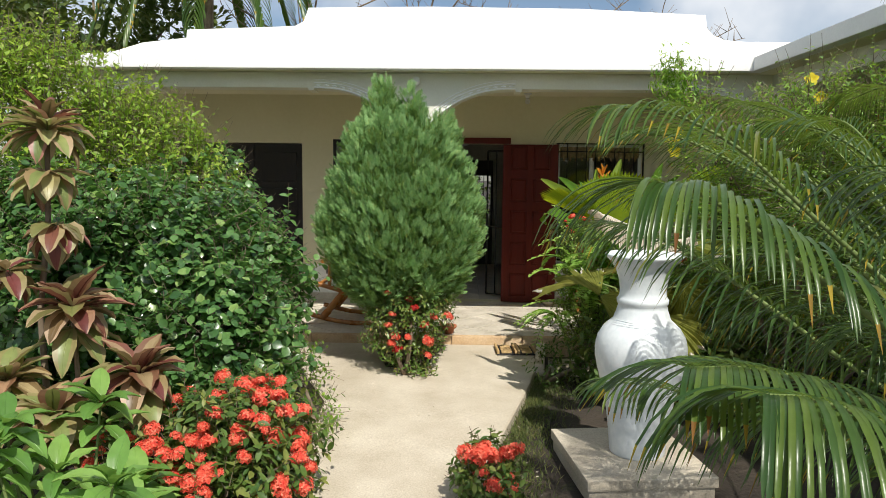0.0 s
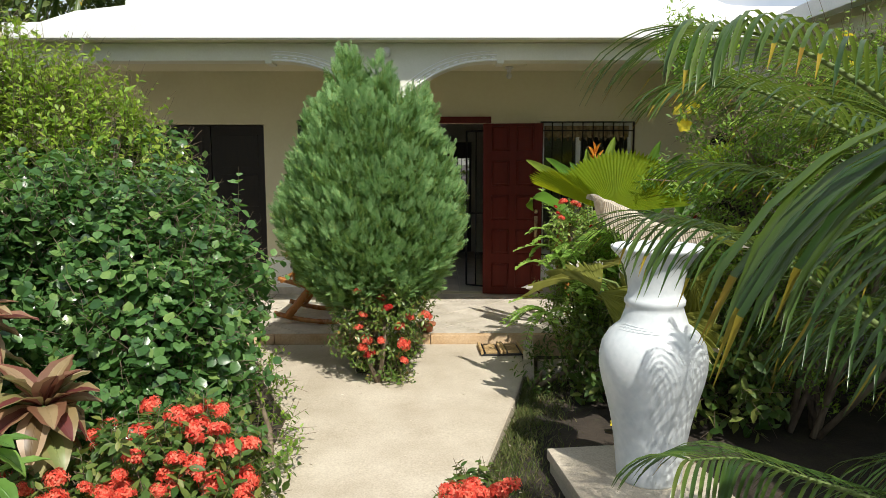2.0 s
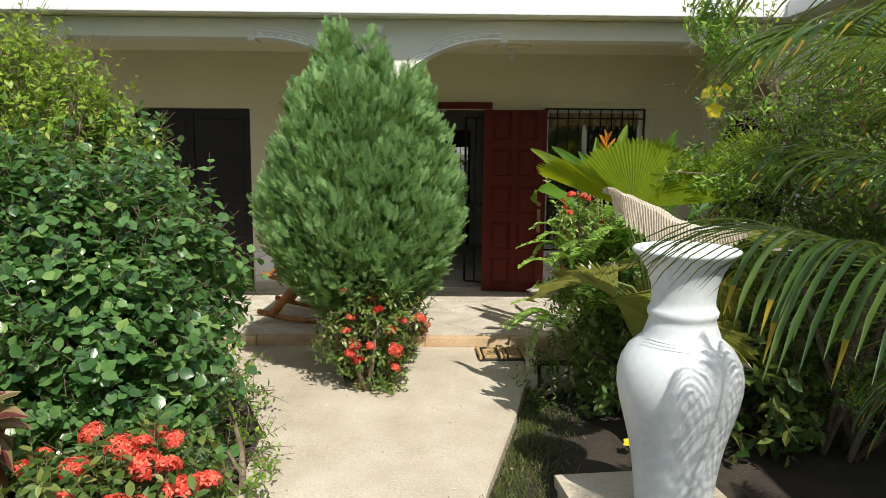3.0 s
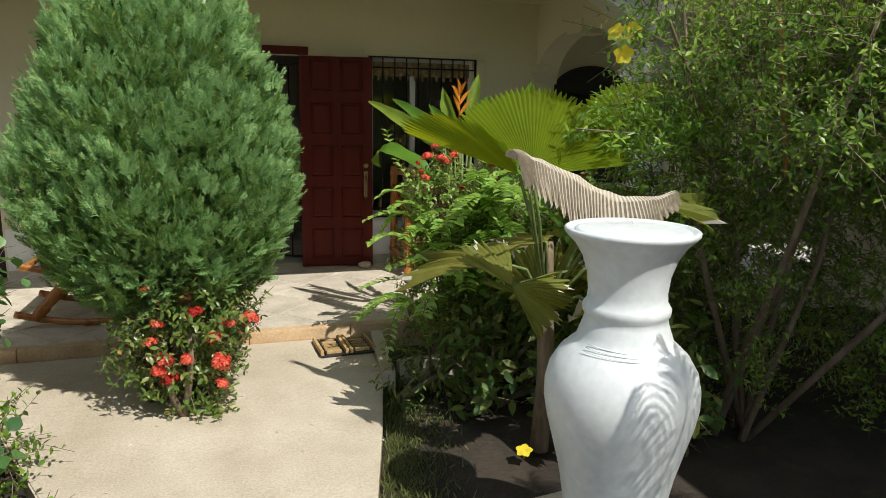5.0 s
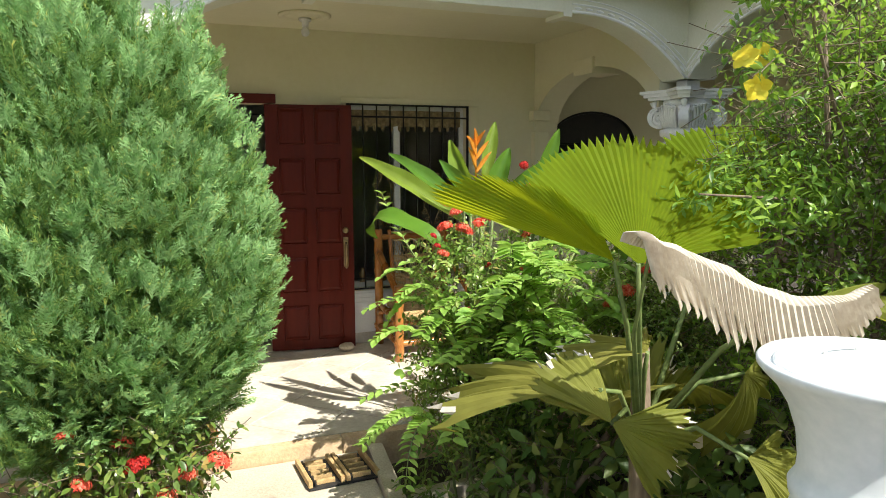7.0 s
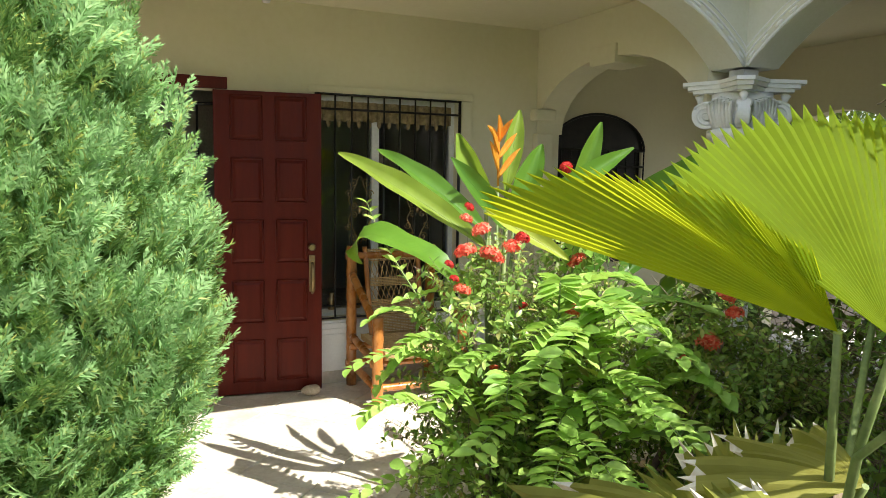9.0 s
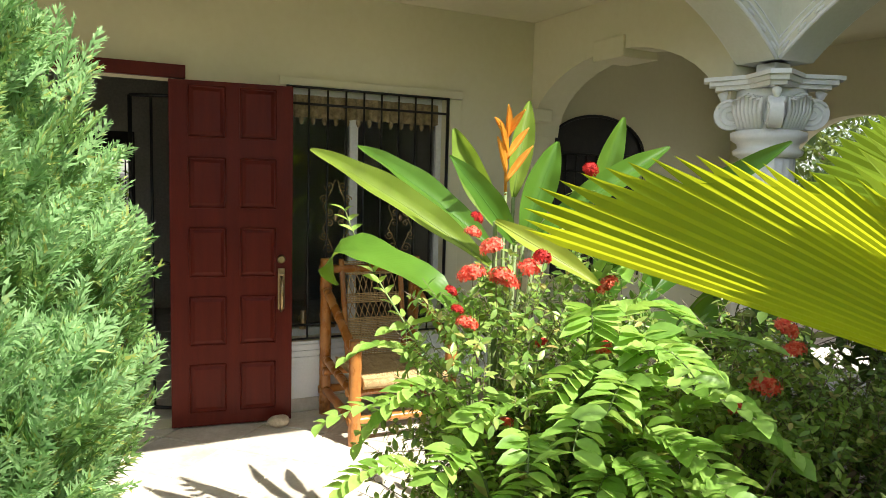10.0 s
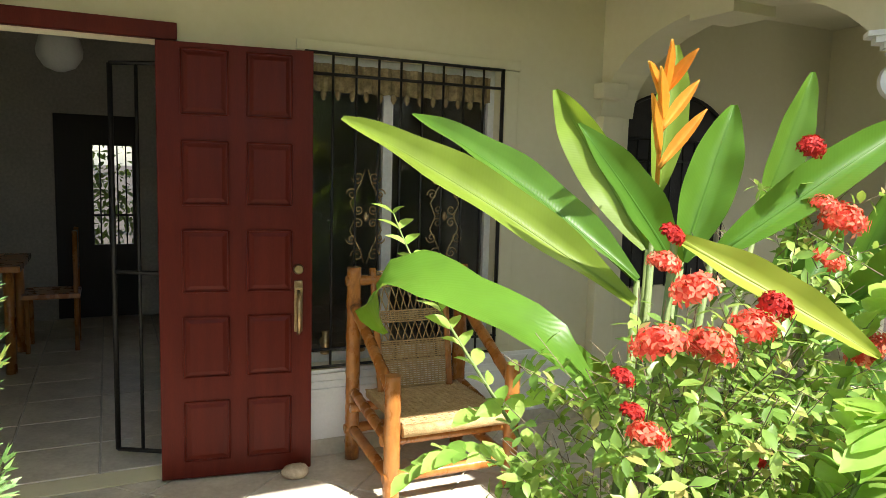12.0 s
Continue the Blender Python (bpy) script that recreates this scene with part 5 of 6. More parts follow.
UP = [((-3.1, 5.9, 1.6), (0.62, 0.7, 0.85)), ((-3.8, 5.6, 1.75), (0.75, 0.8, 0.95)), ((-2.65, 5.9, 1.75), (0.42, 0.5, 0.45)), ((-3.5, 5.7, 2.3), (0.40, 0.45, 0.5)), ((-3.05, 5.8, 2.08), (0.36, 0.4, 0.4)), ((-3.95, 5.5, 2.4), (0.5, 0.5, 0.5)), ((-4.3, 5.0, 1.6), (0.8, 0.9, 1.0))]
shrub("golden_shrub", "tall shrub with yellow-green small leaves", "shrub", UP, 3700, SMALL, 0.056, 12, 0.32, M["light_leaf"], 9, trunks=6, shell=0.62, up=1.1, spread=0.6)
shrub("round_leaf_bush", "tall open bush with glossy dark leaves", "bush", [((-2.5, 6.3, 1.55), (0.40, 0.4, 0.45)), ((-2.9, 5.7, 1.2), (0.6, 0.5, 0.6)), ((-3.4, 5.0, 0.9), (0.7, 0.7, 0.9))], 1200, ROUND, 0.066, 7, 0.2, M["glossy"], 10, trunks=5, shell=0.6)


def big_leaf(length, width, fold, droop, wave=0.0, steps=10, seed=0):
    """A single large leaf blade with midrib, drooping along its length, as a bmesh along +y."""
    rng = random.Random(seed)
    bm = bmesh.new()
    rows = []
    for i in range(steps + 1):
        t = i / steps
        w = width / 2 * max(0.03, math.sin(math.pi * min(0.985, 0.04 + t * 0.95)) ** 0.75)
        y, z = length * t * (1 - 0.25 * droop * t), -length * droop * t * t * 0.55
        row = []
        for s in (-1, -0.5, 0, 0.5, 1):
            row.append(bm.verts.new((w * s, y, z + fold * w * abs(s) + wave * width * math.sin(t * 19 + s * 2 + seed) * abs(s))))
        rows.append(row)
    for a, b in zip(rows, rows[1:]):
        for k in range(4):
            bm.faces.new((a[k], a[k + 1], b[k + 1], b[k])).smooth = True
    tube(bm, [(0, length * i / 8 * (1 - 0.25 * droop * i / 8), -length * droop * (i / 8) ** 2 * 0.55 - 0.001) for i in range(9)], [0.004 * (1.2 - i / 8) + 0.001 for i in range(9)], 5)
    return bm


def aim(at, axis, face=(0, 0, 1)):
    y = Vector(axis).normalized()
    x = y.cross(Vector(face)).normalized()
    z = x.cross(y)
    return Matrix.Translation(at) @ Matrix((x, y, z)).transposed().to_4x4()


def rosette(root, at, count, length, width, mat_name, seed, tilt=(0.1, 1.0), name="leaf", margin=None):
    rng = random.Random(seed)
    for k in range(count):
        a = k * 2.4 + rng.uniform(-0.3, 0.3)
        e = tilt[0] + (tilt[1] - tilt[0]) * k / max(1, count - 1)
        d = Vector((math.cos(a) * math.cos(e), math.sin(a) * math.cos(e), math.sin(e)))
        ln = length * rng.uniform(0.8, 1.15)
        ob = part(name, big_leaf(ln, width * rng.uniform(0.9, 1.2), 0.35, rng.uniform(0.35, 0.9), 0.05, 8, seed + k), M[mat_name], root)
        if margin:
            ob.data.materials.append(M[margin])
            for i, f in enumerate(ob.data.polygons):
                if i < 32 and i % 4 in (0, 3):
                    f.material_index = 1
        ob.matrix_basis = aim(Vector(at) + d * 0.02, d)


cord = thing("cordyline", "tall cordyline with green and red leaf heads", "plant", (-2.5, 3.7, 0), "cordylines")
part("stem", tube(bmesh.new(), [(0, 0, 0), (0.03, 0, 0.5), (0.0, 0.02, 1.0), (0.08, 0, 1.5), (0.10, 0, 2.0)], [0.022, 0.019, 0.017, 0.015, 0.012], 8), M["bark"], cord)
rosette(cord, (0.10, 0, 2.0), 26, 0.26, 0.105, "cord_green", 20, (-0.5, 0.9), margin="cord_edge")
rosette(cord, (0.10, 0, 2.04), 9, 0.20, 0.06, "cord_red", 44, (0.5, 1.3))
rosette(cord, (0.12, -0.05, 1.78), 18, 0.21, 0.105, "cord_green", 50, (-0.9, 0.2), margin="cord_edge")
rosette(cord, (0.16, -0.05, 1.50), 16, 0.22, 0.11, "cord_red", 80, (-1.0, 0.1), margin="cord_edge")
rosette(cord, (-0.1, -0.1, 1.25), 12, 0.22, 0.11, "cord_red", 95, (-0.8, 0.6), margin="cord_edge")
for (x, y, z, n, ln, mt, sd) in ((-2.25, 3.6, 1.05, 13, 0.30, "cord_red", 120), (-1.85, 3.5, 0.72, 13, 0.27, "cord_red", 140), (-2.5, 3.4, 0.70, 13, 0.28, "cord_green", 160), (-2.2, 3.3, 0.55, 11, 0.28, "cord_green", 180), (-2.7, 3.2, 0.55, 11, 0.28, "cord_red", 200)):
    c = thing("cordyline", "cordyline rosette with pink edged leaves", "plant", (x, y, 0), "cordylines")
    part("stem", tube(bmesh.new(), [(0, 0, 0), (0.02, 0, z / 2), (0, 0, z)], [0.017, 0.015, 0.012], 8), M["bark"], c)
    rosette(c, (0, 0, z), n + 9, ln * 0.95, 0.125, mt, sd, (-0.35, 1.2), margin="cord_edge")
    rosette(c, (0, 0, z - 0.1), 7, ln * 0.9, 0.12, "cord_green", sd + 7, (-0.6, 0.1), margin="cord_edge")

bl = thing("broad_leaf_shrub", "low shrub with broad light green leaves", "shrub", (-1.85, 2.75, 0))
rb = random.Random(31)
for k in range(15):
    x, y = rb.uniform(-0.45, 0.40), rb.uniform(-0.35, 0.35)
    z = 0.50 + rb.uniform(-0.15, 0.28) - 0.15 * abs(x)
    part("stem", tube(bmesh.new(), [(x * 0.4, y * 0.4, 0), (x * 0.8, y * 0.8, z * 0.6), (x, y, z)], [0.010, 0.008, 0.005], 6), M["stem"], bl)
    rosette(bl, (x, y, z), 8, 0.21, 0.078, "broad_leaf", 300 + 10 * k, (-0.1, 1.1))
    rosette(bl, (x, y, z - 0.10), 5, 0.20, 0.075, "broad_leaf", 500 + 10 * k, (-0.3, 0.5))


def allamanda_flower(root, p, face):
    bm = bmesh.new()
    for k in range(5):
        a = k * 1.2566
        lf = leaf_shape(0.95, 4, 0.05, 0.2, 0.5)
        vs = [bm.verts.new(v) for v in (Vector((x, y * 1.0, z)) * 0.042 for x, y, z in lf[0])]
        bmesh.ops.transform(bm, matrix=pose(0, 0, 0, 0, 0, math.degrees(a)) @ pose(0, 0.004, 0, 20), verts=vs)
        for q in lf[1]:
            bm.faces.new([vs[i] for i in q])
    tube(bm, [(0, 0, -0.05), (0, 0, -0.02), (0, 0, 0.004)], [0.004, 0.010, 0.012], 8)
    ob = part("yellow_flower", bm, M["yellow"], root, "yellow trumpet flower")
    inv = root.matrix_basis.inverted()
    ob.matrix_basis = inv @ look(p, Vector(p) - Vector(face))


AL = [((2.25, 5.05, 1.70), (0.62, 0.5, 0.55)), ((2.9, 4.8, 1.75), (0.8, 0.6, 0.65)), ((2.12, 4.88, 1.90), (0.36, 0.32, 0.42)), ((2.6, 5.0, 2.0), (0.6, 0.5, 0.45)), ((1.9, 5.15, 1.40), (0.4, 0.35, 0.45)), ((1.55, 4.88, 2.1), (0.24, 0.2, 0.3)), ((2.0, 4.3, 1.95), (0.35, 0.35, 0.5)), ((3.4, 4.2, 1.75), (0.7, 0.8, 0.75)), ((2.55, 4.0, 2.05), (0.45, 0.5, 0.5)), ((2.45, 5.45, 0.75), (0.6, 0.35, 0.75)), ((3.3, 4.9, 0.85), (0.6, 0.6, 0.85)), ((2.15, 4.75, 0.85), (0.12, 0.12, 0.5))]
al = shrub("allamanda_bush", "large leafy allamanda bush with yellow trumpet flowers", "bush", AL, 5600, leaf_shape(0.42, 2, 0.12, 0.2, 0.8), 0.038, 13, 0.22, M["mid_leaf"], 12, trunks=8, shell=0.60, up=0.35)
for c, s, st in (((1.42, 4.85, 1.64), (0.36, 0.14, 0.10), [(0.55, 0.1, 1.5), (0.1, 0, 1.62), (-0.36, -0.05, 1.65)]), ((1.28, 4.8, 2.42), (0.11, 0.1, 0.22), [(0.57, 0.1, 1.6), (0.22, 0, 2.1), (-0.02, -0.05, 2.60)])):
    al2 = shrub("allamanda_branch", "long leafy allamanda branch reaching over the palm", "branch", [(c, s)], 85, NARROW, 0.042, 11, 0.14, M["mid_leaf"], 13, "allamanda branches", trunks=0, shell=0.2)
    part("stem", tube(bmesh.new(), st, [0.008, 0.006, 0.003], 6), M["bark"], al2)
for p, f in (((1.36, 4.88, 2.07), (-0.6, -1, 0.3)), ((1.27, 4.86, 2.06), (-1, -0.4, 0.5)), ((1.30, 4.84, 1.97), (-0.5, -1, -0.2)), ((2.06, 4.55, 2.42), (-0.5, -1, 0.2)), ((2.1, 4.5, 2.3), (-0.3, -1, 0))):
    allamanda_flower(al, p, f)
part("stem", tube(bmesh.new(), [(-0.2, -0.42, 1.45), (-0.27, -0.42, 1.85), (-0.32, -0.40, 2.2)], 0.009, 7), M["bamboo"], al, "bare tan stem")
ff = thing("fallen_flower", "yellow flower fallen on the soil", "flower", (1.0, 5.04, 0.0))
allamanda_flower(ff, (1.0, 5.04, 0.045), (-0.2, -0.3, 1))


# ---- fan palm ----


def fan_blade(radius, span, pleats, cone, seed, hang=0.0, tip=0.16, profile=(1.0, 0.0, 0.0), ragged=0.0):
    """A pleated fan opening towards +y, its hub at the origin; profile shortens one side."""
    rng = random.Random(seed)
    bm = bmesh.new()
    rings = 9
    grid = []
    sag = 0.0
    for k in range(2 * pleats + 1):
        q = k / (2 * pleats)
        a = math.radians(-span / 2 + span * q)
        ridge = 0.5 if k % 2 else -0.5
        if k % 2 == 0:
            sag = 0.75 * sag + ragged * rng.uniform(-0.10, 0.16)
            cut = rng.uniform(0.55, 1.0)
            worn = 1 - ragged * rng.random() ** 2 * 0.45
        col = []
        for i in range(rings + 1):
            t = i / rings
            r = radius * t * min(1.0, profile[0] + profile[1] * q + profile[2] * q * q) * worn * (1 + 0.04 * math.cos(a * 2))
            if i == rings and k % 2 == 0:
                r *= 1 - tip * cut
            flat = 1 - 0.3 * t * t
            z = ridge * radius * t * math.radians(span) / (2 * pleats) * 0.5 * flat - cone * r * r / radius - hang * radius * t ** 2.2 * (0.4 + abs(math.sin(a))) - sag * radius * t ** 2
            z += radius * 0.02 * math.sin(q * 17 + seed) * t
            col.append(bm.verts.new((r * math.sin(a), r * math.cos(a), z)))
        grid.append(col)
    for k, (a, b) in enumerate(zip(grid, grid[1:])):
        for i in range(1, rings):
            f = bm.faces.new((a[i], b[i], b[i + 1], a[i + 1]))
            if ragged and i == rings - 1 and math.sin(k * 0.9 + seed) + math.sin(k * 0.37 + 2 * seed) > 0.5:
                f.material_index = 1
        bm.faces.new((a[0], b[1], a[1]))
    return bm


fp = thing("fan_palm", "fan palm with large pleated yellow-green leaves", "palm", (1.12, 5.12, 0))
part("trunk", tube(bmesh.new(), [(0, 0, 0), (0.02, 0.0, 0.4), (0.0, 0, 0.8), (0.0, 0, 1.1)], [0.05, 0.045, 0.04, 0.025], 9), M["bark"], fp)


def fan_leaf(hub, axis, face, radius, span, cone, mat_name, seed, hang=0.0, label="", pleats=None, profile=(1.0, 0.0, 0.0)):
    inv = fp.matrix_basis.inverted()
    h = inv @ Vector(hub)
    old = mat_name == "fan_old"
    ob = part("fan_leaf", fan_blade(radius, span, pleats or max(12, int(span / 4.0)), cone, seed, hang, 0.20 if old else 0.11, profile, 0.7 if old else 0.0), M[mat_name], fp, label)
    if old:
        ob.data.materials.append(M["dry"])
    ob.matrix_basis = aim(h, axis, face)
    base = Vector((0, 0, 0.75))
    part("petiole", tube(bmesh.new(), [base, base.lerp(h, 0.55) + Vector((0, 0, 0.08)), h], [0.012, 0.009, 0.007], 7), M["stem"], fp)
    return ob


fan_leaf((0.91, 4.88, 1.44), (0.45, 0.42, 0.85), (-0.30, -1.0, 0.72), 0.47, 126, 0.06, "fan", 1, pleats=40)
edge_way = Vector((-0.57, 0.78, 0.25)).normalized()
leaf_face = Vector((0.78, 0.43, 0.45)).normalized()
rise = leaf_face.cross(edge_way).normalized()
rise = rise if rise.z > 0 else -rise
fan_leaf((0.88, 4.96, 1.44), edge_way * math.cos(0.524) + rise * math.sin(0.524), leaf_face, 0.672, 60, 0.02, "fan", 2, label="yellow-green leaf seen against the light", pleats=36, profile=(0.24, 0.44, 0.46))
fan_leaf((1.85, 5.50, 1.55), (0.25, 0.35, 0.55), (-0.5, -0.7, 0.3), 0.5, 150, 0.12, "fan", 3)
fan_leaf((0.83, 4.88, 0.95), (-0.08, 0.14, 0.20), (0.15, -0.75, 0.65), 0.29, 75, 0.10, "fan_old", 4, 0.12, label="torn olive leaf")
fan_leaf((0.83, 4.88, 0.95), (0.20, -0.12, -0.08), (-0.45, -0.75, 0.30), 0.28, 84, 0.10, "fan_old", 5, 0.15, label="torn olive leaf hanging down")
fan_leaf((0.84, 4.96, 1.03), (-0.40, 0.48, 0.06), (-0.30, -0.25, 0.92), 0.60, 48, 0.10, "fan_old", 6, 0.16, label="drooping olive leaf with bleached tip", pleats=13)
fan_leaf((1.05, 5.0, 1.12), (-0.25, 0.75, 0.1), (-0.1, -0.4, 0.9), 0.34, 120, 0.15, "fan_old", 7, 0.12)
fan_leaf((1.25, 5.1, 0.95), (0.2, 0.6, -0.1), (-0.2, -0.4, 0.9), 0.36, 150, 0.15, "fan_old", 17, 0.15)
fan_leaf((1.25, 4.75, 0.82), (0.45, -0.3, -0.15), (-0.2, -0.5, 0.9), 0.32, 120, 0.15, "fan_old", 8, 0.2)
fan_leaf((1.42, 4.95, 1.02), (0.35, 0.05, -0.30), (-0.6, -0.5, 0.6), 0.38, 130, 0.2, "fan_old", 21, 0.25)
fan_leaf((1.22, 5.30, 0.72), (0.05, 0.20, 0.55), (-0.45, -0.85, 0.15), 0.40, 140, 0.1, "fan_old", 22)
fan_leaf((1.22, 4.55, 1.36), (0.75, -0.25, 0.08), (-0.1, -0.3, 0.95), 0.36, 46, 0.1, "fan_old", 9, 0.05)


def dry_fan():
    """A withered leaf: ribbed pleats folded over an arched rib, with pointed free tips."""
    bm = bmesh.new()
    n = 108
    pts = [Vector((-0.43, -0.49, 1.565)), Vector((-0.36, -0.49, 1.535)), Vector((-0.24, -0.51, 1.475)), Vector((-0.12, -0.56, 1.415)), Vector((0.0, -0.63, 1.375)), Vector((0.10, -0.66, 1.385)), Vector((0.20, -0.67, 1.43))]

    def spine(t):
        k = min(5, int(t * 6))
        u = t * 6 - k
        p0, p1, p2, p3 = pts[max(0, k - 1)], pts[k], pts[k + 1], pts[min(6, k + 2)]
        return 0.5 * (2 * p1 + (p2 - p0) * u + (2 * p0 - 5 * p1 + 4 * p2 - p3) * u * u + (3 * p1 - 3 * p2 + p3 - p0) * u ** 3)

    rng = random.Random(2)
    cols = []
    jit = 1.0
    for i in range(n + 1):
        t = i / n
        p = spine(t) - Vector((0, 0, 0.045))
        d = (spine(min(1, t + 0.02)) - spine(max(0, t - 0.02))).normalized()
        out = d.cross(Vector((0, 0, 1))).normalized()
        out = out if out.y < 0 else -out
        if i % 4 == 0:
            jit = rng.uniform(0.75, 1.3)
        r = 0.075 * (0.25 + 0.85 * math.sin(math.pi * min(1, 0.16 + 0.80 * t))) * (1 + 0.06 * math.sin(t * 19))
        ridge = 0.0045 if i % 2 else -0.0045
        tip = (1.0, 1.28, 1.55, 1.28)[i % 4] * jit
        col = []
        for k, (ang, ln) in enumerate(((-70, 0.8), (-30, 1.0), (10, 1.0), (45, 1.0), (75, 1.05), (88, 1.15 + 0.75 * (tip - 1)))):
            a = math.radians(ang)
            col.append(bm.verts.new(p + out * (r * ln * math.sin(a) * 0.8 + ridge * (0.5 + 0.2 * k)) + Vector((0, 0, r * math.cos(a) - (0 if k < 4 else r * (0.45 if k == 4 else 0.85 * tip)))) + d * (0.010 * k - 0.01) + noise.noise_vector(p * 14 + Vector((k * 0.5, i * 0.02, 0))) * 0.012))
        cols.append(col)
    for a, b in zip(cols, cols[1:]):
        for k in range(5):
            bm.faces.new((a[k], b[k], b[k + 1], a[k + 1]))
    return bm


part("withered_leaf", dry_fan(), M["dry"], fp, "withered grey-tan leaf folded over")
part("petiole", tube(bmesh.new(), [(0, 0, 0.75), (-0.15, -0.15, 1.2), (-0.36, -0.49, 1.53)], [0.01, 0.008, 0.006], 6), M["stem"], fp)

# ---- heliconia ----
he = thing("heliconia", "heliconia with broad leaves and orange bracts", "plant", (1.24, 6.84, 0.05))


def blade(tip, root_at, width, face, droop=0.35, seed=0, label=""):
    inv = he.matrix_basis.inverted()
    a, b = inv @ Vector(root_at), inv @ Vector(tip)
    d = b - a
    ob = part("leaf", big_leaf(d.length * (1 + 0.12 * droop), width * 0.86, 0.75, droop, 0.045, 18, seed), M["heli"], he, label)
    lift = d + Vector((0, 0, d.length * droop * 0.5))
    ob.matrix_basis = aim(a, lift, face)
    part("stalk", tube(bmesh.new(), [(0.06 * math.cos(seed), 0.06 * math.sin(seed), 0), a * 0.5 + Vector((0.02, 0, 0)), a], [0.012, 0.011, 0.007], 6), M["stem"], he)
    return ob


blade((0.58, 7.04, 1.77), (1.12, 6.66, 1.40), 0.12, (-0.25, -0.75, 0.6), 0.22, 1)
blade((0.77, 7.08, 1.805), (1.16, 6.70, 1.44), 0.11, (-0.2, -0.7, 0.7), 0.25, 2)
blade((1.16, 7.08, 1.87), (1.22, 6.74, 1.50), 0.12, (-0.8, -0.5, 0.3), 0.12, 3)
blade((0.93, 6.60, 1.74), (1.19, 6.62, 1.47), 0.10, (-0.4, -0.8, 0.5), 0.2, 4)
blade((1.39, 6.87, 1.97), (1.29, 6.80, 1.62), 0.095, (-0.5, -0.9, 0.0), 0.04, 5)
blade((1.39, 6.68, 1.82), (1.26, 6.68, 1.48), 0.125, (-0.6, -0.8, 0.1), 0.08, 6)
blade((1.77, 6.79, 1.93), (1.64, 6.82, 1.55), 0.105, (-0.5, -0.9, 0.0), 0.05, 7)
blade((1.67, 6.41, 1.80), (1.24, 6.58, 1.50), 0.105, (-0.2, -0.75, 0.6), 0.15, 8)


def path_leaf(pts, width, side, seed=0):
    """A leaf blade swept along a bent midrib."""
    bm = bmesh.new()
    n = 18
    q = [Vector(p) for p in pts]
    m = len(q) - 1
    rows = []
    for i in range(n + 1):
        t = i / n * m
        k = min(m - 1, int(t))
        u = t - k
        p0, p1, p2, p3 = q[max(0, k - 1)], q[k], q[k + 1], q[min(m, k + 2)]
        p = 0.5 * (2 * p1 + (p2 - p0) * u + (2 * p0 - 5 * p1 + 4 * p2 - p3) * u * u + (3 * p1 - 3 * p2 + p3 - p0) * u ** 3)
        d = (p2 - p1).normalized()
        s = (Vector(side) - d * d.dot(Vector(side))).normalized()
        nn = s.cross(d)
        w = width / 2 * max(0.04, math.sin(math.pi * min(0.985, 0.03 + i / n * 0.95)) ** 0.65)
        rows.append([bm.verts.new(p + s * w * v + nn * (0.22 * w * abs(v) + 0.01 * math.sin(i * 1.1 + v * 3) * abs(v))) for v in (-1, -0.5, 0, 0.5, 1)])
    for a, b in zip(rows, rows[1:]):
        for k in range(4):
            bm.faces.new((a[k], a[k + 1], b[k + 1], b[k])).smooth = True
    return bm


base_in = he.matrix_basis.inverted()
curl = [base_in @ Vector(p) for p in ((1.02, 6.56, 1.19), (0.90, 6.60, 1.33), (0.78, 6.78, 1.425), (0.70, 6.90, 1.435), (0.665, 6.93, 1.385), (0.68, 6.91, 1.315))]
part("leaf", path_leaf(curl, 0.155, (0.55, 0.72, 0.35)), M["heli"], he, "bent over leaf with curled tip")
part("stalk", tube(bmesh.new(), [(-0.05, -0.05, 0), (-0.25, -0.3, 0.7), curl[0]], [0.012, 0.010, 0.006], 6), M["stem"], he)
ob = blade((1.20, 6.20, 1.39), (0.99, 6.42, 1.56), 0.075, (-0.4, -0.8, 0.5), 0.1, 10, "yellowing leaf")
ob.data.materials[0] = M["heli_yellow"]
blade((1.66, 5.98, 1.80), (1.46, 6.52, 1.36), 0.12, (-0.6, -0.5, 0.6), 0.15, 11)
blade((2.45, 6.9, 1.75), (2.2, 6.95, 1.35), 0.14, (-0.6, -0.8, 0.1), 0.1, 12)
blade((2.4, 6.8, 1.45), (1.9, 6.8, 1.2), 0.16, (-0.2, -0.5, 0.8), 0.4, 13)
blade((2.1, 6.55, 1.15), (1.8, 6.9, 1.0), 0.16, (-0.2, -0.6, 0.8), 0.4, 14)
blade((2.7, 6.6, 1.15), (2.3, 6.9, 0.9), 0.17, (-0.2, -0.6, 0.8), 0.4, 15)
blade((2.35, 6.5, 0.8), (2.1, 6.9, 0.7), 0.17, (-0.2, -0.6, 0.8), 0.4, 16)
blade((1.0, 6.75, 1.3), (1.3, 6.9, 1.05), 0.12, (-0.2, -0.6, 0.8), 0.3, 17)
blade((1.95, 6.75, 1.55), (1.62, 6.8, 1.15), 0.13, (-0.5, -0.8, 0.3), 0.25, 18, "yellowing leaf")
blade((2.05, 6.7, 1.70), (1.95, 6.85, 1.20), 0.11, (-0.6, -0.8, 0.1), 0.08, 19)
blade((1.72, 6.75, 1.62), (1.70, 6.85, 1.10), 0.10, (-0.6, -0.8, 0.1), 0.06, 20)
blade((2.25, 6.6, 1.35), (2.05, 6.8, 0.95), 0.13, (-0.6, -0.7, 0.3), 0.2, 21)
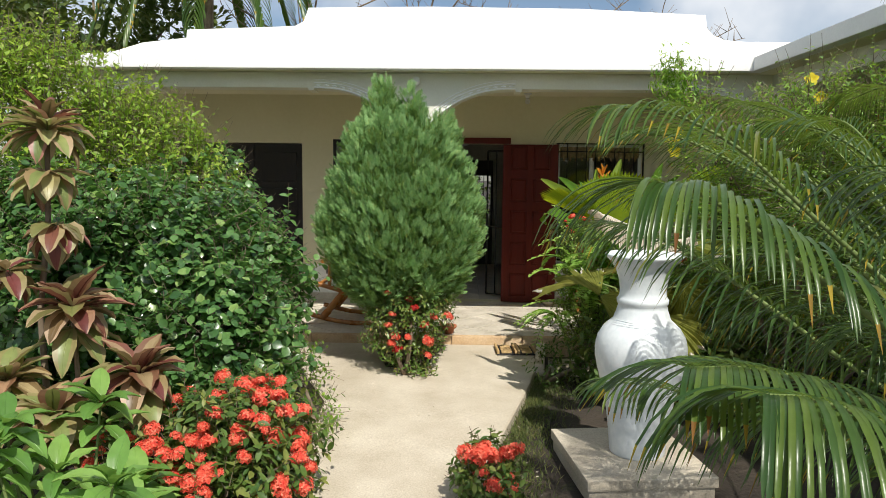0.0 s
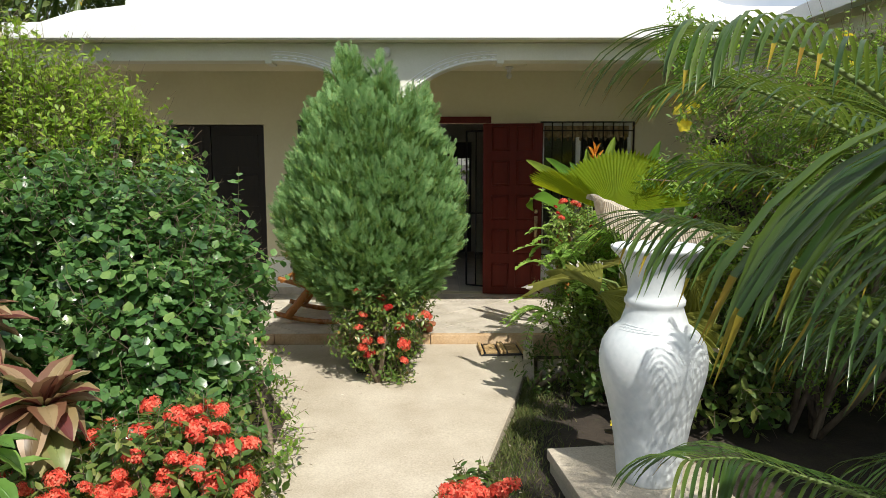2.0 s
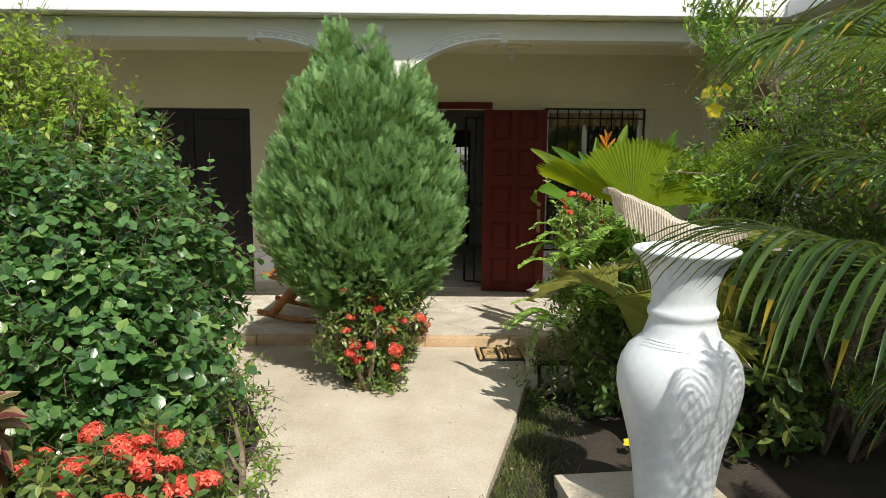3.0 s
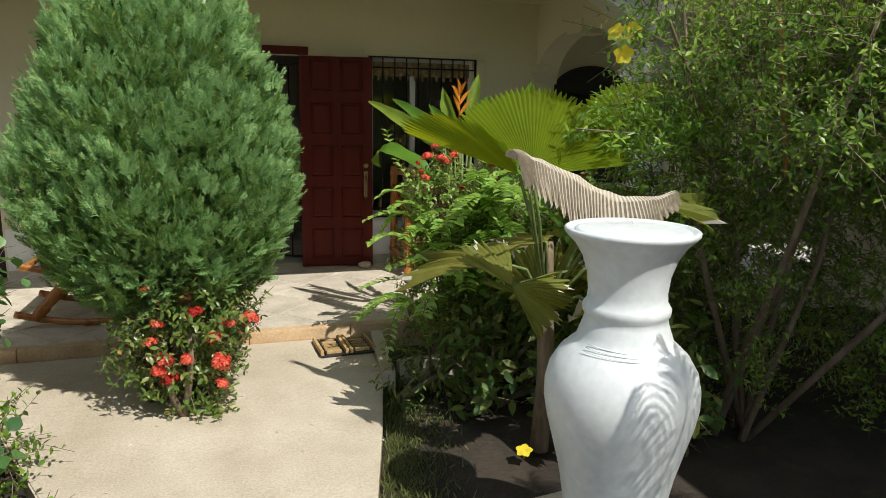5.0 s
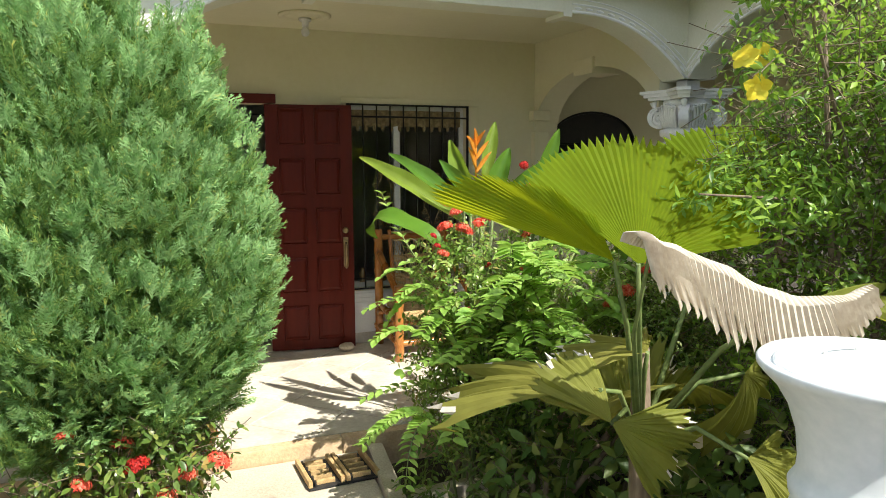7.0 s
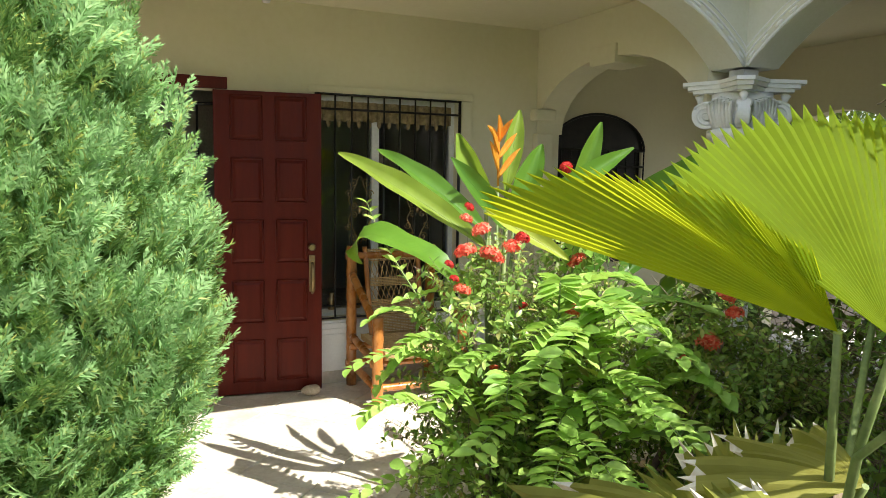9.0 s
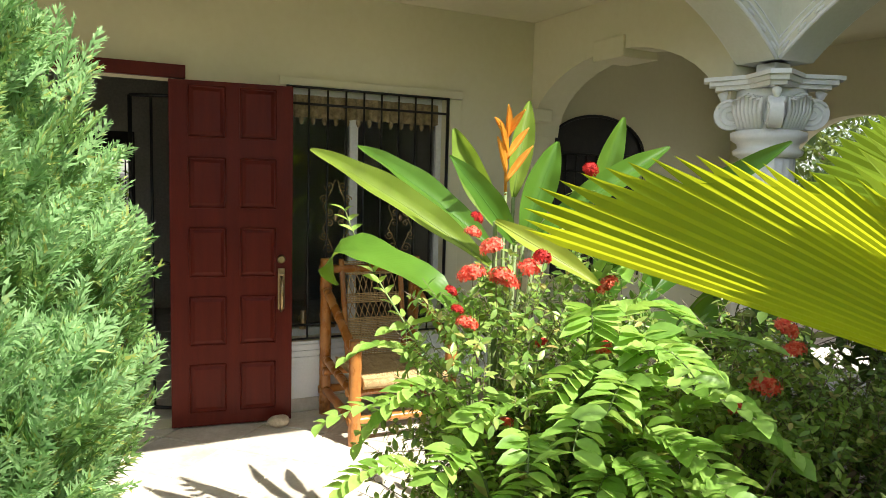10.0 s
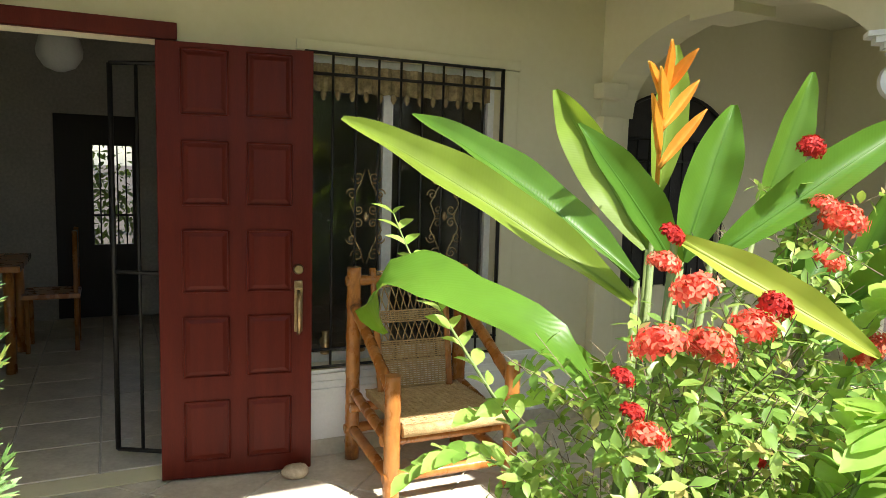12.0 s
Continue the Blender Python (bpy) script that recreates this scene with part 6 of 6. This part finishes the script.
fl = part("flower_stem", tube(bmesh.new(), [(-0.055, -0.155, 1.58), (-0.06, -0.16, 1.72), (-0.06, -0.165, 1.80)], 0.005, 6), M["orange"], he, "orange flower stalk")
part("stalk", tube(bmesh.new(), [(0.0, -0.05, 0.0), (0.0, -0.06, 0.9), (-0.055, -0.155, 1.59)], 0.006, 6), M["stem"], he)
for k, (dx, dz, z) in enumerate(((-0.065, 0.11, 1.655), (0.075, 0.12, 1.625), (-0.085, 0.10, 1.72), (0.065, 0.10, 1.70), (-0.04, 0.11, 1.765), (0.035, 0.10, 1.77), (-0.075, 0.06, 1.765))):
    ob = part("bract", big_leaf(math.hypot(dx, dz), 0.026, 1.1, -0.12, 0, 6, k), M["orange"], fl)
    ob.matrix_basis = aim((-0.058, -0.16, z), (dx, -0.03 - 0.02 * (k % 3), dz), (-dx, -0.3, 0.3))

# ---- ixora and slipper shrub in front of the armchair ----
ixr = shrub("ixora_shrub", "tall ixora with red flower heads before the window", "shrub", [((1.0, 6.40, 1.05), (0.24, 0.22, 0.36)), ((1.05, 6.45, 0.6), (0.33, 0.3, 0.45)), ((1.45, 6.55, 1.25), (0.15, 0.15, 0.36)), ((1.9, 6.25, 0.9), (0.3, 0.22, 0.32)), ((1.5, 6.6, 0.7), (0.4, 0.3, 0.5)), ((2.05, 6.1, 0.55), (0.45, 0.35, 0.55)), ((2.5, 6.3, 0.5), (0.45, 0.35, 0.5))], 2500, OVAL, 0.033, 12, 0.13, M["ixora_sunlit"], 14, "ixora shrubs", trunks=6, shell=0.45, stick=0.0022)
flowers(ixr, [(0.84, 6.28, 1.54), (0.90, 6.28, 1.50), (0.84, 6.28, 1.43), (0.93, 6.28, 1.42), (0.97, 6.3, 1.40), (1.02, 6.28, 1.44), (0.97, 6.28, 1.01), (1.29, 6.28, 1.38), (1.28, 6.28, 1.20), (0.83, 6.28, 1.30)], 0.6, seed=6)
flowers(ixr, [(1.42, 6.48, 1.61), (1.48, 6.48, 1.58), (1.45, 6.48, 1.50), (1.84, 6.1, 1.25), (1.77, 6.1, 1.08), (1.89, 6.1, 1.18), (1.66, 6.1, 1.02)], 0.72, seed=16)
flowers(ixr, [(1.06, 6.28, 1.47), (0.78, 6.28, 1.39), (0.80, 6.28, 1.34), (1.07, 6.28, 1.23), (0.85, 6.28, 1.58), (1.37, 6.48, 1.72), (1.85, 6.1, 1.32)], 0.5, "spiky", 7)


def slipper(root, pts, leaf_len, seed):
    """An arching zigzag stem with two ranks of pointed leaves."""
    rng = np.random.default_rng(seed)
    inv = root.matrix_basis.inverted()
    q = [inv @ Vector(p) for p in pts]
    n = 30
    line = []
    for i in range(n + 1):
        t = i / n
        a, b, c, d = q
        line.append(a * (1 - t) ** 3 + b * 3 * t * (1 - t) ** 2 + c * 3 * t * t * (1 - t) + d * t ** 3)
    st_ = part("stem", tube(bmesh.new(), line, [0.006 * (1.3 - i / n) for i in range(n + 1)], 6), M["stem"], root)
    at, ax, nr = [], [], []
    start = 6
    for i in range(start, n + 1):
        d = (line[min(i + 1, n)] - line[i - 1]).normalized()
        side = d.cross(Vector((0, 0, 1))).normalized() * (1 if i % 2 else -1)
        up_ = side.cross(d) * (1 if i % 2 else -1)
        for s in (1, -1):
            at.append(line[i]), ax.append(d * 0.55 + side * s * 0.8 + Vector((0, 0, 0.25))), nr.append(Vector((0, 0, 1)) + Vector(rng.normal(scale=0.3, size=3).tolist()))
    size = leaf_len * (0.75 + 0.5 * rng.random(len(at)))
    v, f = strew(leaf_shape(0.54, 4, 0.2, 0.2, 0.7), np.array(at), np.array(ax), np.array(nr), size)
    soup("leaves", v, f, M["zig_leaf"], st_)


zz = thing("slipper_plant", "arching slipper plant with pale green paired leaves", "shrub", (1.1, 6.2, 0))
rz = random.Random(17)
arcs = [((0.50, 6.45, 1.02), 0.055), ((0.80, 6.7, 1.20), 0.06), ((0.9, 5.9, 1.08), 0.07), ((1.2, 6.0, 1.25), 0.075), ((1.45, 6.15, 1.30), 0.075), ((1.60, 6.0, 1.05), 0.075), ((1.1, 5.85, 0.95), 0.07), ((0.75, 6.0, 0.85), 0.065), ((1.35, 5.9, 0.95), 0.07), ((1.75, 6.1, 1.2), 0.07), ((0.60, 6.2, 0.75), 0.06), ((0.8, 6.2, 1.05), 0.06), ((1.0, 6.1, 1.15), 0.065), ((1.3, 6.2, 1.45), 0.07), ((0.45, 6.35, 0.6), 0.06), ((0.62, 6.6, 1.15), 0.055), ((1.5, 5.85, 0.8), 0.07), ((0.95, 5.8, 0.7), 0.065), ((1.9, 6.2, 0.95), 0.07), ((0.50, 6.3, 0.9), 0.06), ((0.7, 5.85, 0.55), 0.06), ((1.15, 5.95, 1.15), 0.075), ((1.35, 6.0, 1.2), 0.075), ((1.0, 5.95, 0.9), 0.07), ((1.25, 5.8, 1.0), 0.075), ((1.5, 6.05, 1.15), 0.07), ((0.85, 6.0, 1.0), 0.065), ((0.62, 6.3, 1.1), 0.06), ((1.1, 6.1, 1.3), 0.07), ((0.68, 6.15, 0.95), 0.06), ((1.65, 5.9, 0.95), 0.075), ((1.0, 5.65, 0.85), 0.06), ((1.2, 5.6, 0.95), 0.062), ((1.4, 5.65, 0.9), 0.062), ((1.1, 5.55, 0.75), 0.06), ((1.55, 5.7, 0.8), 0.062), ((0.85, 5.75, 0.8), 0.07), ((1.3, 5.75, 1.15), 0.06), ((0.95, 5.85, 1.18), 0.07), ((1.15, 5.8, 1.25), 0.06)]
for k, (e, ll) in enumerate(arcs):
    b = (1.1 + rz.uniform(-0.15, 0.35), 6.25 + rz.uniform(-0.1, 0.15), 0.05)
    e = Vector(e)
    m1 = Vector((b[0], b[1], e.z * 0.75))
    m2 = Vector((b[0] * 0.5 + e.x * 0.5, b[1] * 0.5 + e.y * 0.5, e.z + 0.18))
    slipper(zz, [b, m1, m2, e], ll * 1.12, 40 + k)
slipper(zz, [(1.15, 6.4, 0.05), (1.1, 6.5, 1.0), (0.78, 6.75, 1.20), (0.79, 7.15, 1.55)], 0.055, 90)
slipper(zz, [(1.1, 6.35, 0.05), (0.95, 6.3, 0.9), (0.75, 6.4, 1.25), (0.60, 6.45, 0.95)], 0.06, 91)
cp = thing("comb_leaf_plant", "low plant with comb-like paired leaves over the step", "plant", (0.85, 6.15, 0))
for k, e in enumerate(((0.36, 6.05, 0.50), (0.45, 6.3, 0.42), (0.5, 5.9, 0.35))):
    slipper(cp, [(0.85, 6.15, 0.05), (0.8, 6.15, 0.6), (0.6, 6.1, 0.70), e], 0.06, 70 + k)
# Darkest ixora leaf on these two: the palm's shade is put into the colour.
shrub("understory_shrub", "shady low shrub with broad dark leaves under the palm", "shrub", [((1.05, 5.75, 0.24), (0.26, 0.30, 0.24)), ((1.5, 5.75, 0.42), (0.45, 0.45, 0.45)), ((1.75, 5.2, 0.40), (0.40, 0.5, 0.45)), ((2.35, 6.45, 0.75), (0.5, 0.3, 0.6)), ((2.9, 6.3, 0.6), (0.4, 0.35, 0.6))], 560, OVAL, 0.085, 7, 0.20, M["ixora_leaf"], 63, trunks=6, shell=0.3)
shrub("low_fern", "low ferny groundcover by the curb", "plant", [((0.62, 5.85, 0.12), (0.16, 0.3, 0.14)), ((0.95, 6.1, 0.22), (0.4, 0.25, 0.25))], 90, NARROW, 0.05, 8, 0.12, M["ixora_leaf"], 15, trunks=2, shell=0.4)

# ---- feather palm in the foreground ----
pm = thing("feather_palm", "dark green feather palm with drooping narrow leaflets", "palm", (1.6, 1.98, 0))
part("trunk", tube(bmesh.new(), [(0, 0, -0.02), (0.02, 0, 0.5), (0, 0, 0.95)], [0.13, 0.12, 0.10], 14), M["bark"], pm)


def frond(pts, leaflet, seed, hang=0.55, count=46, width=0.022, name="frond", start=0.16):
    """A rib swept through a few points, with drooping leaflets in two ranks."""
    rng = np.random.default_rng(seed)
    inv = pm.matrix_basis.inverted()
    ctl = [inv @ Vector(p) for p in pts]
    last = len(ctl) - 1

    def bez(t):
        t = min(max(t, 0.0), 1.0) * last
        k = min(last - 1, int(t))
        u = t - k
        p1, p2 = ctl[k], ctl[k + 1]
        p0 = ctl[k - 1] if k else p1 * 2 - p2
        p3 = ctl[k + 2] if k + 2 <= last else p2 * 2 - p1
        return 0.5 * (2 * p1 + (p2 - p0) * u + (2 * p0 - 5 * p1 + 4 * p2 - p3) * u * u + (3 * p1 - 3 * p2 + p3 - p0) * u ** 3)

    line = [bez(i / 40) for i in range(41)]
    rib = part(name, tube(bmesh.new(), line, [0.010 * (1 - 0.82 * i / 40) for i in range(41)], 7), M["stem"], pm)
    v, f, n, idx = [], [], 0, []
    for i in range(count):
        t0 = start + (1 - start) * (i / (count - 1))
        for s in (-1, 1):
            t = min(1.0, t0 + (0.25 + 0.25 * s) * (1 - start) / (count - 1))
            p = bez(t)
            dd = (bez(min(1, t + 0.02)) - bez(t - 0.02)).normalized()
            side0 = dd.cross(Vector((0, 0, 1))).normalized()
            up_ = side0.cross(dd)
            ln = leaflet * (0.68 + 0.42 * math.sin(math.pi * min(0.97, 0.18 + 0.72 * t))) * (1 - 0.12 * t ** 3) * rng.uniform(0.88, 1.1)
            out = (side0 * s * (0.80 - 0.30 * t) + dd * (0.50 + 0.50 * t) + up_ * 0.25).normalized()
            pos, cur, k = p.copy(), out.copy(), 7
            for j in range(k + 1):
                u = j / k
                w = width / 2 * (0.55 + 0.6 * math.sin(math.pi * (0.15 + 0.75 * u))) * (1 if u < 0.85 else (1 - u) / 0.15 + 0.12)
                ac_ = cur.cross(Vector((0, 0, 1)))
                ac_ = ac_.normalized() if ac_.length > 0.05 else side0
                nn = ac_.cross(cur)
                v += [pos - ac_ * w + nn * w * 0.45, pos, pos + ac_ * w + nn * w * 0.45]
                cur = (cur + Vector((0, 0, -hang * (0.25 + 0.75 * u) * rng.uniform(0.8, 1.2) * 0.55))).normalized()
                pos = pos + cur * (ln / k)
            tipped = rng.random() < 0.2
            for j in range(k):
                q = n + 3 * j
                idx += [1 if tipped and j >= k - 1 else 0] * 2
                f += [(q, q + 1, q + 4, q + 3), (q + 1, q + 2, q + 5, q + 4)]
            n += 3 * (k + 1)
    soup("leaf_blade", np.array([tuple(x) for x in v]), f, M["cycad"], rib)
    bl_ = rib.children[0].data
    bl_.materials.append(M["leaf_tip"])
    bl_.polygons.foreach_set("material_index", idx)
    return rib


CROWN = (1.52, 1.94, 0.95)
FRONDS = [
    ([(1.12, 1.64, 1.25), (0.69, 1.32, 1.49), (0.38, 1.08, 1.66), (0.20, 0.95, 1.755), (0.11, 0.89, 1.775)], 0.28, 0.95),
    ([(1.12, 1.87, 1.40), (0.74, 1.79, 1.71), (0.55, 1.75, 1.86), (0.36, 1.71, 1.945), (0.22, 1.64, 1.95)], 0.32, 0.75),
    ([(1.10, 1.96, 1.17), (0.73, 1.96, 1.42), (0.56, 1.97, 1.535), (0.42, 1.97, 1.605), (0.31, 1.95, 1.64)], 0.40, 0.80),
    ([(1.10, 2.02, 1.45), (0.80, 2.06, 1.74), (0.64, 2.07, 1.84), (0.50, 2.09, 1.905), (0.40, 2.10, 1.915)], 0.30, 0.65),
    ([(1.12, 2.12, 1.40), (0.86, 2.20, 1.60), (0.66, 2.24, 1.71), (0.50, 2.26, 1.745)], 0.30, 0.65),
    ([(1.15, 1.60, 1.08), (0.82, 1.31, 1.25), (0.54, 1.04, 1.385), (0.31, 0.81, 1.495), (0.20, 0.72, 1.53)], 0.29, 1.05),
    ([(1.15, 1.66, 1.10), (0.78, 1.38, 1.28), (0.48, 1.14, 1.42), (0.29, 0.98, 1.49), (0.16, 0.87, 1.52)], 0.26, 0.7),
    ([(1.10, 1.93, 1.00), (0.80, 1.92, 1.06), (0.58, 1.91, 1.13), (0.42, 1.88, 1.19), (0.28, 1.80, 1.225)], 0.24, 0.8),
    ([(1.25, 2.15, 1.50), (1.02, 2.28, 1.76), (0.82, 2.36, 1.90), (0.64, 2.40, 1.95)], 0.26, 0.75),
    ([(1.35, 2.30, 1.55), (1.22, 2.50, 1.85), (1.08, 2.64, 2.02), (0.92, 2.72, 2.08)], 0.26, 0.7),
    ([(1.30, 1.60, 1.60), (0.95, 1.20, 2.00), (0.70, 0.98, 2.17), (0.50, 0.86, 2.18)], 0.32, 1.0),
    ([(1.40, 1.50, 1.65), (1.18, 1.10, 2.10), (0.98, 0.82, 2.25), (0.82, 0.68, 2.25)], 0.32, 1.0),
    ([(1.36, 1.75, 1.30), (1.05, 1.48, 1.62), (0.80, 1.28, 1.76), (0.60, 1.14, 1.80)], 0.30, 0.9),
    ([(1.38, 2.18, 1.45), (1.28, 2.34, 1.75), (1.16, 2.44, 1.92), (1.02, 2.50, 1.98)], 0.28, 0.7),
    ([(1.32, 2.05, 1.50), (1.14, 2.12, 1.80), (0.98, 2.16, 1.93), (0.84, 2.18, 1.96)], 0.28, 0.75),
    ([(1.45, 2.30, 1.40), (1.42, 2.52, 1.70), (1.34, 2.68, 1.88), (1.24, 2.78, 1.94)], 0.28, 0.7),
    ([(1.28, 2.00, 1.35), (1.05, 2.00, 1.58), (0.86, 2.00, 1.66)], 0.30, 0.9),
    ([(1.25, 1.75, 1.08), (1.02, 1.58, 1.15), (0.82, 1.46, 1.12)], 0.28, 0.9),
    # Next four fronds are added to throw shade on the vase and plinth.
    ([(1.35, 2.40, 1.50), (1.26, 2.75, 1.84), (1.14, 3.02, 1.90)], 0.34, 0.9),
    ([(1.45, 2.40, 1.60), (1.42, 2.85, 2.00), (1.36, 3.15, 2.02)], 0.34, 0.9),
    ([(1.60, 2.45, 1.70), (1.66, 2.95, 2.15), (1.62, 3.30, 2.15)], 0.34, 0.9),
    ([(1.42, 2.35, 1.20), (1.36, 2.75, 1.42), (1.26, 3.02, 1.42)], 0.34, 0.9),
    ([(1.25, 2.10, 1.20), (1.00, 2.20, 1.38), (0.80, 2.25, 1.40)], 0.36, 0.95),
    ([(1.30, 2.25, 1.15), (1.10, 2.45, 1.30), (0.93, 2.55, 1.28)], 0.36, 0.95),
    ([(1.25, 1.95, 1.05), (1.00, 1.90, 1.15), (0.80, 1.86, 1.12)], 0.36, 0.95),
    ([(1.30, 1.80, 1.25), (1.05, 1.66, 1.42), (0.84, 1.56, 1.44)], 0.36, 0.95),
    ([(1.40, 2.35, 1.35), (1.25, 2.65, 1.55), (1.10, 2.80, 1.52)], 0.36, 0.95),
    ([(1.22, 2.05, 1.40), (0.97, 2.12, 1.58), (0.80, 2.15, 1.60)], 0.38, 0.95),
    ([(1.35, 2.10, 1.00), (1.18, 2.25, 1.05), (1.00, 2.35, 0.98)], 0.36, 0.95),
    ([(1.50, 2.40, 1.20), (1.46, 2.80, 1.36), (1.36, 3.05, 1.26)], 0.30, 0.8),
    ([(1.60, 2.50, 1.15), (1.62, 2.85, 1.28), (1.58, 3.10, 1.12)], 0.30, 0.8),
    ([(1.90, 1.60, 1.70), (2.10, 1.15, 2.10), (2.05, 0.70, 2.10)], 0.32, 0.8),
    ([(1.90, 2.40, 1.60), (2.10, 2.95, 1.90), (2.05, 3.35, 1.78)], 0.32, 0.8),
]
for k, (pts, ll, hg) in enumerate(FRONDS):
    length = sum((Vector(b) - Vector(a)).length for a, b in zip([CROWN] + pts, pts))
    frond([CROWN] + pts, ll, 1 + k, hg, int(length * 0.80 / 0.031), 0.0066, start=0.2)

# litter on the path and soil
rl = np.random.default_rng(33)
n = 70
ly = 3.0 + 3.7 * rl.random(n)
lx = -0.95 + 1.35 * rl.random(n)
v, f = strew(OVAL, np.stack([lx, ly, 0.024 + np.maximum(0, ly - 4) * 0.02], 1), np.stack([rl.normal(size=n), rl.normal(size=n), 0.05 * np.ones(n)], 1), np.tile([0, 0, 1.0], (n, 1)) + rl.normal(scale=0.2, size=(n, 3)), 0.012 + 0.018 * rl.random(n))
tagged(soup("leaf_litter", v, f, M["dry"]), "scattered small dry leaves on the path", "leaves", kind="stuff")

# grass tufts beside the path
rg = np.random.default_rng(21)
n = 5200
gy = 3.2 + 3.2 * rg.random(n)
gx = np.interp(gy, [3.2, 4.5, 5.5, 6.4], [-0.06, 0.14, 0.40, 0.58]) + np.abs(rg.normal(scale=0.16, size=n))
v, f = strew((np.array([(-0.5, 0, 0), (0.5, 0, 0), (0.3, 0.6, 0.1), (-0.3, 0.6, 0.1), (0.05, 1, 0.3), (-0.05, 1, 0.3)]), np.array([(0, 1, 2, 3), (3, 2, 4, 5)])), np.stack([gx, gy, np.full(n, -0.02)], 1), np.stack([rg.normal(scale=0.6, size=n), rg.normal(scale=0.6, size=n), np.ones(n)], 1), rg.normal(size=(n, 3)), np.stack([np.full(n, 0.006), 0.03 + 0.035 * rg.random(n), np.full(n, 0.03)], 1))
tagged(soup("grass", v, f, M["grass"]), "thin short grass along the path edge", "grass", kind="stuff")

# ---- trees beyond the house ----


def far_tree(x, y, clumps, seed, leaf_len=0.22, twigs=900, label="leafy tree behind the house", mat_name="far_leaf"):
    rng = np.random.default_rng(seed)
    t = thing("tree", label, "tree", (x, y, 0), "trees behind the house")
    v, f = None, None
    p, d = in_clumps(rng, clumps, twigs * 5, 0.35)
    nn = len(p)
    v, f = strew(OVAL, p, unit(d + rng.normal(scale=0.6, size=(nn, 3))), np.tile([0, 0, 1.0], (nn, 1)) + rng.normal(scale=0.5, size=(nn, 3)), leaf_len * (0.6 + 0.8 * rng.random(nn)))
    soup("crown", v, f, M[mat_name], t)
    tops = [Vector(c) for c, _ in clumps]
    part("trunk", tube(bmesh.new(), [(0, 0, -0.1), (0.1, 0, 2), (0, 0.1, 4)], [0.2, 0.16, 0.12], 9), M["bark"], t)
    for c in tops:
        part("limb", tube(bmesh.new(), [(0, 0.1, 3.8), (c + Vector((0, 0.1, 3.8))) / 2, c + Vector((0, 0, 0.4))], [0.10, 0.06, 0.02], 7), M["bark"], t)
    return t


far_tree(-9.5, 18, [((0, 0, 6.0), (2.2, 1.8, 1.8)), ((1.8, 0.3, 5.2), (1.6, 1.4, 1.3)), ((-2, 0, 5.2), (1.8, 1.6, 1.6))], 41, twigs=1000)
far_tree(-14.5, 20, [((0, 0, 6.5), (2.4, 2, 2.2)), ((2, 0, 5.2), (1.6, 1.6, 1.6))], 42, twigs=800)
far_tree(-8.5, 9.5, [((0, 0, 2.8), (1.6, 1.6, 1.6)), ((0.8, -1.5, 2.0), (1.4, 1.4, 1.4))], 43, 0.12, 700)
far_tree(10.5, 13.5, [((0, 0, 2.2), (2.2, 1.4, 1.5)), ((-1.5, 0.5, 1.6), (1.4, 1.0, 1.3)), ((2.0, 0, 1.8), (1.5, 1.2, 1.4))], 44, 0.14, 800)

far_tree(8.6, 11.5, [((0, 0, 3.0), (1.9, 1.2, 1.5)), ((1.6, 0.2, 2.2), (1.5, 1.0, 1.6)), ((-1.0, 0.4, 1.8), (1.0, 0.8, 1.4))], 46, 0.13, 900, "leafy green tree beside the house")


def bare_tree(x, y, seed):
    rng = random.Random(seed)
    t = thing("bare_tree", "thin bare-branched tree behind the roof", "tree", (x, y, 0), "trees behind the house")
    part("trunk", tube(bmesh.new(), [(0, 0, -0.1), (0, 0, 3), (0.2, 0, 5)], [0.16, 0.12, 0.07], 8), M["bark"], t)
    for k in range(16):
        a = rng.uniform(0, 6.28)
        p = Vector((0.1, 0, rng.uniform(3.2, 5)))
        bm = bmesh.new()
        q = p + Vector((math.cos(a) * 1.4, math.sin(a) * 0.8, rng.uniform(0.6, 1.5)))
        e = q + Vector((math.cos(a) * 1.2, math.sin(a) * 0.6, rng.uniform(0.2, 0.9)))
        tube(bm, [p, q, e], [0.04, 0.022, 0.008], 6)
        for j in range(7):
            s = q.lerp(e, rng.random())
            tube(bm, [s, s + Vector((rng.uniform(-0.5, 0.5), rng.uniform(-0.3, 0.3), rng.uniform(0.1, 0.6)))], [0.01, 0.004], 5)
        part("limb", bm, M["bark"], t)


far_tree(0.6, 16.0, [((0, 0, 1.6), (1.6, 0.8, 1.3)), ((-1.2, 0, 1.2), (0.8, 0.7, 1.0))], 45, 0.12, 500, "green shrubbery behind the house")
bare_tree(-1.5, 19, 1)
bare_tree(2.2, 20, 2)
bare_tree(5.2, 21, 3)
bare_tree(-4.2, 18, 4)

cpalm = thing("coconut_palm", "coconut palm with hanging fronds behind the roof", "palm", (-6.6, 17, 0), "trees behind the house")
part("trunk", tube(bmesh.new(), [(0, 0, -0.1), (0.3, 0, 4), (0.4, 0, 6.35)], [0.2, 0.15, 0.12], 10), M["bark"], cpalm)
pm_keep = pm
pm = cpalm
for k in range(11):
    a = k * 0.571 + 0.3
    o = Vector((-6.2, 17, 6.35))
    d = Vector((math.cos(a), math.sin(a) * 0.8, 0))
    frond([o, o + d * 0.9 + Vector((0, 0, 0.6)), o + d * 2.0 + Vector((0, 0, 0.2)), o + d * 2.7 + Vector((0, 0, -1.6))], 0.75, 60 + k, 0.6, 36, 0.06)
pm = pm_keep
